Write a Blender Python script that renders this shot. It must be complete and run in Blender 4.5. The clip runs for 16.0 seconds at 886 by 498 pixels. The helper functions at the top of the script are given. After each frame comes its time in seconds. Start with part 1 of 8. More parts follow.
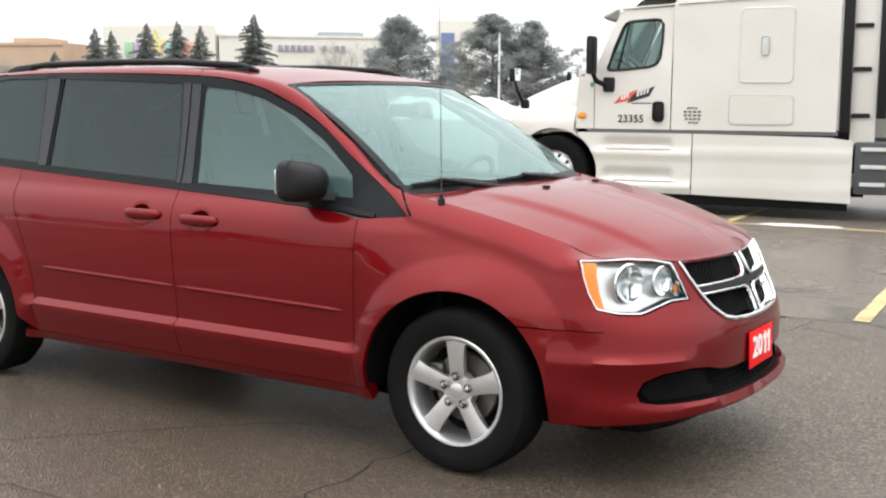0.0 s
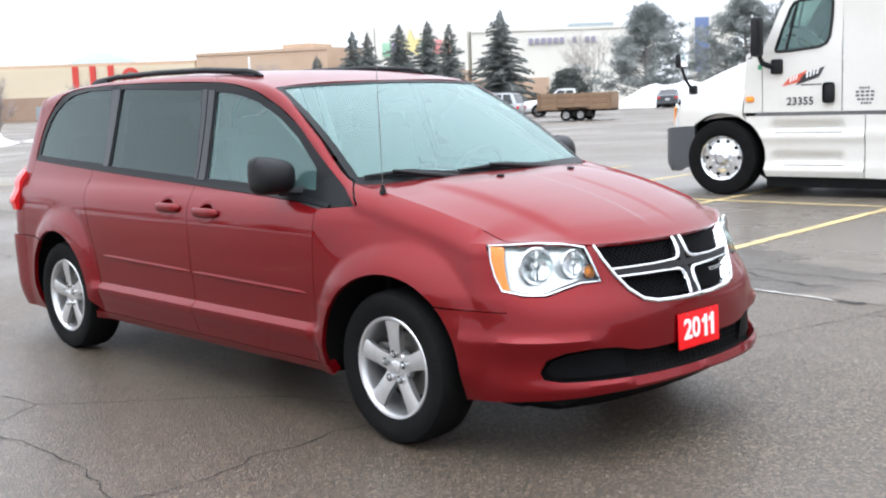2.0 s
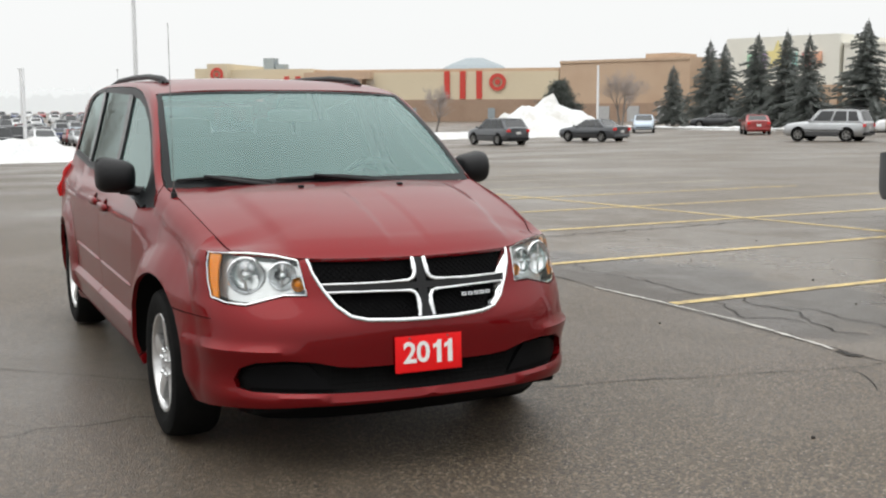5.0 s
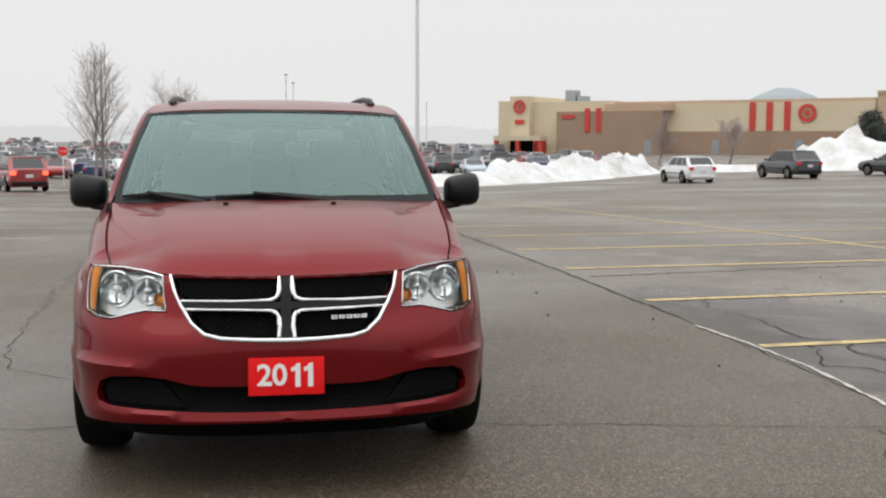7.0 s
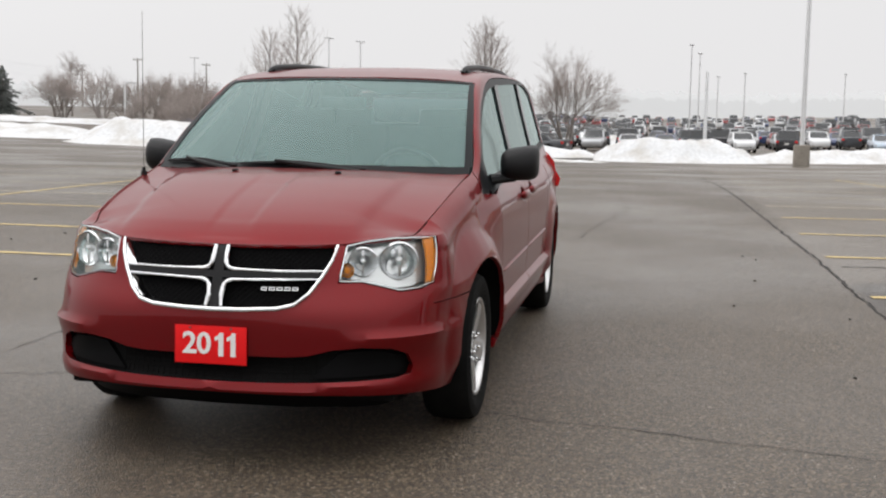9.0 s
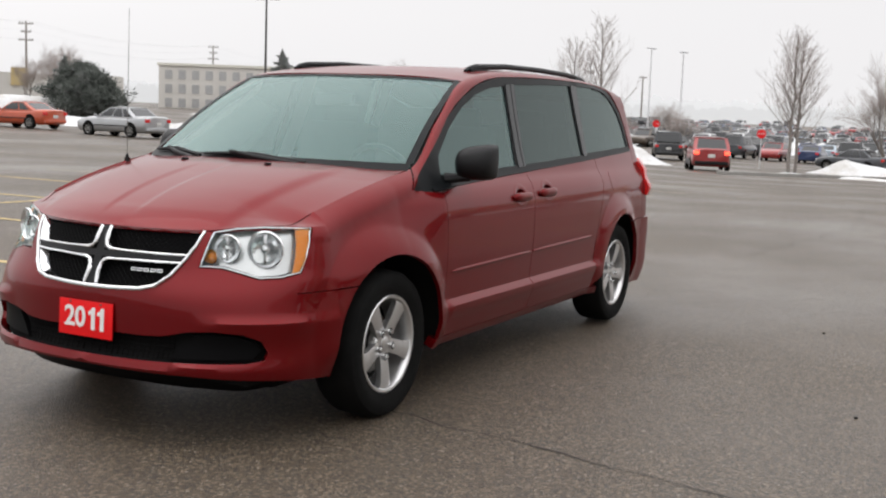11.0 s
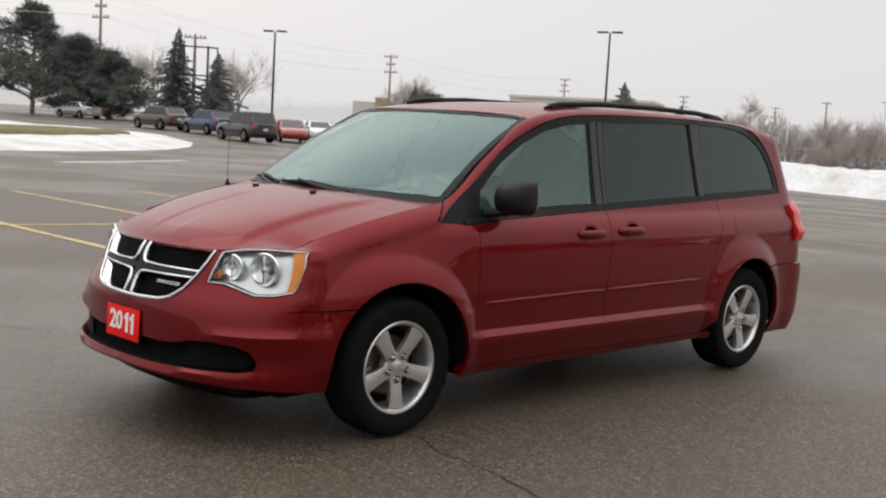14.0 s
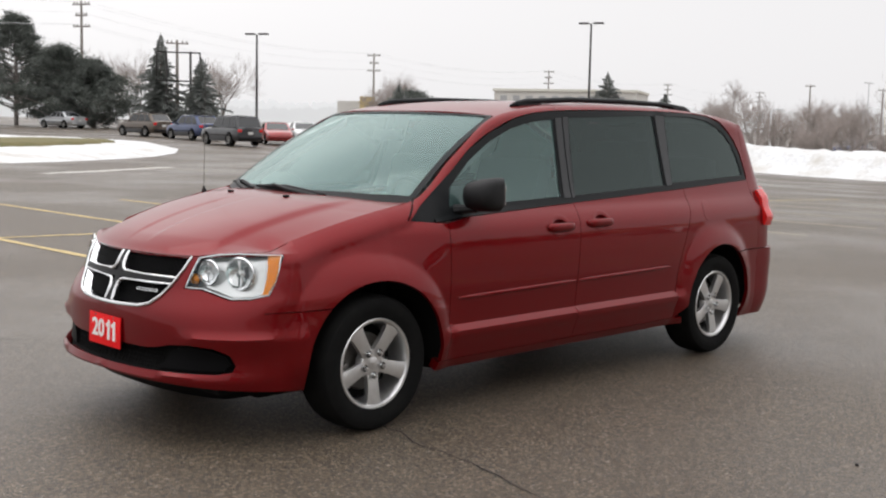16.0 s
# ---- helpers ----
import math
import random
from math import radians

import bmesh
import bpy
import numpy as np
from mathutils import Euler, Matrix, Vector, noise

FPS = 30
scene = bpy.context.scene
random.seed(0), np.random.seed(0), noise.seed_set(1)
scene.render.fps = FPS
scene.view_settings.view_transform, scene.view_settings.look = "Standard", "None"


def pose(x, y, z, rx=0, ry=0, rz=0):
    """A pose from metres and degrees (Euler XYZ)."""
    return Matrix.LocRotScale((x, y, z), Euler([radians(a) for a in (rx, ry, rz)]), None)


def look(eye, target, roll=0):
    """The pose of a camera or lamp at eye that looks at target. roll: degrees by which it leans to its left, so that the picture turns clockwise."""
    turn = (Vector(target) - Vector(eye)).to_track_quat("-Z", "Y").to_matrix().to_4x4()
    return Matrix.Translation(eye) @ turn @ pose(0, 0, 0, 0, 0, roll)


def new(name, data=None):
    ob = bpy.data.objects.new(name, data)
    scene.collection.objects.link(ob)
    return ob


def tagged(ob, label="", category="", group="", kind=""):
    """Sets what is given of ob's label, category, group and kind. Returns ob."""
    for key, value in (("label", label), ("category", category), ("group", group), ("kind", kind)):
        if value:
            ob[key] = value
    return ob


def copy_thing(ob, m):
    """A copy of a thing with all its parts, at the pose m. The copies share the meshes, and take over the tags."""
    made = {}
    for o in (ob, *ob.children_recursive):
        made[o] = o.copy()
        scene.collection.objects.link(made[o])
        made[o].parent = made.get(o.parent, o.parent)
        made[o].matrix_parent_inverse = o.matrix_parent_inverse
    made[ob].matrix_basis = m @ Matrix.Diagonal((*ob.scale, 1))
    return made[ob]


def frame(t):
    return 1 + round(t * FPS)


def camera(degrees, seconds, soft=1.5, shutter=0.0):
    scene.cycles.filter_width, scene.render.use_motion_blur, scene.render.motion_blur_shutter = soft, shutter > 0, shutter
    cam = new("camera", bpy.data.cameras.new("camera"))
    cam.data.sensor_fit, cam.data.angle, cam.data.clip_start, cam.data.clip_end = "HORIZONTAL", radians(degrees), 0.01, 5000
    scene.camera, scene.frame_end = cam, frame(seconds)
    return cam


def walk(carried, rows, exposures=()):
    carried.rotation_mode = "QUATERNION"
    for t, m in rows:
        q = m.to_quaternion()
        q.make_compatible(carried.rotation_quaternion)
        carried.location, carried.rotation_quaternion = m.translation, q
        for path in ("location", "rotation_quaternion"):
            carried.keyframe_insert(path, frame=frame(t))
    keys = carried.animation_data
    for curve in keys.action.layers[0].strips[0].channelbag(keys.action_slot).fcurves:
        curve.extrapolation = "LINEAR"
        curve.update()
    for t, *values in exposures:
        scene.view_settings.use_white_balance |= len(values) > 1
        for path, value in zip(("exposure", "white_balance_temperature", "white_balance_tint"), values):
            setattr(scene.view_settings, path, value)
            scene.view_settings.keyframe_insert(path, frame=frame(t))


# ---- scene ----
cam = camera(42.8, 16.0, soft=2.2)
PATH = [
    (0, (3.904, -4.633, 1.508), (2.825, -2.969, 1.248), 0.3),
    (0.5, (4.213, -4.479, 1.5), (2.988, -2.923, 1.223), 0.5),
    (1, (4.581, -4.513, 1.498), (3.243, -3.051, 1.235), -0.1),
    (1.5, (4.864, -4.386, 1.492), (3.495, -2.952, 1.226), -1.2),
    (2, (5.151, -4.019, 1.507), (3.717, -2.651, 1.239), -2.0),
    (2.5, (5.474, -3.689, 1.485), (3.98, -2.385, 1.228), -2.2),
    (3, (5.802, -3.329, 1.477), (4.241, -2.106, 1.216), -2.4),
    (3.5, (6.07, -3.017, 1.486), (4.45, -1.875, 1.222), -1.9),
    (4, (6.291, -2.611, 1.485), (4.602, -1.573, 1.221), -1.4),
    (4.5, (6.454, -2.211, 1.472), (4.705, -1.275, 1.221), -1.0),
    (4.7, (6.536, -2.085, 1.487), (4.767, -1.185, 1.239), -0.6),
    (7, (6.94, -0.124, 1.418), (4.976, 0.206, 1.232), 0.1),
    (7.5, (6.915, 0.349, 1.418), (4.932, 0.528, 1.225), -0.1),
    (8, (6.845, 0.845, 1.422), (4.855, 0.865, 1.218), 0.2),
    (8.5, (6.751, 1.288, 1.42), (4.769, 1.141, 1.202), 0.5),
    (8.7, (6.69, 1.462, 1.421), (4.719, 1.214, 1.194), 0.6),
    (10.8, (5.999, 3.283, 1.411), (4.211, 2.424, 1.162), 2.1),
    (11, (5.918, 3.449, 1.4), (4.158, 2.53, 1.163), 2.1),
    (11.5, (5.707, 3.885, 1.425), (4.031, 2.818, 1.196), 2.1),
    (12, (5.473, 4.293, 1.448), (3.888, 3.095, 1.219), 2.0),
    (12.5, (5.328, 4.472, 1.46), (3.792, 3.213, 1.228), 2.0),
    (13, (5.231, 4.608, 1.472), (3.73, 3.304, 1.252), 2.8),
    (13.5, (5.173, 4.689, 1.483), (3.743, 3.307, 1.27), 3.4),
    (14, (5.138, 4.786, 1.49), (3.739, 3.372, 1.28), 3.3),
    (14.5, (5.096, 4.868, 1.502), (3.697, 3.455, 1.287), 2.7),
    (15, (5.116, 4.911, 1.507), (3.71, 3.506, 1.289), 2.1),
    (15.5, (5.152, 4.944, 1.515), (3.743, 3.542, 1.296), 1.7),
    (16, (5.178, 4.967, 1.516), (3.768, 3.565, 1.3), 1.2),
]
EXPOSURES = [(0.0, 0.80, 6400, 10), (0.5, 1.40, 6050, 10), (1.0, 1.50, 5950, 10), (1.5, 1.18, 5850, 10), (2.0, 1.02, 5850, 10), (2.5, 0.60, 6100, 10), (3.5, 0.45, 6300, 8), (4.5, 0.34, 6450, 8), (7.0, 0.05, 6500, 10), (8.5, 0.02, 6500, 11), (11.0, 0.15, 6500, 12), (11.5, 0.04, 6500, 12), (12.5, 0.13, 6500, 12), (13.2, 0.08, 6500, 12), (14.0, -0.08, 6600, 12), (15.0, 0.06, 6550, 12), (16.0, 0.12, 6500, 12)]
walk(cam, [(t, look(eye, target, roll)) for t, eye, target, roll in PATH], EXPOSURES)

# ---- light: bright overcast winter sky ----
world = bpy.data.worlds.new("overcast_sky")
scene.world = world
world.use_nodes = True
wn, wl = world.node_tree.nodes, world.node_tree.links
wn.clear()
sky = wn.new("ShaderNodeTexSky")
sky.sky_type, sky.sun_disc = "NISHITA", False
sky.sun_elevation, sky.sun_rotation = radians(32), radians(200)
sky.air_density, sky.dust_density, sky.ozone_density = 1.0, 6.0, 1.0
grey = wn.new("ShaderNodeHueSaturation")
grey.inputs["Saturation"].default_value = 0.12
cloud_mix = wn.new("ShaderNodeMix")
cloud_mix.data_type = "RGBA"
cloud_mix.inputs["Factor"].default_value = 0.93
# even cloud: pale at the horizon, brighter overhead
up = wn.new("ShaderNodeTexCoord")
split = wn.new("ShaderNodeSeparateXYZ")
wl.new(up.outputs["Generated"], split.inputs[0])
rise = wn.new("ShaderNodeMapRange")
rise.interpolation_type = "SMOOTHSTEP"
for key, v in (("From Min", 0.16), ("From Max", 1.0), ("To Min", 7.6), ("To Max", 18.0)):
    rise.inputs[key].default_value = v
wl.new(split.outputs["Z"], rise.inputs["Value"])
cloud = wn.new("ShaderNodeMix")
cloud.data_type, cloud.blend_type = "RGBA", "MULTIPLY"
cloud.inputs["Factor"].default_value = 1.0
cloud.inputs["B"].default_value = (1.0, 1.0, 1.0, 1)
wl.new(rise.outputs["Result"], cloud.inputs["A"])
wl.new(cloud.outputs["Result"], cloud_mix.inputs["B"])
back = wn.new("ShaderNodeBackground")
back.inputs["Strength"].default_value = 0.11
wout = wn.new("ShaderNodeOutputWorld")
wl.new(sky.outputs[0], grey.inputs["Color"])
wl.new(grey.outputs[0], cloud_mix.inputs["A"])
wl.new(cloud_mix.outputs["Result"], back.inputs["Color"])
wl.new(back.outputs[0], wout.inputs["Surface"])
sun = new("sun", bpy.data.lights.new("sun", "SUN"))
sun.data.energy, sun.data.angle, sun.data.color = 0.35, radians(40), (1.0, 0.97, 0.93)
sun.matrix_world = look((0, 0, 0), (-0.3, 0.5, -1.0))

# ---- helpers ----
from mathutils.geometry import delaunay_2d_cdt


def curve(*pairs):
    """A smooth line through (x, y) pairs, flat beyond its ends."""
    xs, ys = [p[0] for p in pairs], [p[1] for p in pairs]
    d = [(ys[i + 1] - ys[i]) / (xs[i + 1] - xs[i]) for i in range(len(xs) - 1)]
    m = [d[0]] + [0 if a * b <= 0 else 2 * a * b / (a + b) for a, b in zip(d, d[1:])] + [d[-1]]

    def f(x):
        if x <= xs[0]:
            return ys[0]
        if x >= xs[-1]:
            return ys[-1]
        i = max(k for k in range(len(xs) - 1) if xs[k] <= x)
        h = xs[i + 1] - xs[i]
        t = (x - xs[i]) / h
        return ((1 + 2 * t) * (1 - t) ** 2 * ys[i] + t * (1 - t) ** 2 * h * m[i]
                + t * t * (3 - 2 * t) * ys[i + 1] + t * t * (t - 1) * h * m[i + 1])
    return f


def part(name, bm, material, parent=None, label="", smooth=35, m=None):
    """Links a bmesh as one mesh object, under a thing or a part."""
    me = bpy.data.meshes.new(name)
    bm.normal_update()
    bm.to_mesh(me)
    bm.free()
    for mat in (material if isinstance(material, (list, tuple)) else [material]):
        me.materials.append(mat)
    if smooth:
        me.shade_smooth()
        me.set_sharp_from_angle(angle=radians(smooth))
    ob = new(name, me)
    if parent:
        ob.parent = parent
    if m is not None:
        ob.matrix_basis = m
    if label:
        ob["label"] = label
    return ob


def thing(name, label, category, group="", kind="", m=None):
    ob = new(name)
    if m is not None:
        ob.matrix_basis = m
    return tagged(ob, label, category, group, kind)


def add_box(bm, cx, cy, cz, sx, sy, sz, bevel=0.0, m=None, mat=0):
    v = bmesh.ops.create_cube(bm, size=1)["verts"]
    bmesh.ops.scale(bm, vec=(sx, sy, sz), verts=v)
    faces = list({f for w in v for f in w.link_faces})
    if bevel:
        edges = list({e for f in faces for e in f.edges})
        out = bmesh.ops.bevel(bm, geom=edges, offset=bevel, segments=2, profile=0.6, affect="EDGES")
        v = list({w for f in out["faces"] for w in f.verts} | {w for w in v if w.is_valid})
        faces = list({f for w in v for f in w.link_faces})
    bmesh.ops.translate(bm, vec=(cx, cy, cz), verts=v)
    if m is not None:
        bmesh.ops.transform(bm, matrix=m, verts=v)
    for f in faces:
        f.material_index = mat
    return v


def box(cx, cy, cz, sx, sy, sz, bevel=0.0):
    bm = bmesh.new()
    add_box(bm, cx, cy, cz, sx, sy, sz, bevel)
    return bm


def lathe(bm, profile, n=32, axis="y", at=(0, 0, 0), mat=0):
    """Turns (radius, along) pairs about an axis."""
    rings = []
    for r, a in profile:
        ring = []
        for i in range(n):
            c, s = r * math.cos(2 * math.pi * i / n), r * math.sin(2 * math.pi * i / n)
            co = {"x": (a, c, s), "y": (c, a, s), "z": (c, s, a)}[axis]
            ring.append(bm.verts.new(Vector(co) + Vector(at)))
        rings.append(ring)
    for a, b in zip(rings, rings[1:]):
        for i in range(n):
            f = bm.faces.new((a[i], a[(i + 1) % n], b[(i + 1) % n], b[i]))
            f.material_index = mat
    return rings


def tube(bm, pts, radii, n=6, mat=0, cap=True):
    """A bent tube of changing thickness through points."""
    pts = [Vector(p) for p in pts]
    if not isinstance(radii, (list, tuple)):
        radii = [radii] * len(pts)
    rings = []
    up = Vector((0.13, 0.21, 1)).normalized()
    for i, p in enumerate(pts):
        d = (pts[min(i + 1, len(pts) - 1)] - pts[max(i - 1, 0)]).normalized()
        a = d.cross(up if abs(d.dot(up)) < 0.95 else Vector((1, 0, 0.1))).normalized()
        b = d.cross(a)
        rings.append([bm.verts.new(p + radii[i] * (a * math.cos(2 * math.pi * k / n) + b * math.sin(2 * math.pi * k / n))) for k in range(n)])
    for r, s in zip(rings, rings[1:]):
        for k in range(n):
            bm.faces.new((r[k], r[(k + 1) % n], s[(k + 1) % n], s[k])).material_index = mat
    if cap:
        bm.faces.new(rings[0][::-1]).material_index = mat
        bm.faces.new(rings[-1]).material_index = mat


def dense(poly, step):
    out = []
    for (a, b), (c, d) in zip(poly, poly[1:] + poly[:1]):
        n = max(1, int(math.hypot(c - a, d - b) / step + 0.5))
        out += [(a + (c - a) * k / n, b + (d - b) * k / n) for k in range(n)]
    return out


def run(path, step):
    """The same for an open line."""
    return dense(list(path), step)[:-max(1, int(math.hypot(path[0][0] - path[-1][0], path[0][1] - path[-1][1]) / step + 0.5))] + [path[-1]]


def inside(poly, x, y):
    hit = False
    for (a, b), (c, d) in zip(poly, poly[1:] + poly[:1]):
        if (b > y) != (d > y) and x < (c - a) * (y - b) / (d - b) + a:
            hit = not hit
    return hit


def arc(cx, cy, r, a0, a1, n=12):
    return [(cx + r * math.cos(radians(a0 + (a1 - a0) * k / n)), cy + r * math.sin(radians(a0 + (a1 - a0) * k / n))) for k in range(n + 1)]


def sheet(bm, poly, place, step=0.04, rim=0.012, out=(0, 0, 1), mat=0):
    """Fills a flat outline, bends it onto a surface by place(a, b), and folds its edge inwards by rim."""
    edge = dense(poly, step)
    ne = len(edge)
    ea = np.array(edge)
    pts = [Vector(p) for p in edge]
    x0, x1, y0, y1 = ea[:, 0].min(), ea[:, 0].max(), ea[:, 1].min(), ea[:, 1].max()
    row = 0
    y = y0 + step * 0.5
    while y < y1:
        x = x0 + step * (0.5 + 0.5 * (row % 2))
        while x < x1:
            if ((ea - (x, y)) ** 2).sum(1).min() > (0.55 * step) ** 2 and inside(edge, x, y):
                pts.append(Vector((x, y)))
            x += step
        y += step * 0.87
        row += 1
    vs, es, fs, *_ = delaunay_2d_cdt(pts, [], [list(range(ne))], 1, 1e-6)
    vv = [bm.verts.new(place(v.x, v.y)) for v in vs]
    faces = []
    for f in fs:
        try:
            faces.append(bm.faces.new([vv[i] for i in f]))
        except ValueError:
            pass
    out = Vector(out)
    total = Vector()
    for f in faces:
        f.normal_update()
        f.material_index = mat
        total += f.normal * f.calc_area()
    if total.dot(out) < 0:
        for f in faces:
            f.normal_flip()
    if rim:
        for v in vv:
            v.normal_update()
        border = [e for f in faces for e in f.edges if len(e.link_faces) == 1]
        deep = {}
        for e in set(border):
            loop = e.link_loops[0]
            a, b = loop.vert, loop.link_loop_next.vert
            for v in (a, b):
                if v not in deep:
                    nrm = Vector()
                    for f in v.link_faces:
                        nrm += f.normal
                    deep[v] = (v, nrm.normalized())
        made = {v: bm.verts.new(v.co - n * rim) for v, (_, n) in deep.items()}
        for e in set(border):
            loop = e.link_loops[0]
            a, b = loop.vert, loop.link_loop_next.vert
            bm.faces.new((b, a, made[a], made[b])).material_index = mat
    return vv


def words(text, size, depth=0.004, spacing=1.0, bold=0.0):
    """Lettering in the built-in font as a mesh in the x-y plane, centred."""
    cu = bpy.data.curves.new("words", "FONT")
    cu.body, cu.size, cu.extrude, cu.align_x, cu.align_y, cu.space_character = text, size, depth / 2, "CENTER", "CENTER", spacing
    cu.resolution_u, cu.offset = 3, bold
    ob = bpy.data.objects.new("words", cu)
    scene.collection.objects.link(ob)
    bpy.context.view_layer.update()
    me = bpy.data.meshes.new_from_object(ob.evaluated_get(bpy.context.evaluated_depsgraph_get()))
    bm = bmesh.new()
    bm.from_mesh(me)
    bpy.data.objects.remove(ob)
    bpy.data.meshes.remove(me)
    bpy.data.curves.remove(cu)
    return bm

# ---- materials ----
def material(name, color, rough=0.5, metal=0.0, coat=0.0, grain=0.0, scale=30.0, stain=0.0, stain_scale=2.0, bump=0.0, bump_scale=80.0,
             second=None, vary=0.0, emit=0.0, spec=0.5, rough_vary=0.0):
    """Principled surface with fine grain, larger stains, relief, and a shade of its own for each piece."""
    mat = bpy.data.materials.new(name)
    mat.use_nodes = True
    nt = mat.node_tree
    n, l = nt.nodes, nt.links
    b = n["Principled BSDF"]
    b.inputs["Base Color"].default_value = (*color, 1)
    b.inputs["Roughness"].default_value = rough
    b.inputs["Metallic"].default_value = metal
    b.inputs["Coat Weight"].default_value = coat
    b.inputs["Coat Roughness"].default_value = 0.04
    b.inputs["Specular IOR Level"].default_value = spec
    co = n.new("ShaderNodeTexCoord")

    def tex(s, detail=4.0):
        t = n.new("ShaderNodeTexNoise")
        t.inputs["Scale"].default_value, t.inputs["Detail"].default_value = s, detail
        l.new(co.outputs["Object"], t.inputs["Vector"])
        return t

    last = None
    if grain or stain or vary:
        src = n.new("ShaderNodeRGB")
        src.outputs[0].default_value = (*color, 1)
        last = src.outputs[0]

        def shade(fac_socket, lo, hi, amount, other=None):
            nonlocal last
            ramp = n.new("ShaderNodeMapRange")
            ramp.inputs["From Min"].default_value, ramp.inputs["From Max"].default_value = lo, hi
            ramp.inputs["To Min"].default_value, ramp.inputs["To Max"].default_value = 0, amount
            l.new(fac_socket, ramp.inputs["Value"])
            mix = n.new("ShaderNodeMix")
            mix.data_type = "RGBA"
            l.new(ramp.outputs["Result"], mix.inputs["Factor"])
            l.new(last, mix.inputs["A"])
            mix.inputs["B"].default_value = (*(other or tuple(c * 0.35 for c in color)), 1)
            last = mix.outputs["Result"]
        if grain:
            shade(tex(scale, 6).outputs["Fac"], 0.35, 0.7, grain)
        if stain:
            shade(tex(stain_scale, 5).outputs["Fac"], 0.45, 0.72, stain, second)
        if vary:
            shade(n.new("ShaderNodeObjectInfo").outputs["Random"], 0, 1, vary)
        l.new(last, b.inputs["Base Color"])
    if rough_vary:
        r = n.new("ShaderNodeMapRange")
        r.inputs["From Min"].default_value, r.inputs["From Max"].default_value = 0.35, 0.68
        r.inputs["To Min"].default_value, r.inputs["To Max"].default_value = rough, max(0.02, rough - rough_vary)
        l.new(tex(stain_scale * 0.7, 5).outputs["Fac"], r.inputs["Value"])
        l.new(r.outputs["Result"], b.inputs["Roughness"])
    if bump:
        bp = n.new("ShaderNodeBump")
        bp.inputs["Strength"].default_value, bp.inputs["Distance"].default_value = min(1.0, bump), 0.01 * max(1.0, bump)
        l.new(tex(bump_scale, 6).outputs["Fac"], bp.inputs["Height"])
        l.new(bp.outputs["Normal"], b.inputs["Normal"])
    if emit:
        b.inputs["Emission Color"].default_value = (*color, 1)
        b.inputs["Emission Strength"].default_value = emit
    return mat


def glass(name, tint, rough=0.02, ior=1.5, damp=0.0):
    """Thin pane: tinted see-through with a Fresnel gloss; damp: share of flat teal, for fine mist and painted-in sky
    sheen.
    """
    mat = bpy.data.materials.new(name)
    mat.use_nodes = True
    n, l = mat.node_tree.nodes, mat.node_tree.links
    n.clear()
    a, g = n.new("ShaderNodeBsdfTransparent"), n.new("ShaderNodeBsdfGlossy")
    a.inputs["Color"].default_value = (*tint, 1)
    g.inputs["Color"].default_value, g.inputs["Roughness"].default_value = (0.82, 0.96, 0.93, 1), rough
    f, mix, out = n.new("ShaderNodeFresnel"), n.new("ShaderNodeMixShader"), n.new("ShaderNodeOutputMaterial")
    f.inputs["IOR"].default_value = ior
    l.new(f.outputs[0], mix.inputs[0])
    first = a
    if damp:
        d, first = n.new("ShaderNodeBsdfDiffuse"), n.new("ShaderNodeMixShader")
        # flat teal lightens the pane: sky sheen painted in along with the mist
        d.inputs["Color"].default_value = (0.42, 0.72, 0.70, 1)
        first.inputs[0].default_value = damp
        l.new(a.outputs[0], first.inputs[1])
        l.new(d.outputs[0], first.inputs[2])
    l.new(first.outputs[0], mix.inputs[1])
    l.new(g.outputs[0], mix.inputs[2])
    l.new(mix.outputs[0], out.inputs["Surface"])
    return mat


PAINT = material("red_pearl_paint", (0.162, 0.0026, 0.0044), 0.36, 0.55, 0.55, spec=0.02, grain=0.10, scale=900, stain=0.12, stain_scale=1.3, second=(0.115, 0.008, 0.011))
BLACK = material("black_plastic", (0.007, 0.007, 0.008), 0.50, grain=0.25, scale=60, bump=0.12, bump_scale=400, spec=0.28)
PITCH = material("pitch_black_plastic", (0.0040, 0.0040, 0.0044), 0.50, grain=0.2, scale=60, spec=0.05)
GLOSSTRIM = material("gloss_black_applique", (0.016, 0.017, 0.019), 0.14, spec=0.42, grain=0.15, scale=40)
TRIM = material("satin_black_trim", (0.008, 0.009, 0.010), 0.40, spec=0.14, grain=0.2, scale=40)
# dark underbody, and the painted shade of arches, wheels and openings
SHADE = material("dark_underbody_and_shade", (0.006, 0.006, 0.006), 0.9, spec=0.1, grain=0.3, scale=12)
CHROME = material("chrome", (0.78, 0.79, 0.80), 0.09, 1.0, grain=0.05, scale=20, rough_vary=0.03)
ALLOY = material("silver_alloy", (0.68, 0.68, 0.68), 0.28, 0.85, grain=0.10, scale=50, stain=0.2, stain_scale=9, second=(0.33, 0.31, 0.28))
DARKMETAL = material("brake_metal", (0.16, 0.15, 0.14), 0.5, 0.8, grain=0.3, scale=30)
RUBBER = material("tyre_rubber", (0.0065, 0.0065, 0.0065), 0.8, spec=0.09, grain=0.3, scale=50, stain=0.35, stain_scale=10, second=(0.014, 0.0135, 0.0125), bump=0.3, bump_scale=160)
CLEAR = glass("clear_lens", (0.95, 0.96, 0.96), 0.02, 1.3)
WINDSHIELD = glass("windshield_glass", (0.74, 0.90, 0.86), 0.03, 1.56, 0.14)
SIDEGLASS = glass("side_glass", (0.42, 0.53, 0.53), 0.03, 1.60, 0.09)
PRIVACY = glass("privacy_glass", (0.080, 0.083, 0.095), 0.03, 1.50, 0.012)
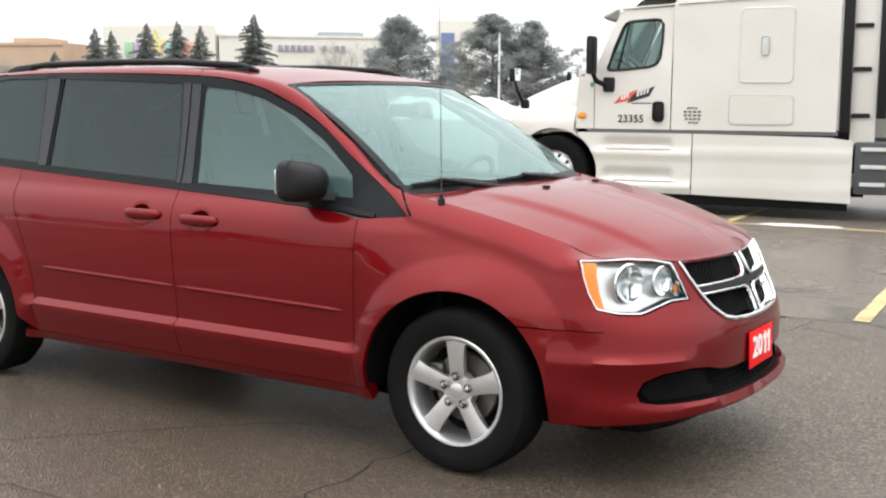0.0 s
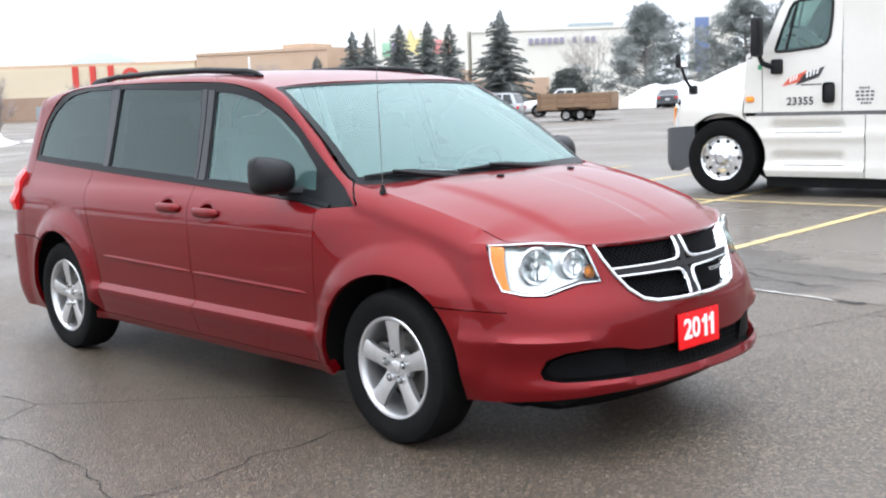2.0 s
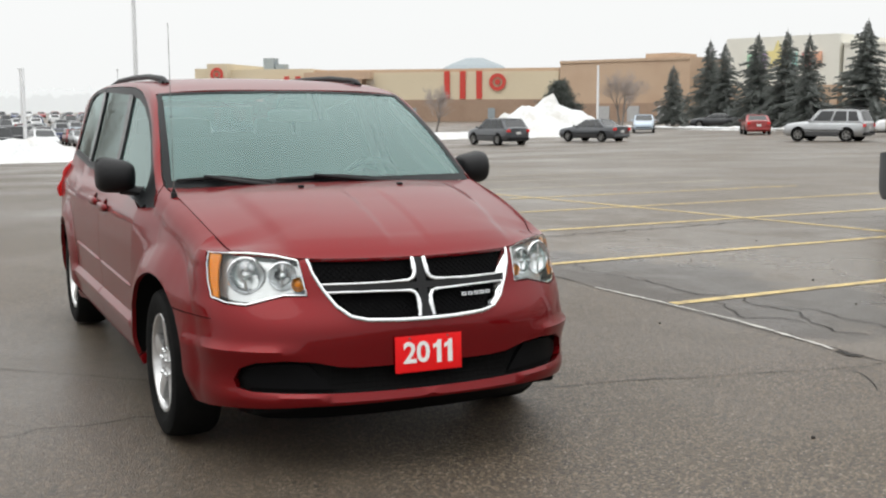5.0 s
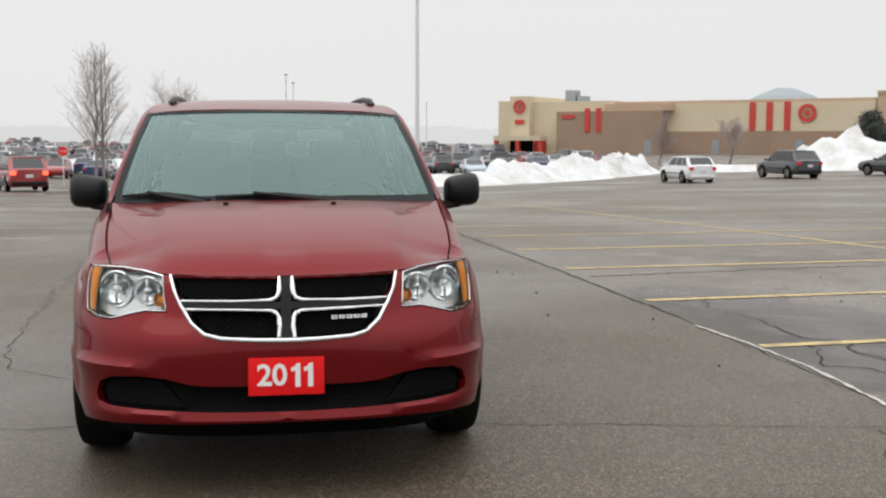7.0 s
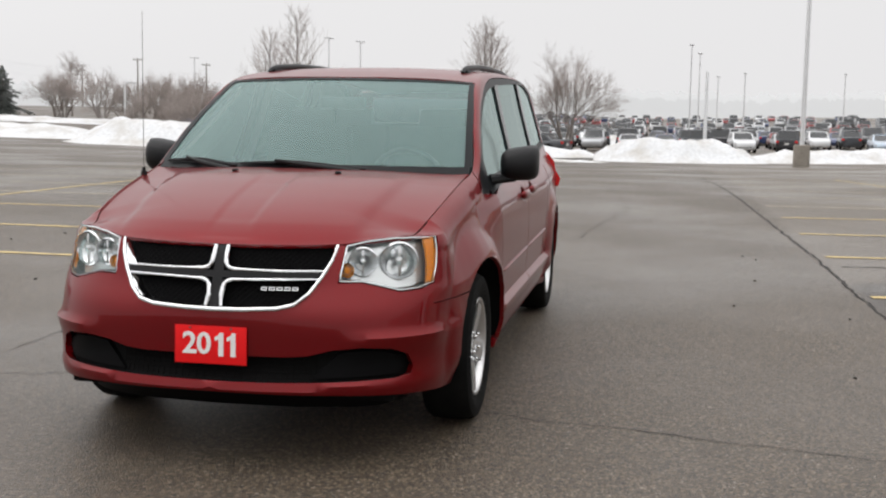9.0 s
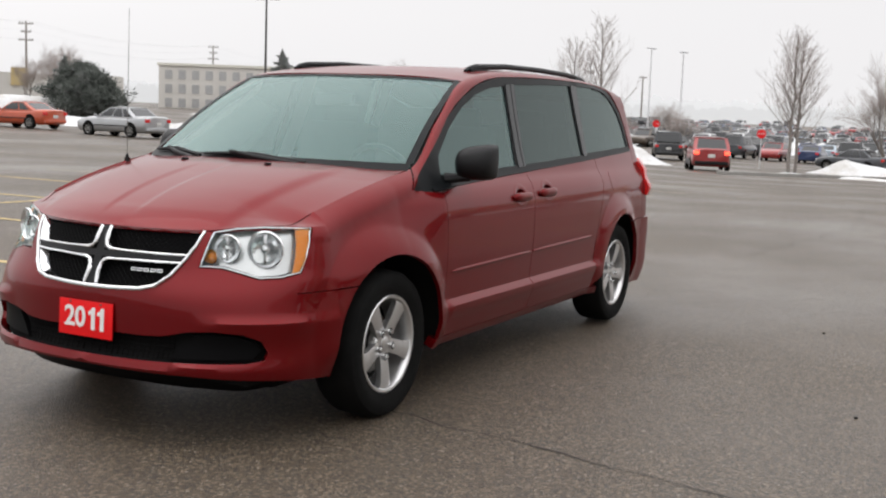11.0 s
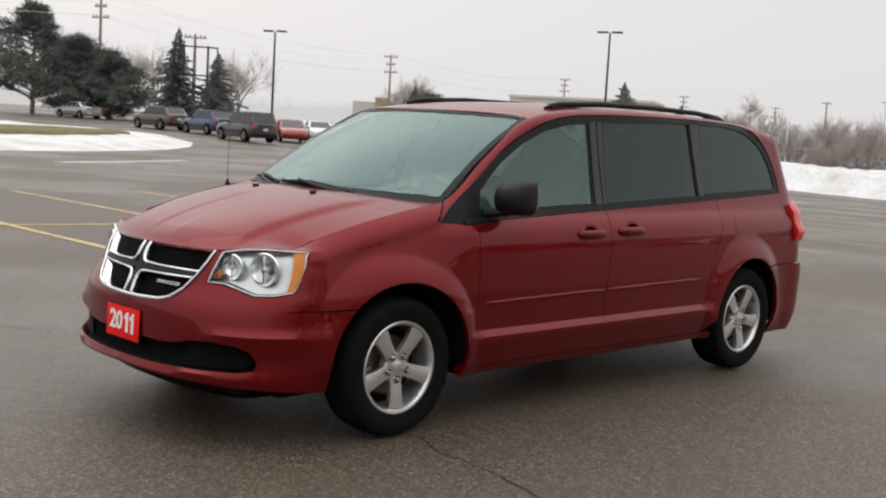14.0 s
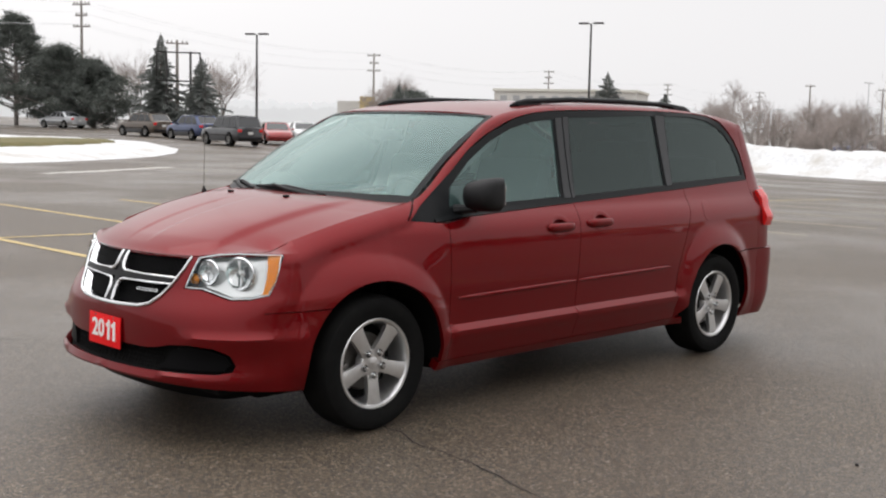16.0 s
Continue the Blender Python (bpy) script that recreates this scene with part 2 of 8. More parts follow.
AMBER = material("amber_lens", (0.92, 0.29, 0.008), 0.3, coat=0.2, grain=0.2, scale=60)
REDLENS = material("red_lens", (0.62, 0.012, 0.012), 0.15, coat=0.3, grain=0.15, scale=60)
REFLECTOR = material("lamp_reflector", (0.76, 0.77, 0.77), 0.26, 0.65, grain=0.10, scale=25)
BOWL = material("polished_bowl", (0.86, 0.87, 0.88), 0.16, 0.9, grain=0.08, scale=30)
SIGNRED = material("red_sign_plate", (0.80, 0.010, 0.012), 0.55, spec=0.2, grain=0.08, scale=40)
WHITE = material("white_lettering", (0.82, 0.82, 0.80), 0.5, grain=0.05, scale=50)
FABRIC = material("grey_seat_fabric", (0.20, 0.21, 0.21), 0.9, grain=0.3, scale=120, bump=0.2, bump_scale=300)
LINER = material("light_grey_trim", (0.55, 0.56, 0.54), 0.8, grain=0.15, scale=40)
DASH = material("dark_dashboard", (0.05, 0.052, 0.055), 0.6, grain=0.2, scale=50, bump=0.1, bump_scale=300)

# ---- ground: one sheet, level at the van, falling gently towards the far lot ----
def ground_z(x, y):
    d = -x - 16
    d = d if d > 25 else (4 * math.log1p(math.exp(d / 4)) if d > -40 else 0.0)
    e = -y - 40
    e = e if e > 25 else (4 * math.log1p(math.exp(e / 4)) if e > -40 else 0.0)
    return 0.015 - 1.9 * math.tanh(0.031 * d / 1.9) * math.exp(-(y / 40) ** 2) + 0.013 * max(0.0, min(150.0, -x - 150)) * math.exp(-(y / 110) ** 2) + 1.6 * math.tanh(0.015 * e / 1.6)


def asphalt():
    """Worn car-park asphalt: dark binder, pale and dark stones a centimetre across, damp and dry areas, tyre-worn bands."""
    mat = bpy.data.materials.new("worn_asphalt")
    mat.use_nodes = True
    n, l = mat.node_tree.nodes, mat.node_tree.links
    b = n["Principled BSDF"]
    co = n.new("ShaderNodeTexCoord")

    def noise_at(scale, detail=5.0, stretch=None):
        t = n.new("ShaderNodeTexNoise")
        t.inputs["Scale"].default_value, t.inputs["Detail"].default_value = scale, detail
        src = co.outputs["Object"]
        if stretch:
            mp = n.new("ShaderNodeMapping")
            mp.inputs["Scale"].default_value = stretch
            l.new(src, mp.inputs["Vector"])
            src = mp.outputs[0]
        l.new(src, t.inputs["Vector"])
        return t.outputs["Fac"]

    def ramp(fac, lo, hi, a=0.0, c=1.0):
        r = n.new("ShaderNodeMapRange")
        for key, v in (("From Min", lo), ("From Max", hi), ("To Min", a), ("To Max", c)):
            r.inputs[key].default_value = v
        l.new(fac, r.inputs["Value"])
        return r.outputs["Result"]

    def mix(fac, a, c):
        m = n.new("ShaderNodeMix")
        m.data_type = "RGBA"
        l.new(fac, m.inputs["Factor"])
        for key, v in (("A", a), ("B", c)):
            if isinstance(v, tuple):
                m.inputs[key].default_value = (*v, 1)
            else:
                l.new(v, m.inputs[key])
        return m.outputs["Result"]
    stones = n.new("ShaderNodeTexVoronoi")
    stones.inputs["Scale"].default_value = 100
    l.new(co.outputs["Object"], stones.inputs["Vector"])
    pick = n.new("ShaderNodeSeparateColor")
    l.new(stones.outputs["Color"], pick.inputs[0])
    binder = mix(ramp(noise_at(60), 0.35, 0.65), (0.0570, 0.0405, 0.0258), (0.0800, 0.0589, 0.0377))
    with_pale = mix(ramp(pick.outputs[0], 0.70, 0.84), binder, (0.1702, 0.1306, 0.0902))
    with_dark = mix(ramp(pick.outputs[1], 0.68, 0.82), with_pale, (0.0239, 0.0193, 0.0147))
    with_dark = mix(ramp(pick.outputs[2], 0.975, 0.99), with_dark, (0.2944, 0.2576, 0.2116))
    patches = mix(ramp(noise_at(0.28), 0.42, 0.68, 0.0, 0.32), with_dark, (0.0616, 0.0506, 0.0405))
    bands = mix(ramp(noise_at(0.5, 4.0, (0.25, 1.6, 1.0)), 0.5, 0.75, 0.0, 0.22), patches, (0.1086, 0.0911, 0.0727))
    # older, paler paving beyond the joint, and a damp sunken area beside it
    place = n.new("ShaderNodeSeparateXYZ")
    l.new(co.outputs["Object"], place.inputs[0])
    strips = mix(ramp(place.outputs["Y"], 3.24, 3.30, 0.0, 0.16), bands, (0.2760, 0.2438, 0.2070))

    def times(a, c):
        m = n.new("ShaderNodeMath")
        m.operation = "MULTIPLY"
        l.new(a, m.inputs[0])
        if isinstance(c, float):
            m.inputs[1].default_value = c
        else:
            l.new(c, m.inputs[1])
        return m.outputs[0]

    def blot(at, size, ragged, lo, hi):
        """An uneven patch: 1 inside, 0 outside."""
        spot = n.new("ShaderNodeMapping")
        spot.vector_type = "TEXTURE"
        spot.inputs["Location"].default_value, spot.inputs["Scale"].default_value = (*at, 0.0), (*size, 1.0)
        l.new(co.outputs["Object"], spot.inputs["Vector"])
        reach = n.new("ShaderNodeVectorMath")
        reach.operation = "LENGTH"
        l.new(spot.outputs[0], reach.inputs[0])
        edge = n.new("ShaderNodeMath")
        edge.operation = "ADD"
        l.new(reach.outputs["Value"], edge.inputs[0])
        l.new(ramp(noise_at(1.1, 6.0), 0.2, 0.8, -ragged, ragged), edge.inputs[1])
        return ramp(edge.outputs[0], lo, hi, 1.0, 0.0)
    beyond = ramp(place.outputs["Y"], 3.25, 3.32)
    damp = times(blot((-1.1, 3.8), (3.2, 1.25), 0.7, 0.75, 0.95), beyond)
    film = times(blot((-1.2, 6.4), (5.2, 2.6), 0.8, 0.5, 1.2), beyond)
    wet = mix(times(damp, 0.85), strips, (0.0386, 0.0304, 0.0230))
    l.new(wet, b.inputs["Base Color"])
    gloss = n.new("ShaderNodeMath")
    gloss.operation = "SUBTRACT"
    l.new(ramp(noise_at(0.22, 6.0), 0.42, 0.66, 0.54, 0.29), gloss.inputs[0])
    l.new(times(film, 0.20), gloss.inputs[1])
    l.new(gloss.outputs[0], b.inputs["Roughness"])
    b.inputs["Specular IOR Level"].default_value = 0.5
    bp = n.new("ShaderNodeBump")
    bp.inputs["Strength"].default_value, bp.inputs["Distance"].default_value = 0.7, 0.005
    l.new(ramp(stones.outputs["Distance"], 0.0, 0.6, 1.0, 0.0), bp.inputs["Height"])
    l.new(bp.outputs["Normal"], b.inputs["Normal"])
    return mat


ASPHALT = asphalt()
bm = bmesh.new()
lines = sorted({*[round(-30 + 2.0 * i, 3) for i in range(26)], *[-30 - 4 * i for i in range(1, 26)], *[-130 - 10 * i for i in range(1, 20)], -500, -1000, -2500, 40, 60, 100, 200, 500, 2500})
cross = sorted({*[round(-100 + 4.0 * i, 3) for i in range(41)], -140, -200, -300, -600, -2500, 80, 100, 140, 200, 300, 600, 2500})
grid = [[bm.verts.new((x, y, ground_z(x, y))) for y in cross] for x in lines]
for i in range(len(lines) - 1):
    for j in range(len(cross) - 1):
        bm.faces.new((grid[i][j], grid[i + 1][j], grid[i + 1][j + 1], grid[i][j + 1]))
tagged(part("ground", bm, ASPHALT, smooth=60), "worn damp grey-brown asphalt of a large car park", "car park", kind="structure")

# ---- the red minivan: origin under its middle, front towards +x, left side +y ----
WHEEL_X, WHEEL_Z, ARCH = 1.539, 0.352, 0.412
SIDE = curve((0.16, 0.86), (0.22, 0.865), (0.30, 0.912), (0.38, 0.938), (0.452, 0.960), (0.468, 0.960), (0.488, 0.933), (0.57, 0.937), (0.70, 0.944), (0.80, 0.9435), (0.88, 0.940), (0.93, 0.9355), (0.97, 0.928), (1.00, 0.917), (1.04, 0.895), (1.08, 0.866), (1.35, 0.780), (1.62, 0.710), (1.70, 0.685))
PLAIN = curve((0.16, 0.86), (0.22, 0.90), (0.30, 0.925), (0.38, 0.936), (0.485, 0.937), (0.56, 0.940), (0.70, 0.949))
PLAN = curve((-2.40, 0.925), (-2.0, 0.955), (-1.5, 0.982), (-0.9, 1.0), (1.0, 1.0), (1.45, 0.982), (1.58, 0.968), (1.70, 0.947), (1.80, 0.930), (1.88, 0.922), (1.95, 0.920))
EDGE_Z = curve((-2.40, 1.53), (-2.2, 1.575), (-1.8, 1.63), (-1.2, 1.66), (-0.6, 1.665), (0.0, 1.65), (0.3, 1.620), (0.5, 1.577), (0.9, 1.352), (1.22, 1.137), (1.30, 1.120), (1.41, 1.102), (1.7, 1.040), (1.95, 0.970), (2.10, 0.925))
LEAN = curve((0.70, 0.0), (0.80, 0.016), (0.88, 0.030), (0.96, 0.042), (1.03, 0.042), (1.10, 0.034), (1.20, 0.0))
EDGE_Y = curve((-2.40, 0.60), (-2.0, 0.635), (-1.2, 0.655), (0.0, 0.66), (0.5, 0.692), (0.9, 0.756), (1.22, 0.806), (1.41, 0.792), (1.7, 0.775), (1.95, 0.748), (2.10, 0.722))
BEND = curve((1.0, math.pi / 2), (1.35, 1.02), (2.1, 1.02))
FOLD = curve((-2.4, 0.09), (0.3, 0.075), (0.6, 0.06), (1.15, 0.06), (1.35, 0.11), (2.1, 0.12))


def flare(x, z):
    """Flared lip round the wheel openings: broad before the wheel, narrow behind it."""
    out = 0.0
    for wx in (WHEEL_X, -WHEEL_X):
        r = math.hypot(x - wx, z - WHEEL_Z)
        if r < 0.75:
            c, s = (x - wx) / max(r, 0.01), (z - WHEEL_Z) / max(r, 0.01)
            reach = 0.50 + 0.015 * c + 0.04 * max(0.0, s) + 0.07 * max(0.0, c * s)
            rise = max(0.0, min(1.0, (reach - r) / (reach - ARCH)))
            out += 0.036 * min(1.0, (reach - ARCH) / 0.10) * (1 - (1 - rise) ** 1.5) * min(1, max(0, (z - 0.25) / 0.15))
    return out


def base_y(x, z):
    top, fold = EDGE_Z(x), FOLD(x)
    low = min(z, top - fold)
    k = max(0.0, min(1.0, (1.12 - abs(x)) / 0.10)) if low < 0.6 else 1.0
    y = (SIDE(low) * k + PLAIN(low) * (1 - k) if k < 1 else SIDE(low)) * PLAN(x)
    # the front fender leans in above the wheel
    y -= LEAN(min(1.2, max(0.70, low))) * max(0.0, min(1.0, (x - 1.08) / 0.35))
    if z > low:
        end = BEND(x)
        t = math.asin(min(1.0, (z - low) / fold * math.sin(end)))
        y = EDGE_Y(x) + (y - EDGE_Y(x)) * (math.cos(t) - math.cos(end)) / (1 - math.cos(end))
    return y


def side_y(x, z):
    return base_y(x, z) + flare(x, z)


def flank_at(x, z):
    """A point of the flank; over the shoulder z runs along the bend."""
    top, fold = EDGE_Z(x), FOLD(x)
    if z > top - fold:
        end = BEND(x)
        t = min(1.0, (z - top + fold) / fold) * end
        y = side_y(x, top - fold)
        return EDGE_Y(x) + (y - EDGE_Y(x)) * (math.cos(t) - math.cos(end)) / (1 - math.cos(end)), top - fold + fold * math.sin(t) / math.sin(end)
    return side_y(x, z), z


NOSE_X = curve((0.15, 2.34), (0.20, 2.40), (0.27, 2.465), (0.315, 2.515), (0.345, 2.525), (0.375, 2.50), (0.46, 2.486), (0.55, 2.487), (0.605, 2.487), (0.64, 2.480), (0.68, 2.463), (0.72, 2.446), (0.78, 2.424), (0.85, 2.394), (0.90, 2.36), (0.95, 2.30))
NOSE_N = curve((0.3, 2.45), (0.55, 2.40), (0.65, 2.2), (0.75, 1.95), (0.9, 1.86))
START = 1.95


def nose(u, z):
    """Front end: u runs from -1 (right flank) over 0 (middle) to 1 (left flank)."""
    a = min(1.0, abs(u)) * math.pi / 2
    n = 2 / NOSE_N(z)
    x = START + (NOSE_X(z) - START) * max(0.0, math.cos(a)) ** n
    y = base_y(START, z) * math.sin(a) ** n
    ledge = (math.exp(-((z - 0.542) / 0.012) ** 2) if z > 0.542 else math.exp(-((z - 0.542) / 0.07) ** 2)) * max(0, min(1, (y - 0.5) / 0.12)) * max(0, min(1, (0.90 - y) / 0.08)) * 0.022
    d = Vector((math.cos(a), math.sin(a), 0))
    p = Vector((x, y, z)) + d * (ledge + flare(x, z))
    return Vector((p.x, math.copysign(p.y, u) if u else 0.0, p.z))


def u_of(y, z):
    w = base_y(START, z)
    k = max(0.0, min(1.0, (abs(y) - 0.70) / 0.14))
    y *= 1 - 0.031 * k * k * (3 - 2 * k)
    return math.copysign(2 / math.pi * math.asin(min(1.0, abs(y) / w) ** (NOSE_N(z) / 2)), y)


def nose_in(depth):
    """The same surface, set back."""
    def f(u, z):
        a = u * math.pi / 2
        return nose(u, z) - depth * Vector((math.cos(a) * 0.9 + 0.1, math.sin(a) * 0.75, 0)).normalized()
    return f


def front_poly(points):
    """An outline in (y, z) turned into the nose's own measure."""
    return [(u_of(y, z), z) for y, z in dense(points, 0.02)]


REAR = -2.10
TAIL_X = curve((0.2, -2.44), (0.4, -2.54), (0.66, -2.56), (0.70, -2.525), (1.1, -2.49), (1.3, -2.42), (1.5, -2.32), (1.62, -2.24))


def tail(u, z):
    a = min(1.0, abs(u)) * math.pi / 2
    n = 2 / 3.0
    x = REAR + (TAIL_X(z) - REAR) * max(0.0, math.cos(a)) ** n
    return Vector((x, math.copysign(side_y(REAR, z) * math.sin(a) ** n, u), z))


ROOF_Z = curve((-2.40, 1.575), (-2.2, 1.615), (-1.8, 1.665), (-1.2, 1.692), (-0.6, 1.694), (0.0, 1.676), (0.35, 1.645), (0.62, 1.600))
HOOD_Z = curve((1.25, 1.150), (1.45, 1.148), (1.6, 1.133), (1.8, 1.10), (2.0, 1.052), (2.15, 1.005), (2.27, 0.955), (2.34, 0.915), (2.385, 0.880))
van = thing("minivan", "dark red pearl minivan with black trim, clean and damp", "car")


def on_side(sg, lift=0.0):
    def f(x, z):
        y, zz = flank_at(x, z)
        return Vector((x, sg * (y + lift), zz))
    return f


def gap(poly, g=0.0025):
    """An outline drawn in by half a seam."""
    cx, cy = sum(p[0] for p in poly) / len(poly), sum(p[1] for p in poly) / len(poly)
    area = sum(a[0] * b[1] - b[0] * a[1] for a, b in zip(poly, poly[1:] + poly[:1]))
    s = 1 if area > 0 else -1
    out = []
    for i, p in enumerate(poly):
        a, b = poly[i - 1], poly[(i + 1) % len(poly)]
        t1 = Vector((p[0] - a[0], p[1] - a[1]))
        t2 = Vector((b[0] - p[0], b[1] - p[1]))
        n = Vector((0, 0))
        for t in (t1, t2):
            if t.length > 1e-9:
                t = t.normalized()
                n += Vector((-t.y, t.x)) * s
        n = n.normalized() if n.length > 1e-6 else Vector((0, 0))
        out.append((p[0] + n.x * g, p[1] + n.y * g))
    return out


CUP_W, CUP_H = 0.062, 0.036


def cut_oval(bm, x, z):
    """Opens an oval hole in a door skin, behind a handle."""
    near = {v for v in bm.verts if math.hypot((v.co.x - x) / CUP_W, (v.co.z - z) / CUP_H) < 1}
    bmesh.ops.delete(bm, geom=[f for f in bm.faces if any(v in near for v in f.verts)], context="FACES")


# seam between the sliding door and the rear quarter, from the belt down to the sill
BACK_SEAM = [(-1.205, 1.146), (-1.202, 1.06), (-1.186, 1.00), (-1.160, 0.945), (-1.128, 0.875), (-1.098, 0.805), (-1.070, 0.74), (-1.046, 0.68), (-1.028, 0.60), (-1.018, 0.52), (-1.014, 0.42), (-1.016, 0.310)]


def belt(x):
    return 1.098 - 0.043 * x


# outline of the dark band of side windows, from the mirror corner over the top to the rear
BAND_TOP = [(1.30, 1.030), (1.19, 1.110), (1.01, 1.228), (0.88, 1.316), (0.78, 1.384), (0.58, 1.488), (0.38, 1.553), (0.16, 1.590), (0.02, 1.602), (-0.5, 1.618), (-1.05, 1.622), (-1.50, 1.614), (-1.69, 1.598), (-1.82, 1.570), (-1.93, 1.517), (-2.003, 1.447), (-2.052, 1.363), (-2.076, 1.274), (-2.085, 1.195)]
BAND_EDGE = curve(*BAND_TOP[:12][::-1])
DOOR_F, DOOR_B, SILL = 1.066, -0.022, 0.310
WINDOWS = {
    "front": [(1.00, belt(1.02) + 0.045), (0.97, 1.195), (0.79, 1.333), (0.61, 1.432), (0.41, 1.510), (0.21, 1.553), (0.024, 1.568), (0.036, 1.40), (0.056, 1.25), (0.074, belt(0.07) + 0.03)],
    "sliding": [(-0.130, 1.580), (-0.6, 1.594), (-1.000, 1.600), (-1.004, 1.56), (-1.004, 1.35), (-1.000, belt(-0.95) + 0.028), (-0.062, belt(-0.05) + 0.028), (-0.085, 1.30)],
    "quarter": [(-1.140, 1.600), (-1.46, 1.597), (-1.66, 1.578), (-1.79, 1.546), (-1.895, 1.492), (-1.965, 1.425), (-2.012, 1.342), (-2.034, 1.264), (-2.042, 1.212), (-1.092, belt(-1.09) + 0.034), (-1.110, 1.30)],
}
for sg in (1, -1):
    up = (0, sg, 0.3)
    arch_f = arc(WHEEL_X, WHEEL_Z, ARCH, 4, 176, 26)
    arch_r = arc(-WHEEL_X, WHEEL_Z, ARCH, 4, 183, 26)
    # front fender, from the door to the lamp
    bm = bmesh.new()
    low = [(START + 0.0025, 0.652), (WHEEL_X + math.sqrt(ARCH ** 2 - 0.3 ** 2), 0.652)]
    top = [(x, EDGE_Z(x)) for x in np.linspace(1.225, START + 0.0025, 16)]
    poly = [(DOOR_F, SILL)] + [(WHEEL_X - math.sqrt(ARCH ** 2 - (SILL - WHEEL_Z) ** 2), SILL)] + [p for p in arch_f[::-1] if p[1] > SILL + 0.01 and (p[0] < WHEEL_X or p[1] > 0.66)] + low[::-1] + top[::-1] + [(1.31, 1.04), (DOOR_F, belt(DOOR_F) - 0.03)]
    sheet(bm, gap(poly), on_side(sg), 0.016, 0.02, up)
    nose_poly = [(u_of(y, z), z) for y, z in run([(0.93, 0.652), (0.845, 0.652), (0.838, 0.70), (0.842, 0.80), (0.835, 0.89), (0.826, 0.912)], 0.02)]
    nose_poly = [(sg * u, z) for u, z in nose_poly if u < 0.999]
    head = [(sg * 1.0, 0.652)] + nose_poly + [(sg * u_of(0.724, 0.9135), 0.9135), (sg * u_of(0.724, 0.9148), 0.9148), (sg * 1.0, 0.9148)]
    sheet(bm, head, nose, 0.014, 0.02, (0.5, sg, 0.2))
    fender = part("front_fender", bm, PAINT, van)
    # front door with its lower step, and the sliding door behind it
    poly = [(DOOR_F, SILL), (DOOR_F, belt(DOOR_F) - 0.03), (0.9, belt(0.9) - 0.012), (DOOR_B, belt(DOOR_B) - 0.004), (DOOR_B + 0.030, 0.78), (DOOR_B + 0.045, 0.6), (DOOR_B + 0.048, SILL)]
    bm = bmesh.new()
    sheet(bm, gap(poly), on_side(sg), 0.018, 0.02, up)
    cut_oval(bm, 0.176, 0.968)
    door = part("front_door", bm, PAINT, van)
    poly = [(DOOR_B, belt(DOOR_B) - 0.004)] + BACK_SEAM + [(DOOR_B + 0.048, SILL), (DOOR_B + 0.045, 0.6), (DOOR_B + 0.030, 0.78)]
    bm = bmesh.new()
    sheet(bm, gap(poly), on_side(sg), 0.018, 0.02, up)
    cut_oval(bm, -0.215, 0.978)
    slider = part("sliding_door", bm, PAINT, van)
    # rear quarter and pillar
    poly = [BACK_SEAM[0], (-2.085, belt(-2.085) - 0.004), (-2.092, 1.20), (-2.084, 1.275), (-2.060, 1.366), (-2.010, 1.452), (-1.935, 1.524), (-1.823, 1.578), (-1.69, 1.606), (-1.50, 1.622)]
    roofline = [(x, EDGE_Z(x)) for x in np.linspace(-1.50, REAR, 12)]
    rear_low = [(REAR, 0.70), (-WHEEL_X - math.sqrt(ARCH ** 2 - 0.348 ** 2), 0.70)]
    poly = poly + roofline + rear_low + [p for p in arch_r[::-1] if p[1] > 0.708 or p[0] > -WHEEL_X] + BACK_SEAM[:0:-1]
    bm = bmesh.new()
    sheet(bm, gap(poly), on_side(sg), 0.03, 0.02, up)
    edge = [(sg * 1.0, 0.70), (0.0, 0.70), (0.0, 1.135), (sg * 0.615, 1.135), (sg * 0.575, 1.535), (0.0, 1.535), (0.0, 1.60), (sg * 1.0, EDGE_Z(-2.0) - 0.04)]
    sheet(bm, edge, lambda u, z: tail(u, z), 0.05, 0.02, (-1, sg * 0.6, 0.2))
    quarter = part("rear_quarter", bm, PAINT, van)
    # sill, and roof side with the windscreen pillar
    poly = [(1.14, SILL), (-1.10, SILL), (-1.13, 0.262), (1.15, 0.262)]
    bm = bmesh.new()
    sheet(bm, gap(poly), on_side(sg), 0.04, 0.05, up)
    part("sill_panel", bm, PAINT, van)
    for x0, x1, count in ((-1.50, -0.032, 70), (-0.027, 1.295, 80)):
        bm = bmesh.new()
        rows = []
        for x in np.linspace(x0, x1, count):
            x = float(x)
            a = BAND_EDGE(x) + 0.003
            b = EDGE_Z(x) if x < 1.215 else EDGE_Z(1.215) + (1.037 - EDGE_Z(1.215)) * (x - 1.215) / 0.085
            fold_z = max(a, EDGE_Z(x) - FOLD(x))
            zs = [a + (fold_z - a) * k / 3 for k in range(3)] + [fold_z + (max(b, fold_z + 0.001) - fold_z) * k / 7 for k in range(8)]
            pts = [on_side(sg)(x, z) for z in zs]
            pts = [pts[0] - Vector((0, sg * 0.02, 0))] + pts + [pts[-1] - Vector((0, 0, 0.012))]
            rows.append([bm.verts.new(p) for p in pts])
        for p, q in zip(rows, rows[1:]):
            for k in range(len(p) - 1):
                f = (p[k], p[k + 1], q[k + 1], q[k])
                bm.faces.new(f if sg < 0 else f[::-1])
        part("roof_side", bm, PAINT, van)
    # dark band round the panes: the full outline, set slightly in
    bottom = [(x, belt(x)) for x in (-2.085, -1.5, -1.0, -0.5, 0.0, 0.5, 0.95)] + [(1.16, 1.030)]
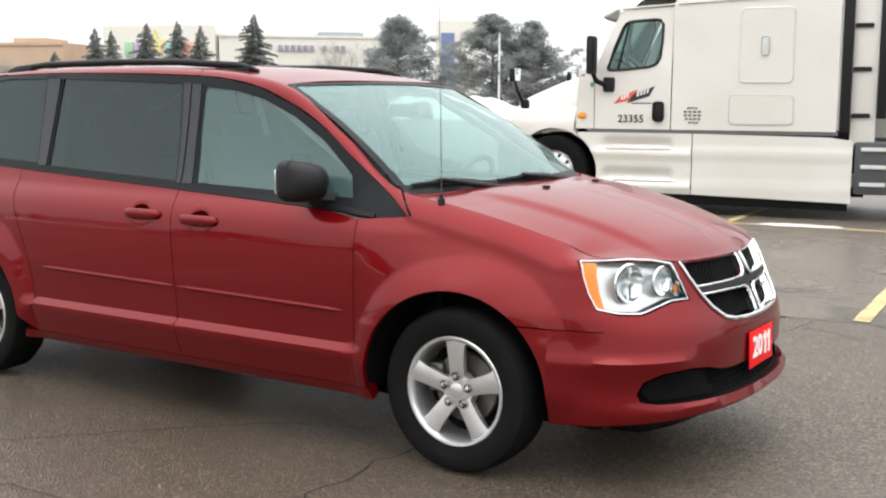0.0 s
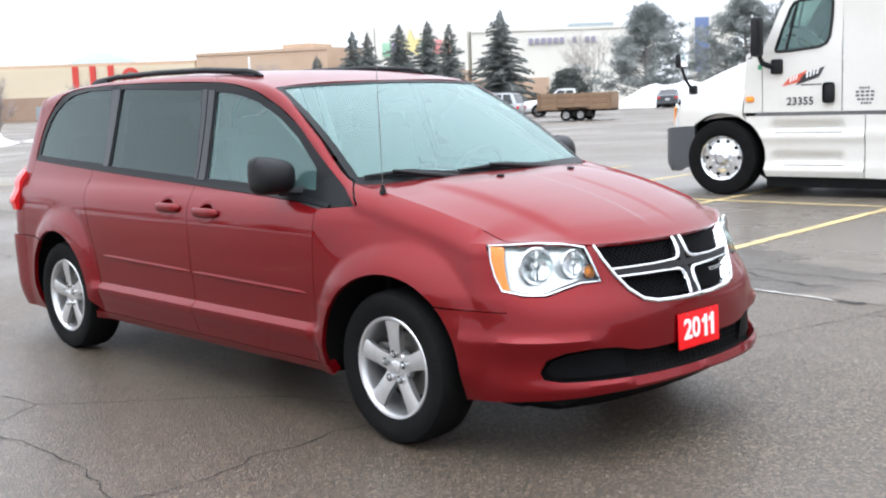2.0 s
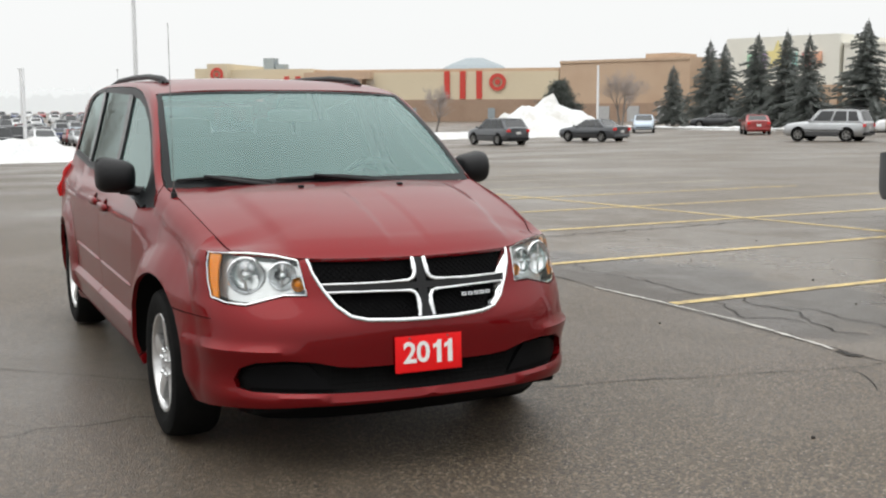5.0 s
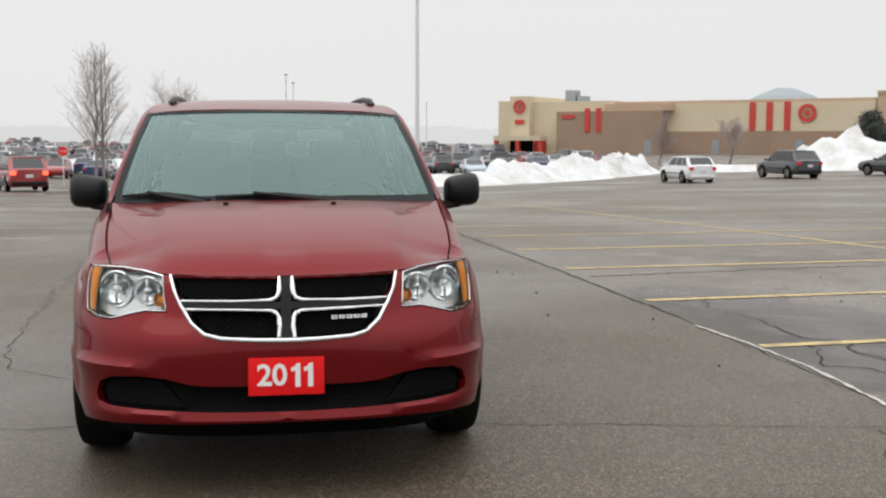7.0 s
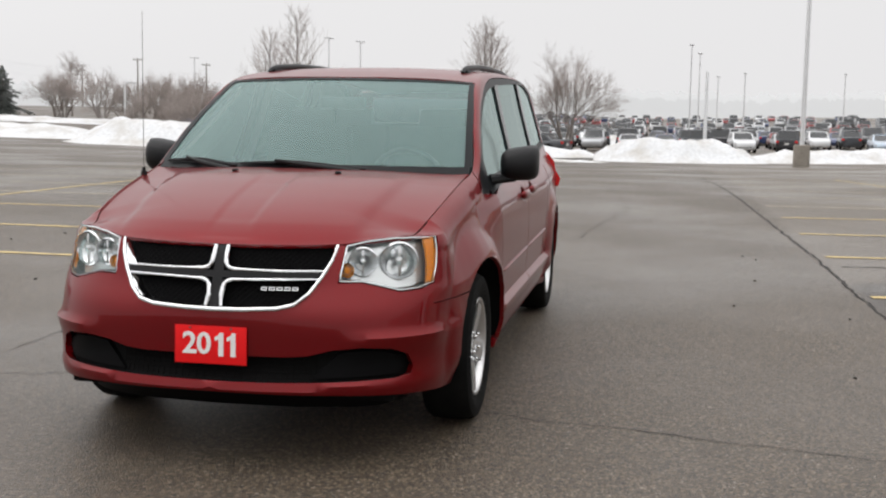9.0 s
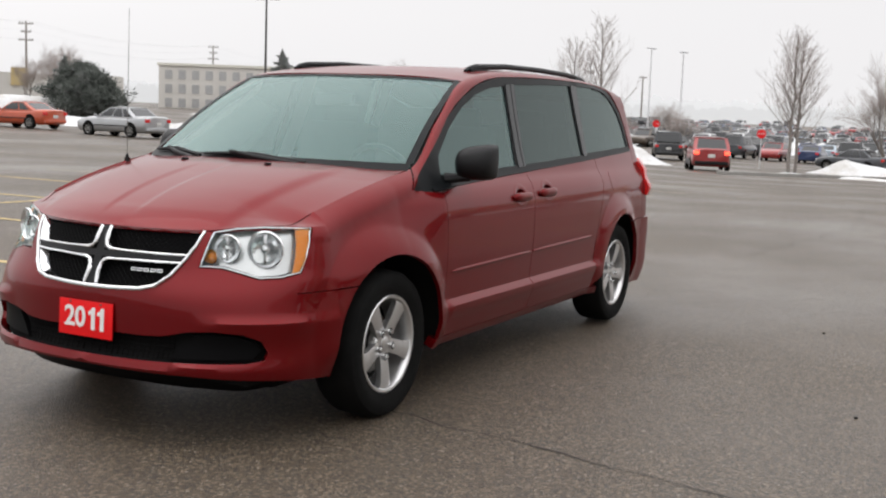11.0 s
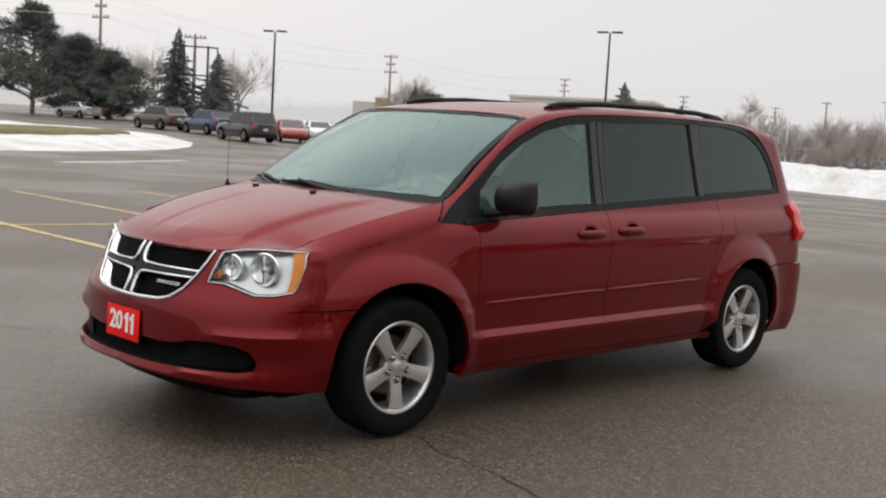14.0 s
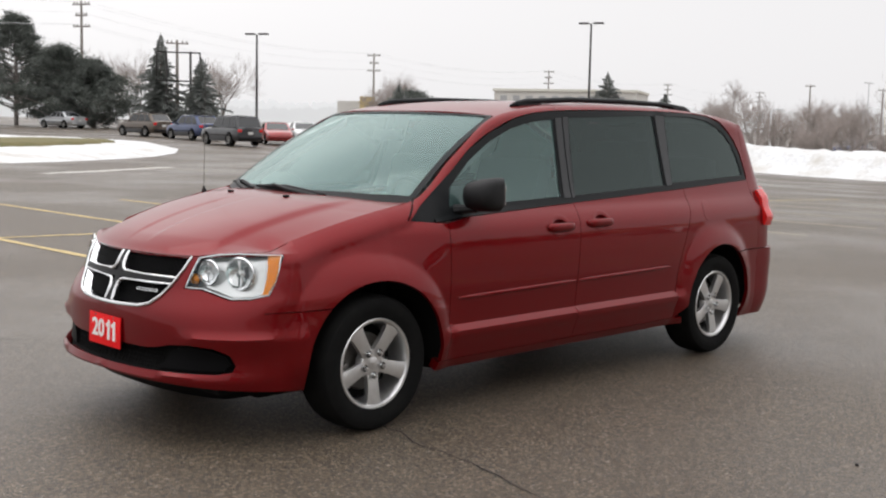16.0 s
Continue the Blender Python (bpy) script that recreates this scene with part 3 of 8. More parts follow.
    bm = bmesh.new()
    outline = BAND_TOP + bottom
    holes = [WINDOWS[k] for k in ("front", "sliding", "quarter")]
    edge_pts = [Vector(p) for p in dense(outline, 0.03)]
    loops = [list(range(len(edge_pts)))]
    for h in holes:
        dh = dense(h, 0.03)
        loops.append(list(range(len(edge_pts), len(edge_pts) + len(dh)))[::-1])
        edge_pts += [Vector(p) for p in dh]
    vs, es, fs, *_ = delaunay_2d_cdt(edge_pts, [], loops, 1, 1e-6)
    vv = [bm.verts.new(on_side(sg, -0.004)(v.x, v.y)) for v in vs]
    for f in fs:
        c = sum((Vector(vs[i]) for i in f), Vector((0, 0))) / len(f)
        if not any(inside(h, c.x, c.y) for h in holes):
            face = bm.faces.new([vv[i] for i in f])
            face.normal_update()
            if face.normal.y * sg < 0:
                face.normal_flip()
    for e in [e for e in bm.edges if len(e.link_faces) == 1]:
        a, b = e.verts
        p, q = bm.verts.new(a.co - Vector((0, sg * 0.02, 0))), bm.verts.new(b.co - Vector((0, sg * 0.02, 0)))
        bm.faces.new((a, b, q, p))
    part("window_surround", bm, TRIM, van)
    # glossy strips on the pillars
    for owner, strip_poly in ((door, [(0.004, 1.576), (-0.056, 1.579), (-0.030, 1.32), (-0.014, belt(0) + 0.02), (0.050, belt(0) + 0.02), (0.026, 1.32)]),
                              (slider, [(-0.066, 1.581), (-0.116, 1.583), (-0.072, 1.30), (-0.050, belt(0) + 0.02), (-0.024, belt(0) + 0.02), (-0.040, 1.32)]),
                              (quarter, [(-1.022, 1.601), (-1.126, 1.600), (-1.098, 1.30), (-1.080, belt(-1) + 0.024), (-1.018, belt(-1) + 0.024), (-1.022, 1.35)])):
        bm = bmesh.new()
        sheet(bm, strip_poly, on_side(sg, 0.001), 0.03, 0.006, up)
        part("pillar_applique", bm, GLOSSTRIM, owner, "glossy black pillar strip")
    for key, owner in (("front", door), ("sliding", slider), ("quarter", quarter)):
        bm = bmesh.new()
        big = gap(WINDOWS[key], -0.008)
        sheet(bm, big, on_side(sg, -0.010), 0.05, 0.0, up)
        pane = part("side_window", bm, SIDEGLASS if key == "front" else PRIVACY, owner, "" if key == "front" else "dark tinted pane")
        pane.visible_shadow = False
    # belt moulding under the panes
    bm = bmesh.new()
    sheet(bm, [(1.14, 1.030), (0.95, belt(0.95) - 0.010), (-2.07, belt(-2.07) - 0.006), (-2.07, belt(-2.07) + 0.014), (0.95, belt(0.95) + 0.014), (1.14, 1.046)], on_side(sg, 0.006), 0.05, 0.012, up)
    part("belt_moulding", bm, TRIM, van)
    # thin mouldings on both doors
    for owner, x0, x1 in ((door, 1.01, 0.040), (slider, 0.008, -0.93)):
        bm = bmesh.new()
        xs = np.linspace(x0, x1, 14)
        tube(bm, [(float(x), sg * (side_y(float(x), 0.645 - 0.0125 * float(x)) + 0.001), 0.645 - 0.0125 * float(x)) for x in xs], [0.004] + [0.0105] * 12 + [0.004], 10)
        part("side_moulding", bm, PAINT, owner)
    # handles: a flat rounded bar before an oval dish
    for owner, x, z, cx, cz in ((door, 0.172, 0.962, 0.176, 0.968), (slider, -0.195, 0.972, -0.215, 0.978)):
        bm = bmesh.new()
        skin = on_side(sg)
        rings = []
        for more, lift in ((0.030, 0.0002), (0.028, 0.0008), (0.002, 0.0010), (-0.003, -0.002), (-0.008, -0.014), (-0.016, -0.024), (-0.030, -0.028)):
            rings.append([bm.verts.new(skin(cx + (CUP_W + more) * math.cos(a), cz + (CUP_H + more) * math.sin(a)) + Vector((0, sg * lift, 0))) for a in (2 * math.pi * k / 40 for k in range(40))])
        for p, q in zip(rings, rings[1:]):
            for k in range(40):
                f = (p[k], p[(k + 1) % 40], q[(k + 1) % 40], q[k])
                bm.faces.new(f if sg < 0 else f[::-1])
        bm.faces.new(rings[-1] if sg < 0 else rings[-1][::-1])
        part("handle_cup", bm, PAINT, owner, smooth=60)
        bm = bmesh.new()
        rows = []
        for k in range(17):
            w = -1 + k / 8
            half = 0.0225 * (1 - abs(w) ** 6) ** 0.5 + 0.002
            out, thick = 0.004 + 0.016 * (1 - w ** 4), 0.011 * (1 - abs(w) ** 6) ** 0.5 + 0.003
            px = x + 0.120 * w
            c = skin(px, z) + Vector((0, sg * out, 0))
            rows.append([bm.verts.new(c + Vector((0, sg * (thick * math.cos(a)), half * math.sin(a)))) for a in (2 * math.pi * j / 14 for j in range(14))])
        for p, q in zip(rows, rows[1:]):
            for j in range(14):
                bm.faces.new((p[j], p[(j + 1) % 14], q[(j + 1) % 14], q[j]))
        bm.faces.new(rows[0])
        bm.faces.new(rows[-1])
        bmesh.ops.recalc_face_normals(bm, faces=bm.faces)
        part("door_handle", bm, PAINT, owner, smooth=60)
    # door mirror on its arm
    bm = bmesh.new()
    shape = lambda w, e: math.copysign(abs(w) ** e, w)
    rows = []
    for i in range(1, 16):
        a = math.pi * i / 16 - math.pi / 2
        rows.append([bm.verts.new((0.104 * shape(math.cos(a), 0.5) * shape(math.cos(b), 0.6), 0.096 * shape(math.cos(a), 0.5) * shape(math.sin(b), 0.5), 0.086 * shape(math.sin(a), 0.5))) for b in (2 * math.pi * k / 28 for k in range(28))])
    for p, q in zip(rows, rows[1:]):
        for k in range(28):
            bm.faces.new((p[k], p[(k + 1) % 28], q[(k + 1) % 28], q[k]))
    bm.faces.new(rows[0][::-1])
    bm.faces.new(rows[-1])
    for v in bm.verts:
        v.co.z *= 1 + 0.10 * v.co.y * sg / 0.12
        v.co.z += 0.012 * (v.co.y * sg / 0.12)
        if v.co.x < 0:
            v.co.x *= 0.85
        else:
            v.co.x -= 0.05 * (v.co.z / 0.1) ** 2 + 0.03 * max(0.0, v.co.y * sg / 0.12)
    mirror = part("door_mirror", bm, BLACK, door, "black plastic mirror housing", m=pose(0.885 if sg > 0 else 0.815, sg * (0.996 if sg > 0 else 0.968), 1.166))
    bm = bmesh.new()
    tube(bm, [(0.03, sg * -0.02, -0.066), (0.05, sg * -0.085, -0.076), (0.08, sg * -0.14, -0.082)], [0.026, 0.024, 0.030], 8)
    part("mirror_arm", bm, BLACK, mirror)
    bm = bmesh.new()
    add_box(bm, -0.090, 0, 0, 0.012, 0.125, 0.105, 0.004)
    part("mirror_glass", bm, CHROME, mirror)
    # wheel well
    for wx in (WHEEL_X, -WHEEL_X):
        bm = bmesh.new()
        rings = []
        for y in (0.955, 0.62):
            rings.append([bm.verts.new((wx + (ARCH + 0.02) * math.cos(radians(a)), sg * (y if y < 0.8 else side_y(wx + ARCH * math.cos(radians(a)), WHEEL_Z + ARCH * math.sin(radians(a))) - 0.012), WHEEL_Z + (ARCH + 0.02) * math.sin(radians(a)))) for a in range(-6, 187, 8)])
        for i in range(len(rings[0]) - 1):
            bm.faces.new((rings[0][i], rings[0][i + 1], rings[1][i + 1], rings[1][i]))
        bm.faces.new(rings[1])
        part("wheel_arch_liner", bm, SHADE, van)
    # roof rail on three feet
    bm = bmesh.new()
    xs = (0.23, 0.18, 0.10, -0.3, -0.8, -1.3, -1.56, -1.64)
    lift = (0.006, 0.016, 0.022, 0.026, 0.026, 0.022, 0.014, 0.0)
    tube(bm, [(x, sg * 0.575, ROOF_Z(x) - 0.022 + h) for x, h in zip(xs, lift)], [0.008, 0.015, 0.018, 0.017, 0.017, 0.017, 0.016, 0.010], 10)
    rail = part("roof_rail", bm, TRIM, van)
    bm = bmesh.new()
    add_box(bm, 0.08, sg * 0.575, ROOF_Z(0.08) - 0.028, 0.22, 0.045, 0.038, 0.014)
    part("rail_foot", bm, TRIM, rail)
    bm = bmesh.new()
    add_box(bm, -1.5, sg * 0.575, ROOF_Z(-1.5) - 0.026, 0.18, 0.05, 0.045, 0.015)
    part("rail_foot", bm, TRIM, rail)

# fuel flap on the left quarter
bm = bmesh.new()
sheet(bm, arc(-1.415, 0.99, 0.070, 0, 360, 28)[:-1], on_side(1, 0.0015), 0.025, 0.004, (0, 1, 0))
part("fuel_flap", bm, PAINT, van)

# roof, bonnet and windscreen
bm = bmesh.new()
ROOF_TAIL = curve((-2.26, 0.25), (-2.24, 0.36), (-2.2, 0.545), (-2.15, 0.608), (REAR, 0.63))


def roof_at(x, v):
    w = EDGE_Y(x)
    if x < REAR:
        w = ROOF_TAIL(x)
    x += 0.11 * (1 - v * v) * max(0, min(1, (x - 0.1) / 0.4))
    z = EDGE_Z(min(x, 0.5)) + (ROOF_Z(x) - EDGE_Z(min(x, 0.5))) * (1 - abs(v) ** 2.4)
    return Vector((x, v * w, z))


sheet(bm, [(-2.25, -1), (-2.25, 1), (0.5, 1), (0.5, -1)], roof_at, 0.09, 0.015, (0, 0, 1))
part("roof", bm, PAINT, van)


HOOD_FRONT = curve((0.0, 0.887), (0.30, 0.889), (0.46, 0.892), (0.56, 0.906), (0.65, 0.915), (0.716, 0.918))


def seam_z(x, xf, zf):
    """Height of the bonnet's side edge: level with the fender, then down to the lamp."""
    w = max(0.0, min(1.0, (x - 1.95) / (xf - 1.95)))
    w = w * w * (3 - 2 * w)
    return EDGE_Z(min(x, 2.08)) * (1 - w) + zf * w


def hood_at(t, v):
    """Bonnet: t from the screen (0) to the front edge (1), v across between the seams."""
    yf = v * 0.716
    zf = HOOD_FRONT(abs(yf))
    front = nose(u_of(yf, zf) if yf else 0.0, zf)
    back = 1.255 + 0.175 * (1 - abs(v) ** 2.2)
    xx = back + (front.x - back) * t
    y = v * (EDGE_Y(min(xx, 2.08)) - 0.003)
    zb = EDGE_Z(1.27) - 0.002 + (1.146 - EDGE_Z(1.27)) * (1 - abs(v) ** 2.4)
    mid = (HOOD_Z(1.43 + (2.388 - 1.43) * t) - 1.147) / (0.880 - 1.147)
    k = abs(v) ** 5
    z = (zb + (zf - zb) * mid) * (1 - k) + seam_z(xx, front.x, zf) * k
    crease = 0.5 - 0.5 * math.tanh((abs(v) - 0.71) / 0.030)
    rib = 0.017 * (crease - 0.5) * min(1, 4 * t) * min(1, 9 * (1 - t))
    rib -= 0.006 * max(0.0, min(1.0, (0.098 - abs(y)) / 0.024)) * max(0.0, min(1.0, (t - 0.22) / 0.2)) * max(0.0, min(1.0, (0.95 - t) / 0.1))
    w = max(0.0, min(1.0, (xx - 1.95) / (front.x - 1.95)))
    return Vector((xx, y + (front.y - y) * w * w * (3 - 2 * w), z + rib))


# fender cap between the bonnet's edge and the lamp, closing the bend forward of the flank
for sg in (1, -1):
    bm = bmesh.new()
    t0 = (START - 1.255) / (nose(u_of(0.716, 0.918), 0.918).x - 1.255)
    zl = 0.9145
    end = BEND(START)
    phi0 = math.asin(min(1.0, (zl - EDGE_Z(START) + FOLD(START)) / FOLD(START) * math.sin(end)))
    rows = []
    for i in range(13):
        s = i / 12
        top = hood_at(t0 + (0.997 - t0) * s, 1.0)
        top.y += 0.004
        if i == 0:
            top = Vector((START, EDGE_Y(START), EDGE_Z(START)))
        low = nose(1.0 + (u_of(0.724, zl) - 1.0) * s, zl)
        line = []
        for j in range(8):
            phi = phi0 + (end - phi0) * j / 7
            c, h = (math.cos(phi) - math.cos(end)) / (math.cos(phi0) - math.cos(end)), (math.sin(phi) - math.sin(phi0)) / (math.sin(end) - math.sin(phi0))
            p = Vector((top.x + (low.x - top.x) * c, top.y + (low.y - top.y) * c, low.z + (max(top.z, low.z + 0.001) - low.z) * h))
            line.append(bm.verts.new((p.x, sg * p.y, p.z)))
        line.append(bm.verts.new((line[-1].co.x, line[-1].co.y - sg * 0.002, line[-1].co.z - 0.018)))
        rows.append(line)
    for a, b in zip(rows, rows[1:]):
        for k in range(len(a) - 1):
            q = (a[k], b[k], b[k + 1], a[k + 1])
            bm.faces.new(q if sg > 0 else q[::-1])
    part("fender_cap", bm, PAINT, van)
sheet(bm := bmesh.new(), [(0, -0.9945), (1, -0.9945), (1, 0.9945), (0, 0.9945)], hood_at, 0.018, 0.018, (0, 0, 1))
hood = part("bonnet", bm, PAINT, van)


def screen_at(s, v, lift=0.0):
    """Windscreen: s from the base (0) to the top (1), v across."""
    y = v * (0.797 * (1 - s) + 0.682 * s)
    xb, xt = 1.235 + 0.20 * (1 - v * v), 0.505 + 0.11 * (1 - v * v)
    zb, zt = 1.122 + 0.006 * (1 - v * v), 1.578 + 0.016 * (1 - v * v)
    bulge = 0.03 * math.sin(math.pi * s)
    return Vector((xb + (xt - xb) * s + bulge * 0.5 + lift * 0.5, y, zb + (zt - zb) * s + bulge * 0.8 + lift * 0.86))


bm = bmesh.new()
cells = [[bm.verts.new(screen_at(i / 24, -1 + j / 16)) for j in range(33)] for i in range(25)]
for p, q in zip(cells, cells[1:]):
    for k in range(32):
        bm.faces.new((p[k], p[k + 1], q[k + 1], q[k]))
bmesh.ops.recalc_face_normals(bm, faces=bm.faces)
screen = part("windscreen", bm, WINDSHIELD, van, "greenish laminated windscreen")
screen.visible_shadow = False
bm = bmesh.new()
for a in ([(0, -1), (0.06, -1), (0.06, 1), (0, 1)], [(0.975, -1), (1, -1), (1, 1), (0.975, 1)], [(0.06, 0.972), (0.975, 0.972), (0.975, 1.016), (0.06, 1.016)], [(0.06, -1.016), (0.975, -1.016), (0.975, -0.972), (0.06, -0.972)]):
    sheet(bm, a, lambda s, v: screen_at(s, v, 0.004), 0.05, 0.0, (0.5, 0, 1))
part("screen_border", bm, TRIM, screen)

# bumper skin with its openings left free
GRILLE = [(0.462, 0.888), (0.447, 0.83), (0.418, 0.765), (0.375, 0.700), (0.325, 0.660), (0.26, 0.645), (0.12, 0.638), (0.0, 0.636)]
INTAKE = [(0.0, 0.462), (0.30, 0.462), (0.38, 0.468), (0.47, 0.490), (0.58, 0.500), (0.68, 0.492), (0.745, 0.462), (0.772, 0.415), (0.762, 0.385), (0.70, 0.372), (0.55, 0.368), (0.3, 0.364), (0.0, 0.362)]
LAMP = [(0.492, 0.884), (0.57, 0.902), (0.66, 0.911), (0.825, 0.909), (0.8365, 0.86), (0.8405, 0.79), (0.836, 0.732), (0.78, 0.716), (0.70, 0.712), (0.62, 0.735), (0.56, 0.750), (0.478, 0.750)]
for sg in (1, -1):
    bm = bmesh.new()
    inner = [(0.0, 0.636)] + GRILLE[::-1][1:]
    outline = inner + [(0.485, 0.885), (0.472, 0.744), (0.56, 0.743), (0.62, 0.728), (0.70, 0.705), (0.785, 0.709), (0.838, 0.728), (0.845, 0.648)]
    pts = [(u_of(y, z), z) for y, z in run(outline, 0.015)]
    over = [(u_of(y, z), z) for y, z in run(INTAKE[:8], 0.015)]
    under = [(u_of(y, z), z) for y, z in run(INTAKE[7:], 0.015)]
    poly = pts + [(1.0, 0.648), (1.0, 0.415)] + over[::-1]
    sheet(bm, [(sg * u, z) for u, z in poly], nose, 0.025, 0.025, (1, sg * 0.2, 0))
    bot = under + [(0.0, 0.322), (u_of(0.5, 0.316), 0.316), (u_of(0.8, 0.297), 0.297), (1.0, 0.275), (1.0, 0.415)]
    sheet(bm, [(sg * u, z) for u, z in bot], nose, 0.025, 0.03, (1, sg * 0.2, 0))
    flank = [(START, 0.648), (START, 0.27), (WHEEL_X + math.sqrt(ARCH ** 2 - 0.082 ** 2), 0.27)] + [p for p in arc(WHEEL_X, WHEEL_Z, ARCH, -10, 60, 12) if 0.28 < p[1] < 0.645] + [(WHEEL_X + math.sqrt(ARCH ** 2 - 0.296 ** 2), 0.648)]
    sheet(bm, flank, on_side(sg), 0.025, 0.025, (0, sg, 0))
    part("front_bumper", bm, PAINT, van)
# black air dam under the bumper
bm = bmesh.new()
sheet(bm, [(-0.80, 0.300), (-0.74, 0.250), (-0.55, 0.225), (0.55, 0.225), (0.74, 0.250), (0.80, 0.300), (0.80, 0.325), (-0.80, 0.325)], nose_in(0.09), 0.05, 0.02, (1, 0, 0))
part("air_dam", bm, PITCH, van)
bm = bmesh.new()
back = [(y, z) for y, z in INTAKE] + [(-y, z) for y, z in INTAKE[::-1][1:-1]]
back = [(y * 1.06, 0.43 + (z - 0.43) * 1.3) for y, z in back]
sheet(bm, [(u_of(y, z), z) for y, z in dense(back, 0.03)], nose_in(0.045), 0.04, 0.0, (1, 0, 0))
intake = part("lower_intake", bm, SHADE, van)
bm = bmesh.new()
for z in np.arange(0.374, 0.46, 0.022):
    tube(bm, [nose_in(0.038)(u, float(z)) for u in np.linspace(-0.27, 0.27, 12)], 0.0028, 5)
for u in np.arange(-0.27, 0.271, 0.018):
    tube(bm, [nose_in(0.039)(float(u), z) for z in (0.364, 0.41, 0.462)], 0.0022, 4)
part("intake_mesh", bm, SHADE, intake)
for sg in (1, -1):
    bm = bmesh.new()
    pod = [(0.40, 0.375), (0.72, 0.384), (0.752, 0.42), (0.725, 0.455), (0.66, 0.478), (0.58, 0.485), (0.50, 0.475)]
    sheet(bm, [(sg * u, z) for u, z in front_poly(pod)], nose_in(0.022), 0.03, 0.03, (1, sg, 0))
    part("fog_lamp_cover", bm, PITCH, intake)

# grille: rim, cross and honeycomb
grille = part("grille_backing", (lambda b: (sheet(b, [(u_of(y, z), z) for y, z in dense(GRILLE + [(-y, z) for y, z in GRILLE[::-1][1:]], 0.02)], nose_in(0.05), 0.04, 0.0, (1, 0, 0)), b)[1])(bmesh.new()), SHADE, van)


def ribbon(bm, path, width, lift=0.0, rim=0.02, mat=0):
    """A raised strip along a (y, z) path on the nose; width may change along it."""
    pts = run(path, 0.012)
    left, right = [], []
    n = len(pts)
    for i, p in enumerate(pts):
        a, b = pts[max(0, i - 1)], pts[min(n - 1, i + 1)]
        t = Vector((b[0] - a[0], b[1] - a[1])).normalized()
        w = width(i / (n - 1)) if callable(width) else width
        left.append((p[0] - t.y * w / 2, p[1] + t.x * w / 2))
        right.append((p[0] + t.y * w / 2, p[1] - t.x * w / 2))
    poly = left + right[::-1]
    sheet(bm, [(u_of(y, z), z) for y, z in poly], nose_in(-lift), 0.012, rim, (1, 0, 0), mat)


def deep_band(bm, path, depth, slant=0.0):
    """The bright inner wall of a grille frame, running back from a (y, z) path, slanting inwards at its lower corners."""
    rows = []
    for y, z in path:
        w = slant * min(1.0, abs(y) / 0.3) * min(1.0, max(0.0, (0.90 - z) / 0.16))
        rows.append([bm.verts.new(nose_in(depth * q)(u_of(y * (1 - w * q), z), z + 0.35 * w * q * (0.80 - z))) for q in (0.0, 0.5, 1.0)])
    for p, q in zip(rows, rows[1:]):
        for k in (0, 1):
            bm.faces.new((p[k], q[k], q[k + 1], p[k + 1]))


bm = bmesh.new()
half = GRILLE[::-1]
full = [(-y, z) for y, z in GRILLE] + half[1:]
path = run([(y * 0.985, z + 0.006 if abs(y) < 0.44 else z) for y, z in full], 0.012)
tube(bm, [nose_in(-0.004)(u_of(y, z), z) for y, z in path], [0.0066 + 0.003 * math.sin(math.pi * i / (len(path) - 1)) for i in range(len(path))], 10)
deep_band(bm, path, 0.034, 0.055)
part("grille_rim", bm, CHROME, grille, "chrome rim")
for sgy in (1, -1):
    for sgz in (1, -1):
        bm = bmesh.new()
        zc = 0.774
        tip = (0.43 if sgz > 0 else 0.41)
        end_z = 0.882 if sgz > 0 else 0.652
        path = [(sgy * tip, zc + sgz * 0.0155), (sgy * 0.2, zc + sgz * 0.0165), (sgy * 0.062, zc + sgz * 0.020), (sgy * 0.040, zc + sgz * 0.028), (sgy * 0.029, zc + sgz * 0.046), (sgy * 0.026, zc + sgz * 0.080), (sgy * (0.026 if sgz > 0 else 0.032), end_z)]
        path = run(path, 0.010)
        tube(bm, [nose_in(0.002)(u_of(y, z), z) for y, z in path], [0.0050 + 0.006 * max(0, 1 - abs(i / (len(path) - 1) - 0.90) / 0.22) for i in range(len(path))], 10)
        deep_band(bm, path, 0.030)
        part("cross_strip", bm, CHROME, grille, "chrome strip")
bm = bmesh.new()
ribbon(bm, [(-0.42, 0.774), (0.42, 0.774)], 0.026, -0.004, 0.02)
ribbon(bm, [(0, 0.884), (0, 0.645)], 0.042, -0.005, 0.02)
part("cross_bar", bm, BLACK, grille)
bm = bmesh.new()
cell = 0.026
row = 0
z = 0.655
outline = GRILLE + [(-y, zz) for y, zz in GRILLE[::-1][1:]]
while z < 0.885:
    y = -0.46 + (cell * 0.5 if row % 2 else 0)
    while y < 0.46:
        if inside(outline, y, z):
            c = nose_in(0.034)
            for dy, dz in ((cell / 2, cell * 0.43), (-cell / 2, cell * 0.43), (cell / 2, 0)):
                if inside(outline, y + dy, z + dz):
                    tube(bm, [c(u_of(y, z), z), c(u_of(y + dy, z + dz), z + dz)], 0.0026, 4, cap=False)
        y += cell
    z += cell * 0.86 / 2
    row += 1
part("honeycomb", bm, PITCH, grille)
bm = bmesh.new()
for i, w in enumerate((0.0235,) * 5):
    y0 = 0.182 + i * 0.0305
    for dz in (-0.0045, 0.0045):
        ribbon(bm, [(y0, 0.722 + dz), (y0 + w, 0.722 + dz)], 0.0028, -0.008, 0.006)
    for dy in (0.002, w - 0.002):
        ribbon(bm, [(y0 + dy, 0.7175), (y0 + dy, 0.7265)], 0.0028, -0.008, 0.006)
part("badge", bm, CHROME, grille)

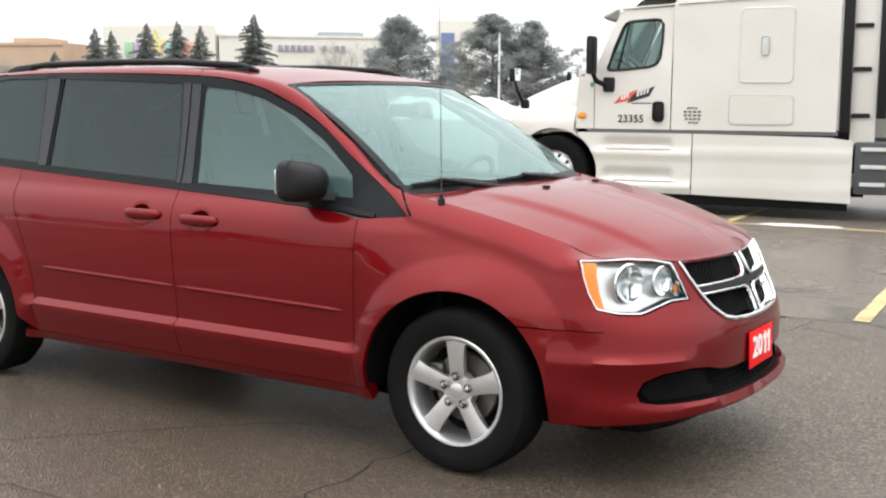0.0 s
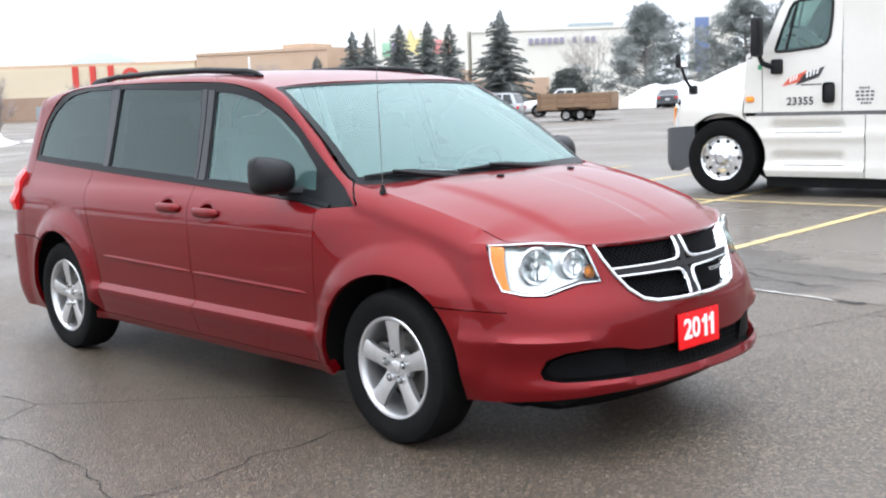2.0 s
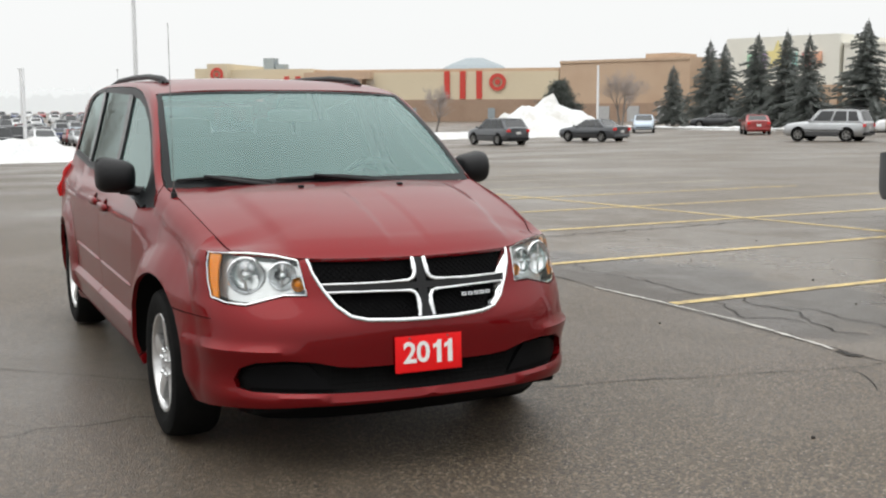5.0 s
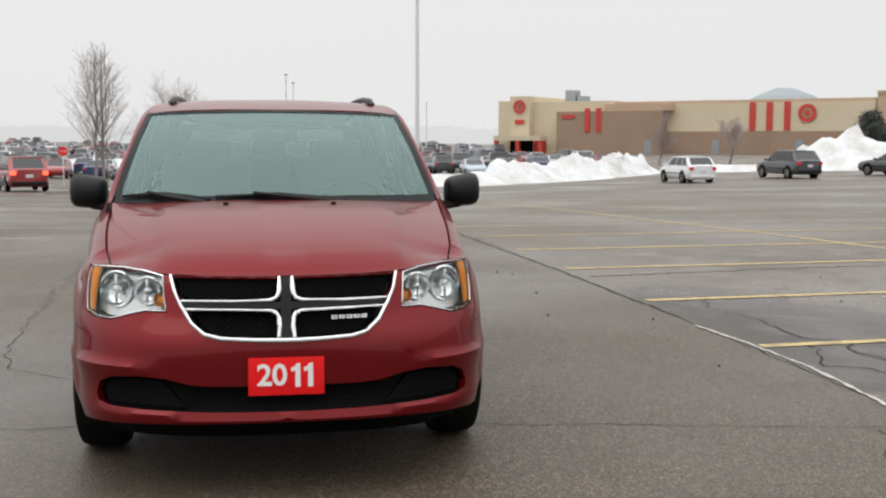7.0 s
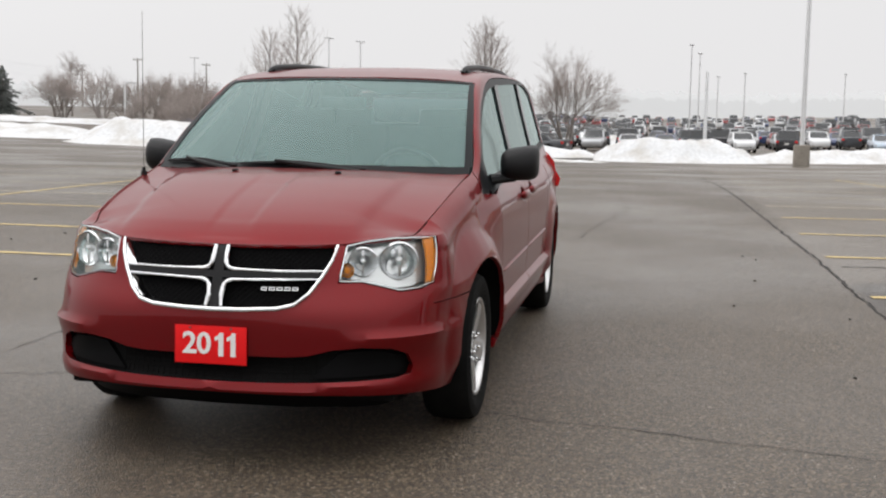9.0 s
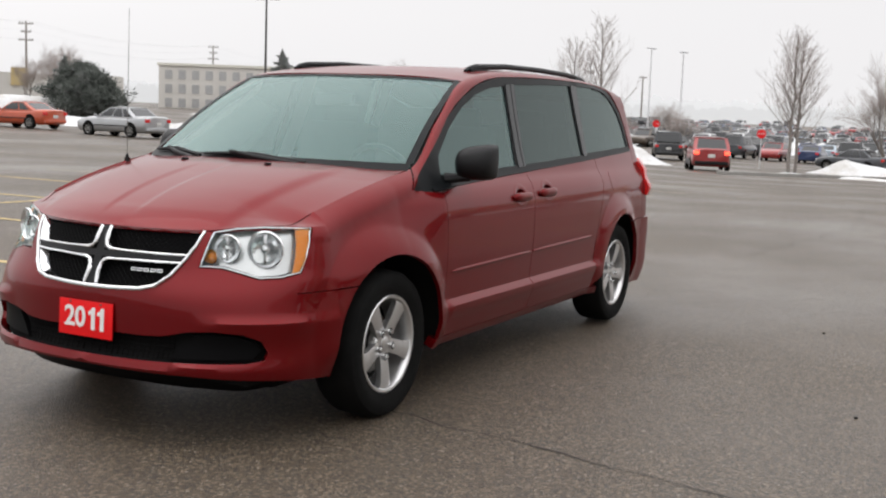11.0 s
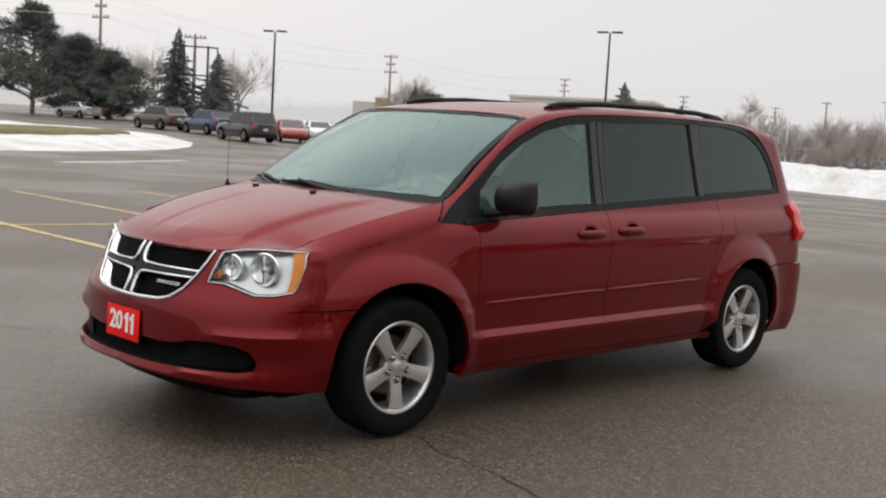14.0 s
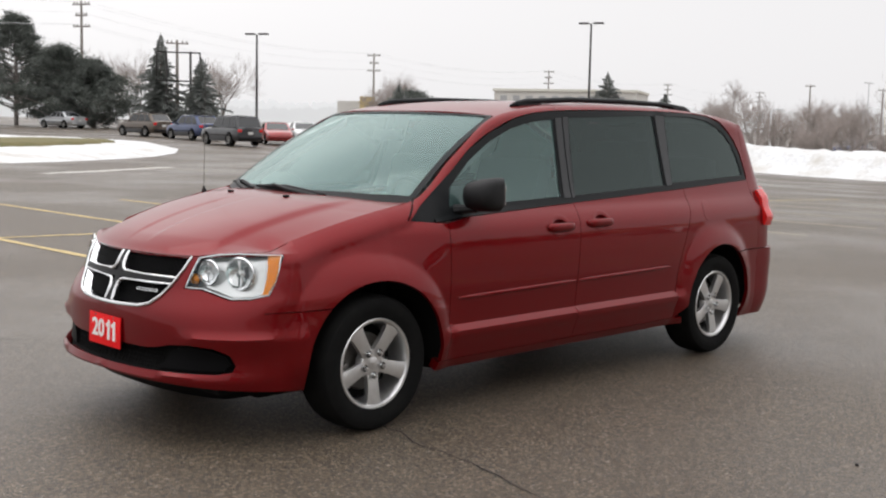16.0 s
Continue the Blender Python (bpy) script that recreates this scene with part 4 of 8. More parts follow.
# headlamps: bowl, two round reflectors, amber corner, clear lens
for sg in (1, -1):
    bm = bmesh.new()
    sheet(bm, [(sg * u, z) for u, z in front_poly(LAMP)], nose_in(0.055), 0.04, 0.0, (1, sg, 0))
    lamp = part("headlamp", bm, REFLECTOR, van)
    wall = bmesh.new()
    pl = front_poly(LAMP)
    for (u, z), (v, w) in zip(pl, pl[1:] + pl[:1]):
        q = [wall.verts.new(p) for p in (nose_in(0.004)(sg * u, z), nose_in(0.004)(sg * v, w), nose_in(0.056)(sg * v, w), nose_in(0.056)(sg * u, z))]
        wall.faces.new(q)
    part("lamp_housing", wall, TRIM, lamp)
    for y, z, r, kind in ((0.706, 0.822, 0.073, 0), (0.572, 0.822, 0.056, 0), (0.514, 0.789, 0.029, 1)):
        c = nose_in(0.050)(sg * u_of(y, z), z)
        d = Vector((0.93, sg * 0.36 if y > 0.6 else sg * 0.22, 0)).normalized()
        bm = bmesh.new()
        lathe(bm, [(0.004, 0.0), (r * 0.55, 0.006), (r * 0.9, 0.024), (r, 0.036), (r * 1.06, 0.030)], 28, "x")
        if not kind:
            lathe(bm, [(0.0, 0.042), (r * 0.22, 0.038), (r * 0.24, 0.015)], 14, "x")
            add_box(bm, 0.034, 0, 0, 0.006, r * 0.16, r * 1.7, 0.001)
        else:
            ring = set(bm.faces)
            lathe(bm, [(0.0, 0.030), (r * 0.45, 0.027), (r * 0.62, 0.016), (r * 0.62, 0.006)], 14, "x")
            for f in bm.faces:
                f.material_index = 0 if f in ring else 1
        bmesh.ops.transform(bm, matrix=Matrix.Translation(c) @ d.to_track_quat("X", "Z").to_matrix().to_4x4(), verts=bm.verts)
        part("reflector_bowl" if not kind else "turn_signal", bm, BOWL if not kind else [CHROME, AMBER], lamp)
    bm = bmesh.new()
    corner = [(0.782, 0.901), (0.828, 0.904), (0.839, 0.86), (0.843, 0.80), (0.839, 0.736), (0.817, 0.731), (0.812, 0.80), (0.800, 0.86)]
    sheet(bm, [(sg * u, z) for u, z in front_poly(corner)], nose_in(0.014), 0.03, 0.01, (1, sg, 0))
    part("amber_reflector", bm, AMBER, lamp)
    bm = bmesh.new()
    sheet(bm, [(sg * u, z) for u, z in front_poly(LAMP)], nose_in(0.002), 0.03, 0.0, (1, sg, 0))
    lens = part("lamp_lens", bm, CLEAR, lamp)
    bm = bmesh.new()
    tube(bm, [nose_in(0.006)(sg * u, z) for u, z in pl + pl[:1]], 0.0042, 6, cap=False)
    part("lamp_bezel", bm, CHROME, lamp, "bright bezel")
    lens.visible_shadow = False
    # tail lamp wrapping the rear corner
    bm = bmesh.new()
    sheet(bm, [(sg * 0.98, 0.86), (sg * 0.98, 1.11), (sg * 0.62, 1.13), (sg * 0.60, 0.84)], lambda u, z: tail(u, z) + Vector((-0.030, sg * (0.022 + 0.012 * math.cos((z - 0.92) * 44)), 0)), 0.03, 0.035, (-1, sg, 0))
    part("tail_lamp", bm, REDLENS, van)
# rear bumper and rear window
bm = bmesh.new()
sheet(bm, [(-1, 0.22), (1, 0.22), (1, 0.695), (-1, 0.695)], lambda u, z: tail(u, z) + Vector((-0.016, 0.012 * (1 if u > 0 else -1), 0)) * max(0.0, min(1.0, (1 - abs(u)) / 0.12)) * min(1.0, abs(u) * 6), 0.05, 0.03, (-1, 0, 0))
for sg in (1, -1):
    flank = [(REAR, 0.695), (-WHEEL_X - math.sqrt(ARCH ** 2 - 0.343 ** 2), 0.695)] + [p for p in arc(-WHEEL_X, WHEEL_Z, ARCH, 120, 195, 12) if p[1] < 0.69] + [(-1.93, 0.22), (REAR, 0.22)]
    sheet(bm, flank, on_side(sg), 0.03, 0.025, (0, sg, 0))
part("rear_bumper", bm, PAINT, van)
bm = bmesh.new()
sheet(bm, [(-0.62, 1.14), (0.62, 1.14), (0.58, 1.53), (-0.58, 1.53)], lambda u, z: tail(u, z) + Vector((-0.004, 0, 0)), 0.08, 0.0, (-1, 0, 0))
part("rear_window", bm, PRIVACY, van)
# floor pan
bm = box(-0.1, 0, 0.30, 4.3, 1.26, 0.20, 0.03)
add_box(bm, 0, 0, 0.31, 2.1, 1.62, 0.15, 0.03)
add_box(bm, 2.10, 0, 0.295, 0.44, 1.40, 0.05, 0.02)
part("floor_pan", bm, SHADE, van)

# washer jets, cowl, wipers, aerial
for v in (0.32, -0.32):
    bm = box(0, 0, 0.004, 0.030, 0.024, 0.014, 0.005)
    part("washer_jet", bm, BLACK, hood, m=Matrix.Translation(hood_at(0.195, v)))
bm = bmesh.new()
sheet(bm, [(0, -0.98), (1, -0.98), (1, 0.98), (0, 0.98)], lambda s, v: Vector((1.20 + 0.21 * (1 - v * v) + 0.06 * s, v * 0.77, 1.110 - 0.012 * s)), 0.07, 0.0, (0, 0, 1))
part("cowl", bm, BLACK, van)
for y0, y1, s1 in ((0.30, -0.30, 0.048), (-0.34, -0.74, 0.056)):
    bm = bmesh.new()
    tube(bm, [screen_at(-0.02, y0 / 0.78, 0.02), screen_at(0.005, (y0 * 0.6 + y1 * 0.4) / 0.78, 0.035), screen_at(s1, (y0 * 0.3 + y1 * 0.7) / 0.78, 0.030)], [0.014, 0.012, 0.008], 8)
    tube(bm, [screen_at(s1 - 0.035, (y0 + 0.02) / 0.78, 0.014), screen_at(s1, (y0 + y1) / 2 / 0.78, 0.020), screen_at(s1 - 0.010, y1 / 0.78, 0.016)], [0.008, 0.012, 0.007], 6)
    part("wiper", bm, BLACK, van)
bm = bmesh.new()
lathe(bm, [(0.0, 0.034), (0.007, 0.033), (0.009, 0.016), (0.014, 0.014), (0.015, 0.0), (0.016, -0.01)], 14, "z", (1.41, -0.80, 1.100))
aerial = part("aerial_base", bm, BLACK, van)
bm = bmesh.new()
tube(bm, [(1.41, -0.80, 1.14), (1.404, -0.801, 1.5), (1.396, -0.802, 1.885)], [0.0021, 0.0017, 0.0013], 6)
part("aerial_mast", bm, DARKMETAL, aerial)

# year sign on the bumper, red with white figures
sign = part("year_sign", box(0, 0, 0, 0.006, 0.298, 0.150, 0.002), SIGNRED, van, "red plate with white figures 2011", m=pose(2.494, -0.004, 0.501, 0, -2))
bm = words("20", 0.122, 0.003, 0.97, 0.0026)
bmesh.ops.transform(bm, matrix=Matrix(((0, 0, 1, 0.005), (1.0, 0, 0, -0.056), (0, 0.98, 0, 0.002), (0, 0, 0, 1))), verts=bm.verts)
part("year_figure", bm, WHITE, sign, smooth=0)
for y in (0.043, 0.093):
    bm = bmesh.new()
    stroke = [(0.012, -0.045), (0.012, 0.049), (-0.003, 0.049), (-0.009, 0.038), (-0.024, 0.031), (-0.024, 0.015), (-0.008, 0.021), (-0.008, -0.045)]
    front = [bm.verts.new((0.0065, y + u, v + 0.002)) for u, v in stroke]
    back_face = [bm.verts.new((0.0030, y + u, v + 0.002)) for u, v in stroke]
    bm.faces.new(front)
    for k in range(len(stroke)):
        bm.faces.new((front[k], back_face[k], back_face[k - 1], front[k - 1]))
    bmesh.ops.recalc_face_normals(bm, faces=bm.faces)
    part("year_figure", bm, WHITE, sign, smooth=0)
for y in (-0.085, 0.085):
    bm = bmesh.new()
    lathe(bm, [(0.0, 0.006), (0.004, 0.0055), (0.005, 0.003)], 10, "x", (0, y, 0.066))
    part("bolt", bm, DARKMETAL, sign)


def wheel_thing(name, parent, m):
    """Alloy wheel, hub facing +y."""
    tyre = bmesh.new()
    lathe(tyre, [(0.212, 0.072), (0.226, 0.096), (0.262, 0.110), (0.300, 0.112), (0.322, 0.103), (0.334, 0.082), (0.338, 0.04), (0.338, -0.04), (0.334, -0.082), (0.318, -0.105), (0.27, -0.11), (0.212, -0.09)], 48, "y")
    wheel = part(name, tyre, RUBBER, parent, m=m)
    rim = bmesh.new()
    lathe(rim, [(0.224, 0.084), (0.227, 0.094), (0.222, 0.099), (0.212, 0.097), (0.204, 0.086), (0.199, 0.06), (0.196, 0.03), (0.190, -0.06)], 48, "y")
    part("rim_barrel", rim, ALLOY, wheel)
    spokes = bmesh.new()
    for k in range(5):
        a = radians(90 + 72 * k)
        half = [(0.040, 0.034), (0.075, 0.0335), (0.12, 0.035), (0.165, 0.039), (0.192, 0.044), (0.204, 0.058)]
        outline = [(r, -w) for r, w in half] + [(0.213, 0.0)] + [(r, w) for r, w in half[::-1]]

        def put(r, s, a=a):
            face = 0.066 + 0.026 * math.sin(min(1, r / 0.2) * 1.2) - 0.006 * (s / 0.045) ** 2
            return Vector((r * math.cos(a) - s * math.sin(a), face, r * math.sin(a) + s * math.cos(a)))
        sheet(spokes, outline, put, 0.02, 0.032, (0, 1, 0))
    lathe(spokes, [(0.0, 0.074), (0.03, 0.075), (0.066, 0.071), (0.074, 0.06), (0.076, 0.03)], 30, "y")
    part("spokes", spokes, ALLOY, wheel)
    bm = bmesh.new()
    lathe(bm, [(0.0, 0.082), (0.022, 0.081), (0.030, 0.078), (0.031, 0.07)], 24, "y")
    part("centre_cap", bm, ALLOY, wheel)
    for k in range(5):
        a = radians(90 + 72 * k)
        bm = bmesh.new()
        lathe(bm, [(0.0, 0.097), (0.008, 0.096), (0.011, 0.088), (0.011, 0.06)], 6, "y", (0.060 * math.cos(a), 0, 0.060 * math.sin(a)))
        # flat dark ring paints the shaded pocket round the nut
        lathe(bm, [(0.012, 0.082), (0.018, 0.084)], 14, "y", (0.060 * math.cos(a), 0, 0.060 * math.sin(a)), 1)
        part("wheel_nut", bm, [CHROME, SHADE], wheel)
    bm = bmesh.new()
    lathe(bm, [(0.0, 0.005), (0.14, 0.005), (0.145, 0.0), (0.145, -0.02)], 30, "y")
    add_box(bm, 0.13, -0.005, 0.03, 0.07, 0.07, 0.12, 0.012)
    part("brake_disc", bm, DARKMETAL, wheel)
    bm = bmesh.new()
    lathe(bm, [(0.0, -0.03), (0.20, -0.03)], 30, "y")
    part("wheel_back", bm, SHADE, wheel)
    return wheel


for sg, wx, turn in ((1, WHEEL_X, 36), (1, -WHEEL_X, 44), (-1, WHEEL_X, 0), (-1, -WHEEL_X, 5)):
    wheel_thing("wheel", van, Matrix.Translation((wx, sg * 0.806, WHEEL_Z)) @ Matrix.Rotation(0 if sg > 0 else math.pi, 4, "Z") @ Matrix.Rotation(radians(turn), 4, "Y"))

# cabin: seats, dashboard, steering wheel, mirror, lining
def seat(x, y, w=0.52):
    s = part("seat", box(0, 0, 0.48, 0.52, w, 0.16, 0.06), FABRIC, van, m=pose(x, y, 0.18))
    bm = bmesh.new()
    add_box(bm, 0, 0, 0.34, 0.14, w, 0.66, 0.06)
    part("seat_back", bm, FABRIC, s, m=pose(-0.27, 0, 0.50, 0, -14))
    part("headrest", box(0, 0, 0, 0.10, 0.27, 0.18, 0.045), FABRIC, s, m=pose(-0.46, 0, 1.17, 0, -10))


for x, y in ((0.40, 0.40), (0.40, -0.40), (-0.55, 0.40), (-0.55, -0.40)):
    seat(x, y)
seat(-1.45, 0.0, 1.3)
bm = box(1.05, 0, 0.90, 0.42, 1.46, 0.30, 0.09)
add_box(bm, 1.22, 0, 1.03, 0.30, 1.40, 0.06, 0.025)
add_box(bm, 0.98, 0.40, 1.05, 0.22, 0.42, 0.12, 0.05)
part("dashboard", bm, DASH, van)
bm = bmesh.new()
pts = [(0.185 * math.cos(a), 0.185 * math.sin(a), 0) for a in np.linspace(0, 2 * math.pi, 29)]
tube(bm, pts, 0.016, 8, cap=False)
add_box(bm, 0, 0, -0.01, 0.11, 0.13, 0.035, 0.015)
add_box(bm, 0, 0.10, -0.005, 0.03, 0.14, 0.015, 0.004)
add_box(bm, 0, -0.10, -0.005, 0.03, 0.14, 0.015, 0.004)
part("steering_wheel", bm, DASH, van, m=pose(0.80, 0.40, 1.06, 0, -62))
part("rear_view_mirror", box(0.66, 0.0, 1.46, 0.03, 0.25, 0.065, 0.014), DASH, van)
bm = bmesh.new()
sheet(bm, [(-2.2, -0.9), (-2.2, 0.9), (0.42, 0.9), (0.42, -0.9)], lambda x, v: roof_at(x, v) - Vector((0, 0, 0.035)), 0.25, 0.0, (0, 0, -1))
part("headliner", bm, LINER, van)
for sg in (1, -1):
    bm = bmesh.new()
    sheet(bm, [(1.06, 0.60), (1.06, 1.02), (-1.95, 1.13), (-1.95, 0.84), (-1.04, 0.84), (-1.0, 0.60)], on_side(sg, -0.06), 0.2, 0.0, (0, -sg, 0))
    for a in ([(0.40, 1.55), (1.08, 1.16), (1.20, 1.09), (1.14, 1.09), (1.02, 1.15), (0.40, 1.50)], [(0.06, 1.10), (-0.02, 1.60), (-0.16, 1.60), (-0.08, 1.10)], [(-0.93, 1.13), (-0.98, 1.6), (-1.10, 1.6), (-1.05, 1.13)]):
        sheet(bm, a, on_side(sg, -0.045), 0.1, 0.0, (0, -sg, 0))
    part("door_lining", bm, LINER, van)
part("bulkhead", box(1.36, 0, 0.70, 0.04, 1.5, 0.6), SHADE, van)

# ---- other vehicles ----
DULLALLOY = material("dull_dirty_alloy", (0.30, 0.295, 0.285), 0.45, 0.6, grain=0.2, scale=40, stain=0.4, stain_scale=6, second=(0.10, 0.095, 0.09))
GLASSDARK = material("dark_car_glass", (0.012, 0.014, 0.016), 0.08, coat=0.0, spec=0.75, grain=0.2, scale=6)
CAR_PAINTS = {
    "silver": material("silver_paint", (0.42, 0.43, 0.44), 0.3, 0.6, 0.8, grain=0.06, scale=20, stain=0.2, stain_scale=1.5),
    "white": material("white_paint", (0.74, 0.75, 0.76), 0.35, 0.0, 0.8, grain=0.05, scale=20, stain=0.15, stain_scale=1.5),
    "black": material("black_paint", (0.018, 0.020, 0.024), 0.3, 0.2, 0.8, grain=0.1, scale=20, stain=0.3, stain_scale=1.5, second=(0.08, 0.078, 0.075)),
    "charcoal": material("charcoal_paint", (0.055, 0.060, 0.068), 0.3, 0.4, 0.8, grain=0.1, scale=20, stain=0.2, stain_scale=1.5, second=(0.10, 0.10, 0.10)),
    "red": material("red_paint", (0.30, 0.025, 0.025), 0.35, 0.2, 0.8, grain=0.08, scale=20, stain=0.2, stain_scale=1.5),
    "orange": material("orange_paint", (0.48, 0.075, 0.025), 0.35, 0.2, 0.8, grain=0.06, scale=20, stain=0.15, stain_scale=1.5),
    "blue": material("dark_blue_paint", (0.030, 0.050, 0.13), 0.3, 0.3, 0.8, grain=0.08, scale=20, stain=0.2, stain_scale=1.5),
    "brown": material("brown_paint", (0.10, 0.075, 0.055), 0.35, 0.4, 0.8, grain=0.08, scale=20, stain=0.2, stain_scale=1.5),
    "ice": material("pale_blue_paint", (0.42, 0.50, 0.58), 0.35, 0.3, 0.8, grain=0.06, scale=20, stain=0.2, stain_scale=1.5),
}
LAMPGLOW = material("lit_brake_lamp", (1.0, 0.06, 0.03), 0.3, emit=4.0)
GREYTRIM = material("grey_car_trim", (0.05, 0.05, 0.052), 0.6, grain=0.2, scale=30)
PLATE = material("plate_white", (0.6, 0.6, 0.58), 0.5, grain=0.1, scale=40)
# length, width, floor, belt, bonnet height, tail height, screen base, roof front, roof rear, rear glass base, roof height, wheel radius
KINDS = {
    "sedan": (4.65, 1.80, 0.22, 0.93, 0.90, 1.00, 0.95, 0.10, -0.95, -1.62, 1.44, 0.32),
    "coupe": (4.45, 1.76, 0.22, 0.92, 0.88, 0.98, 0.85, 0.05, -0.75, -1.62, 1.40, 0.33),
    "hatchback": (3.98, 1.72, 0.22, 0.95, 0.93, 1.00, 0.98, 0.25, -1.40, -1.88, 1.48, 0.31),
    "suv": (4.65, 1.86, 0.28, 1.08, 1.06, 1.10, 0.85, 0.25, -1.95, -2.24, 1.80, 0.37),
    "crossover": (4.55, 1.84, 0.26, 1.04, 1.02, 1.10, 0.98, 0.25, -1.60, -2.15, 1.66, 0.35),
    "pickup": (5.70, 1.95, 0.34, 1.12, 1.10, 1.12, 0.95, 0.35, -0.75, -1.00, 1.85, 0.38),
}


def vehicle(kind, paint, label, m, lit=False, rack=False, category="car", plain=False, tiny=False):
    L, W, floor_z, belt_z, hood_z, tail_z, cowl, rf, rr, rg, top, wr = KINDS[kind]
    car = thing("car" if kind != "pickup" else "pickup_truck", label, category, m=m)
    color = CAR_PAINTS[paint]
    hw = W / 2
    deck = curve((-L / 2, tail_z - 0.06), (-L / 2 + 0.15, tail_z), (rg, tail_z if tail_z > belt_z else belt_z), (rg + 0.2, belt_z), (cowl, belt_z), (cowl + 0.15, hood_z + 0.03), (L / 2 - 0.55, hood_z - 0.05), (L / 2 - 0.20, hood_z - 0.12), (L / 2 - 0.05, hood_z - 0.22), (L / 2, hood_z - 0.34))
    width = curve((-L / 2, 0.80), (-L / 2 + 0.12, 0.91), (-L / 2 + 0.5, 0.985), (0, 1.0), (L / 2 - 0.7, 0.98), (L / 2 - 0.25, 0.92), (L / 2 - 0.06, 0.82), (L / 2, 0.72))
    bm = bmesh.new()
    rings = []
    xs = sorted({*np.linspace(-L / 2, L / 2, 19).tolist(), rg, cowl, -L / 2 + 0.06, -L / 2 + 0.15, L / 2 - 0.06, L / 2 - 0.2, cowl + 0.15, rg + 0.2})
    for x in xs:
        w, d = hw * width(x), deck(x)
        lo = floor_z + (0.10 if abs(x) > L / 2 - 0.1 else 0)
        half = [(0.86 * w, lo), (0.97 * w, lo + 0.10), (w, (lo + d) / 2 - 0.05), (0.985 * w, d - 0.14), (0.93 * w, d - 0.035), (0.80 * w, d), (0.4 * w, d + 0.018)]
        ring = [(x, -y, z) for y, z in half] + [(x, y, z) for y, z in half[::-1]]
        rings.append([bm.verts.new(p) for p in ring])
    for a, b in zip(rings, rings[1:]):
        for i in range(len(a)):
            bm.faces.new((a[i], a[(i + 1) % len(a)], b[(i + 1) % len(b)], b[i]))
    bm.faces.new(rings[0])
    bm.faces.new(rings[-1][::-1])
    bmesh.ops.recalc_face_normals(bm, faces=bm.faces)
    body = part("body", bm, color, car, smooth=50)
    # cabin: painted shell with rounded corners, panes set on it
    gx, rx = (cowl, rg), (rf, rr)
    base_w, roof_w = 0.935 * hw, (0.76 if kind in ("sedan", "coupe") else 0.81) * hw

    def cab(s, u, v, out=0.0):
        """u along (0 front, 1 rear), s height share, v across."""
        xa, xb = gx[0] + (rx[0] - gx[0]) * s, gx[1] + (rx[1] - gx[1]) * s
        bow = 0.06 * (1 - v * v) * (1 if u < 0.02 else -0.6 if u > 0.98 else 0)
        return Vector((xa + (xb - xa) * u + bow, v * (base_w + (roof_w - base_w) * s ** 1.5 + out), belt_z - 0.02 + (top - 0.06 - belt_z + 0.02) * s))
    bm = bmesh.new()
    rows = []
    for s in (0, 0.33, 0.66, 1.0):
        rows.append([bm.verts.new(cab(s, u, v)) for u, v in ((0.03, -1), (0.5, -1), (0.97, -1), (1, -0.9), (1, 0), (1, 0.9), (0.97, 1), (0.5, 1), (0.03, 1), (0, 0.9), (0, 0), (0, -0.9))])
    for a, b in zip(rows, rows[1:]):
        for k in range(12):
            bm.faces.new((a[k], a[(k + 1) % 12], b[(k + 1) % 12], b[k]))
    bmesh.ops.recalc_face_normals(bm, faces=bm.faces)
    part("cabin", bm, color, car, smooth=45)

    def pane(name, at):
        bm = bmesh.new()
        grid = [[bm.verts.new(at(s, k)) for k in (0.0, 0.5, 1.0)] for s in (0.10, 0.37, 0.64, 0.90)]
        for a, b in zip(grid, grid[1:]):
            for k in range(2):
                bm.faces.new((a[k], a[k + 1], b[k + 1], b[k]))
        part(name, bm, GLASSDARK, car, smooth=60)
    pane("windscreen", lambda s, k: cab(s, 0, 1.7 * k - 0.85) + Vector((0.012, 0, 0.006)))
    pane("rear_window", lambda s, k: cab(s, 1, 1.6 * k - 0.8) + Vector((-0.012, 0, 0.006)))
    spans = {"pickup": ((0.09, 0.48), (0.53, 0.92)), "coupe": ((0.09, 0.55), (0.59, 0.88))}.get(kind, ((0.09, 0.41), (0.445, 0.71), (0.745, 0.94)) if not tiny else ((0.09, 0.93),))
    for sg in (1, -1):
        for u0, u1 in spans:
            pane("side_window", lambda s, k, u0=u0, u1=u1, sg=sg: cab(s, u0 + (u1 - u0) * k, sg, 0.010))
    bm = bmesh.new()
    rows = []
    for u in (-0.02, 0.06, 0.3, 0.7, 0.94, 1.02):
        c = 0.045 * (1 - (2 * u - 1) ** 4)
        rows.append([bm.verts.new(cab(1.0, u, v) + Vector((0, 0, (c + 0.02) * (1 - abs(v) ** 3 * 0.75)))) for v in (-1.02, -0.9, -0.5, 0, 0.5, 0.9, 1.02)])
    for a, b in zip(rows, rows[1:]):
        for i in range(6):
            bm.faces.new((a[i], a[i + 1], b[i + 1], b[i]))
    bmesh.ops.solidify(bm, geom=bm.faces[:], thickness=0.05)
    bmesh.ops.recalc_face_normals(bm, faces=bm.faces)
    part("roof", bm, color, car)
    if tiny:
        for sg in (1, -1):
            for fx in (L * 0.295, -L * 0.295):
                bm = bmesh.new()
                lathe(bm, [(0.0, 0.0), (wr * 0.6, 0.0), (wr, -0.03), (wr, -0.19)], 10, "y")
                part("wheel", bm, RUBBER, car, m=pose(fx, sg * (hw * 0.985 + 0.022), wr, 0, 0, 0 if sg > 0 else 180))
        return car
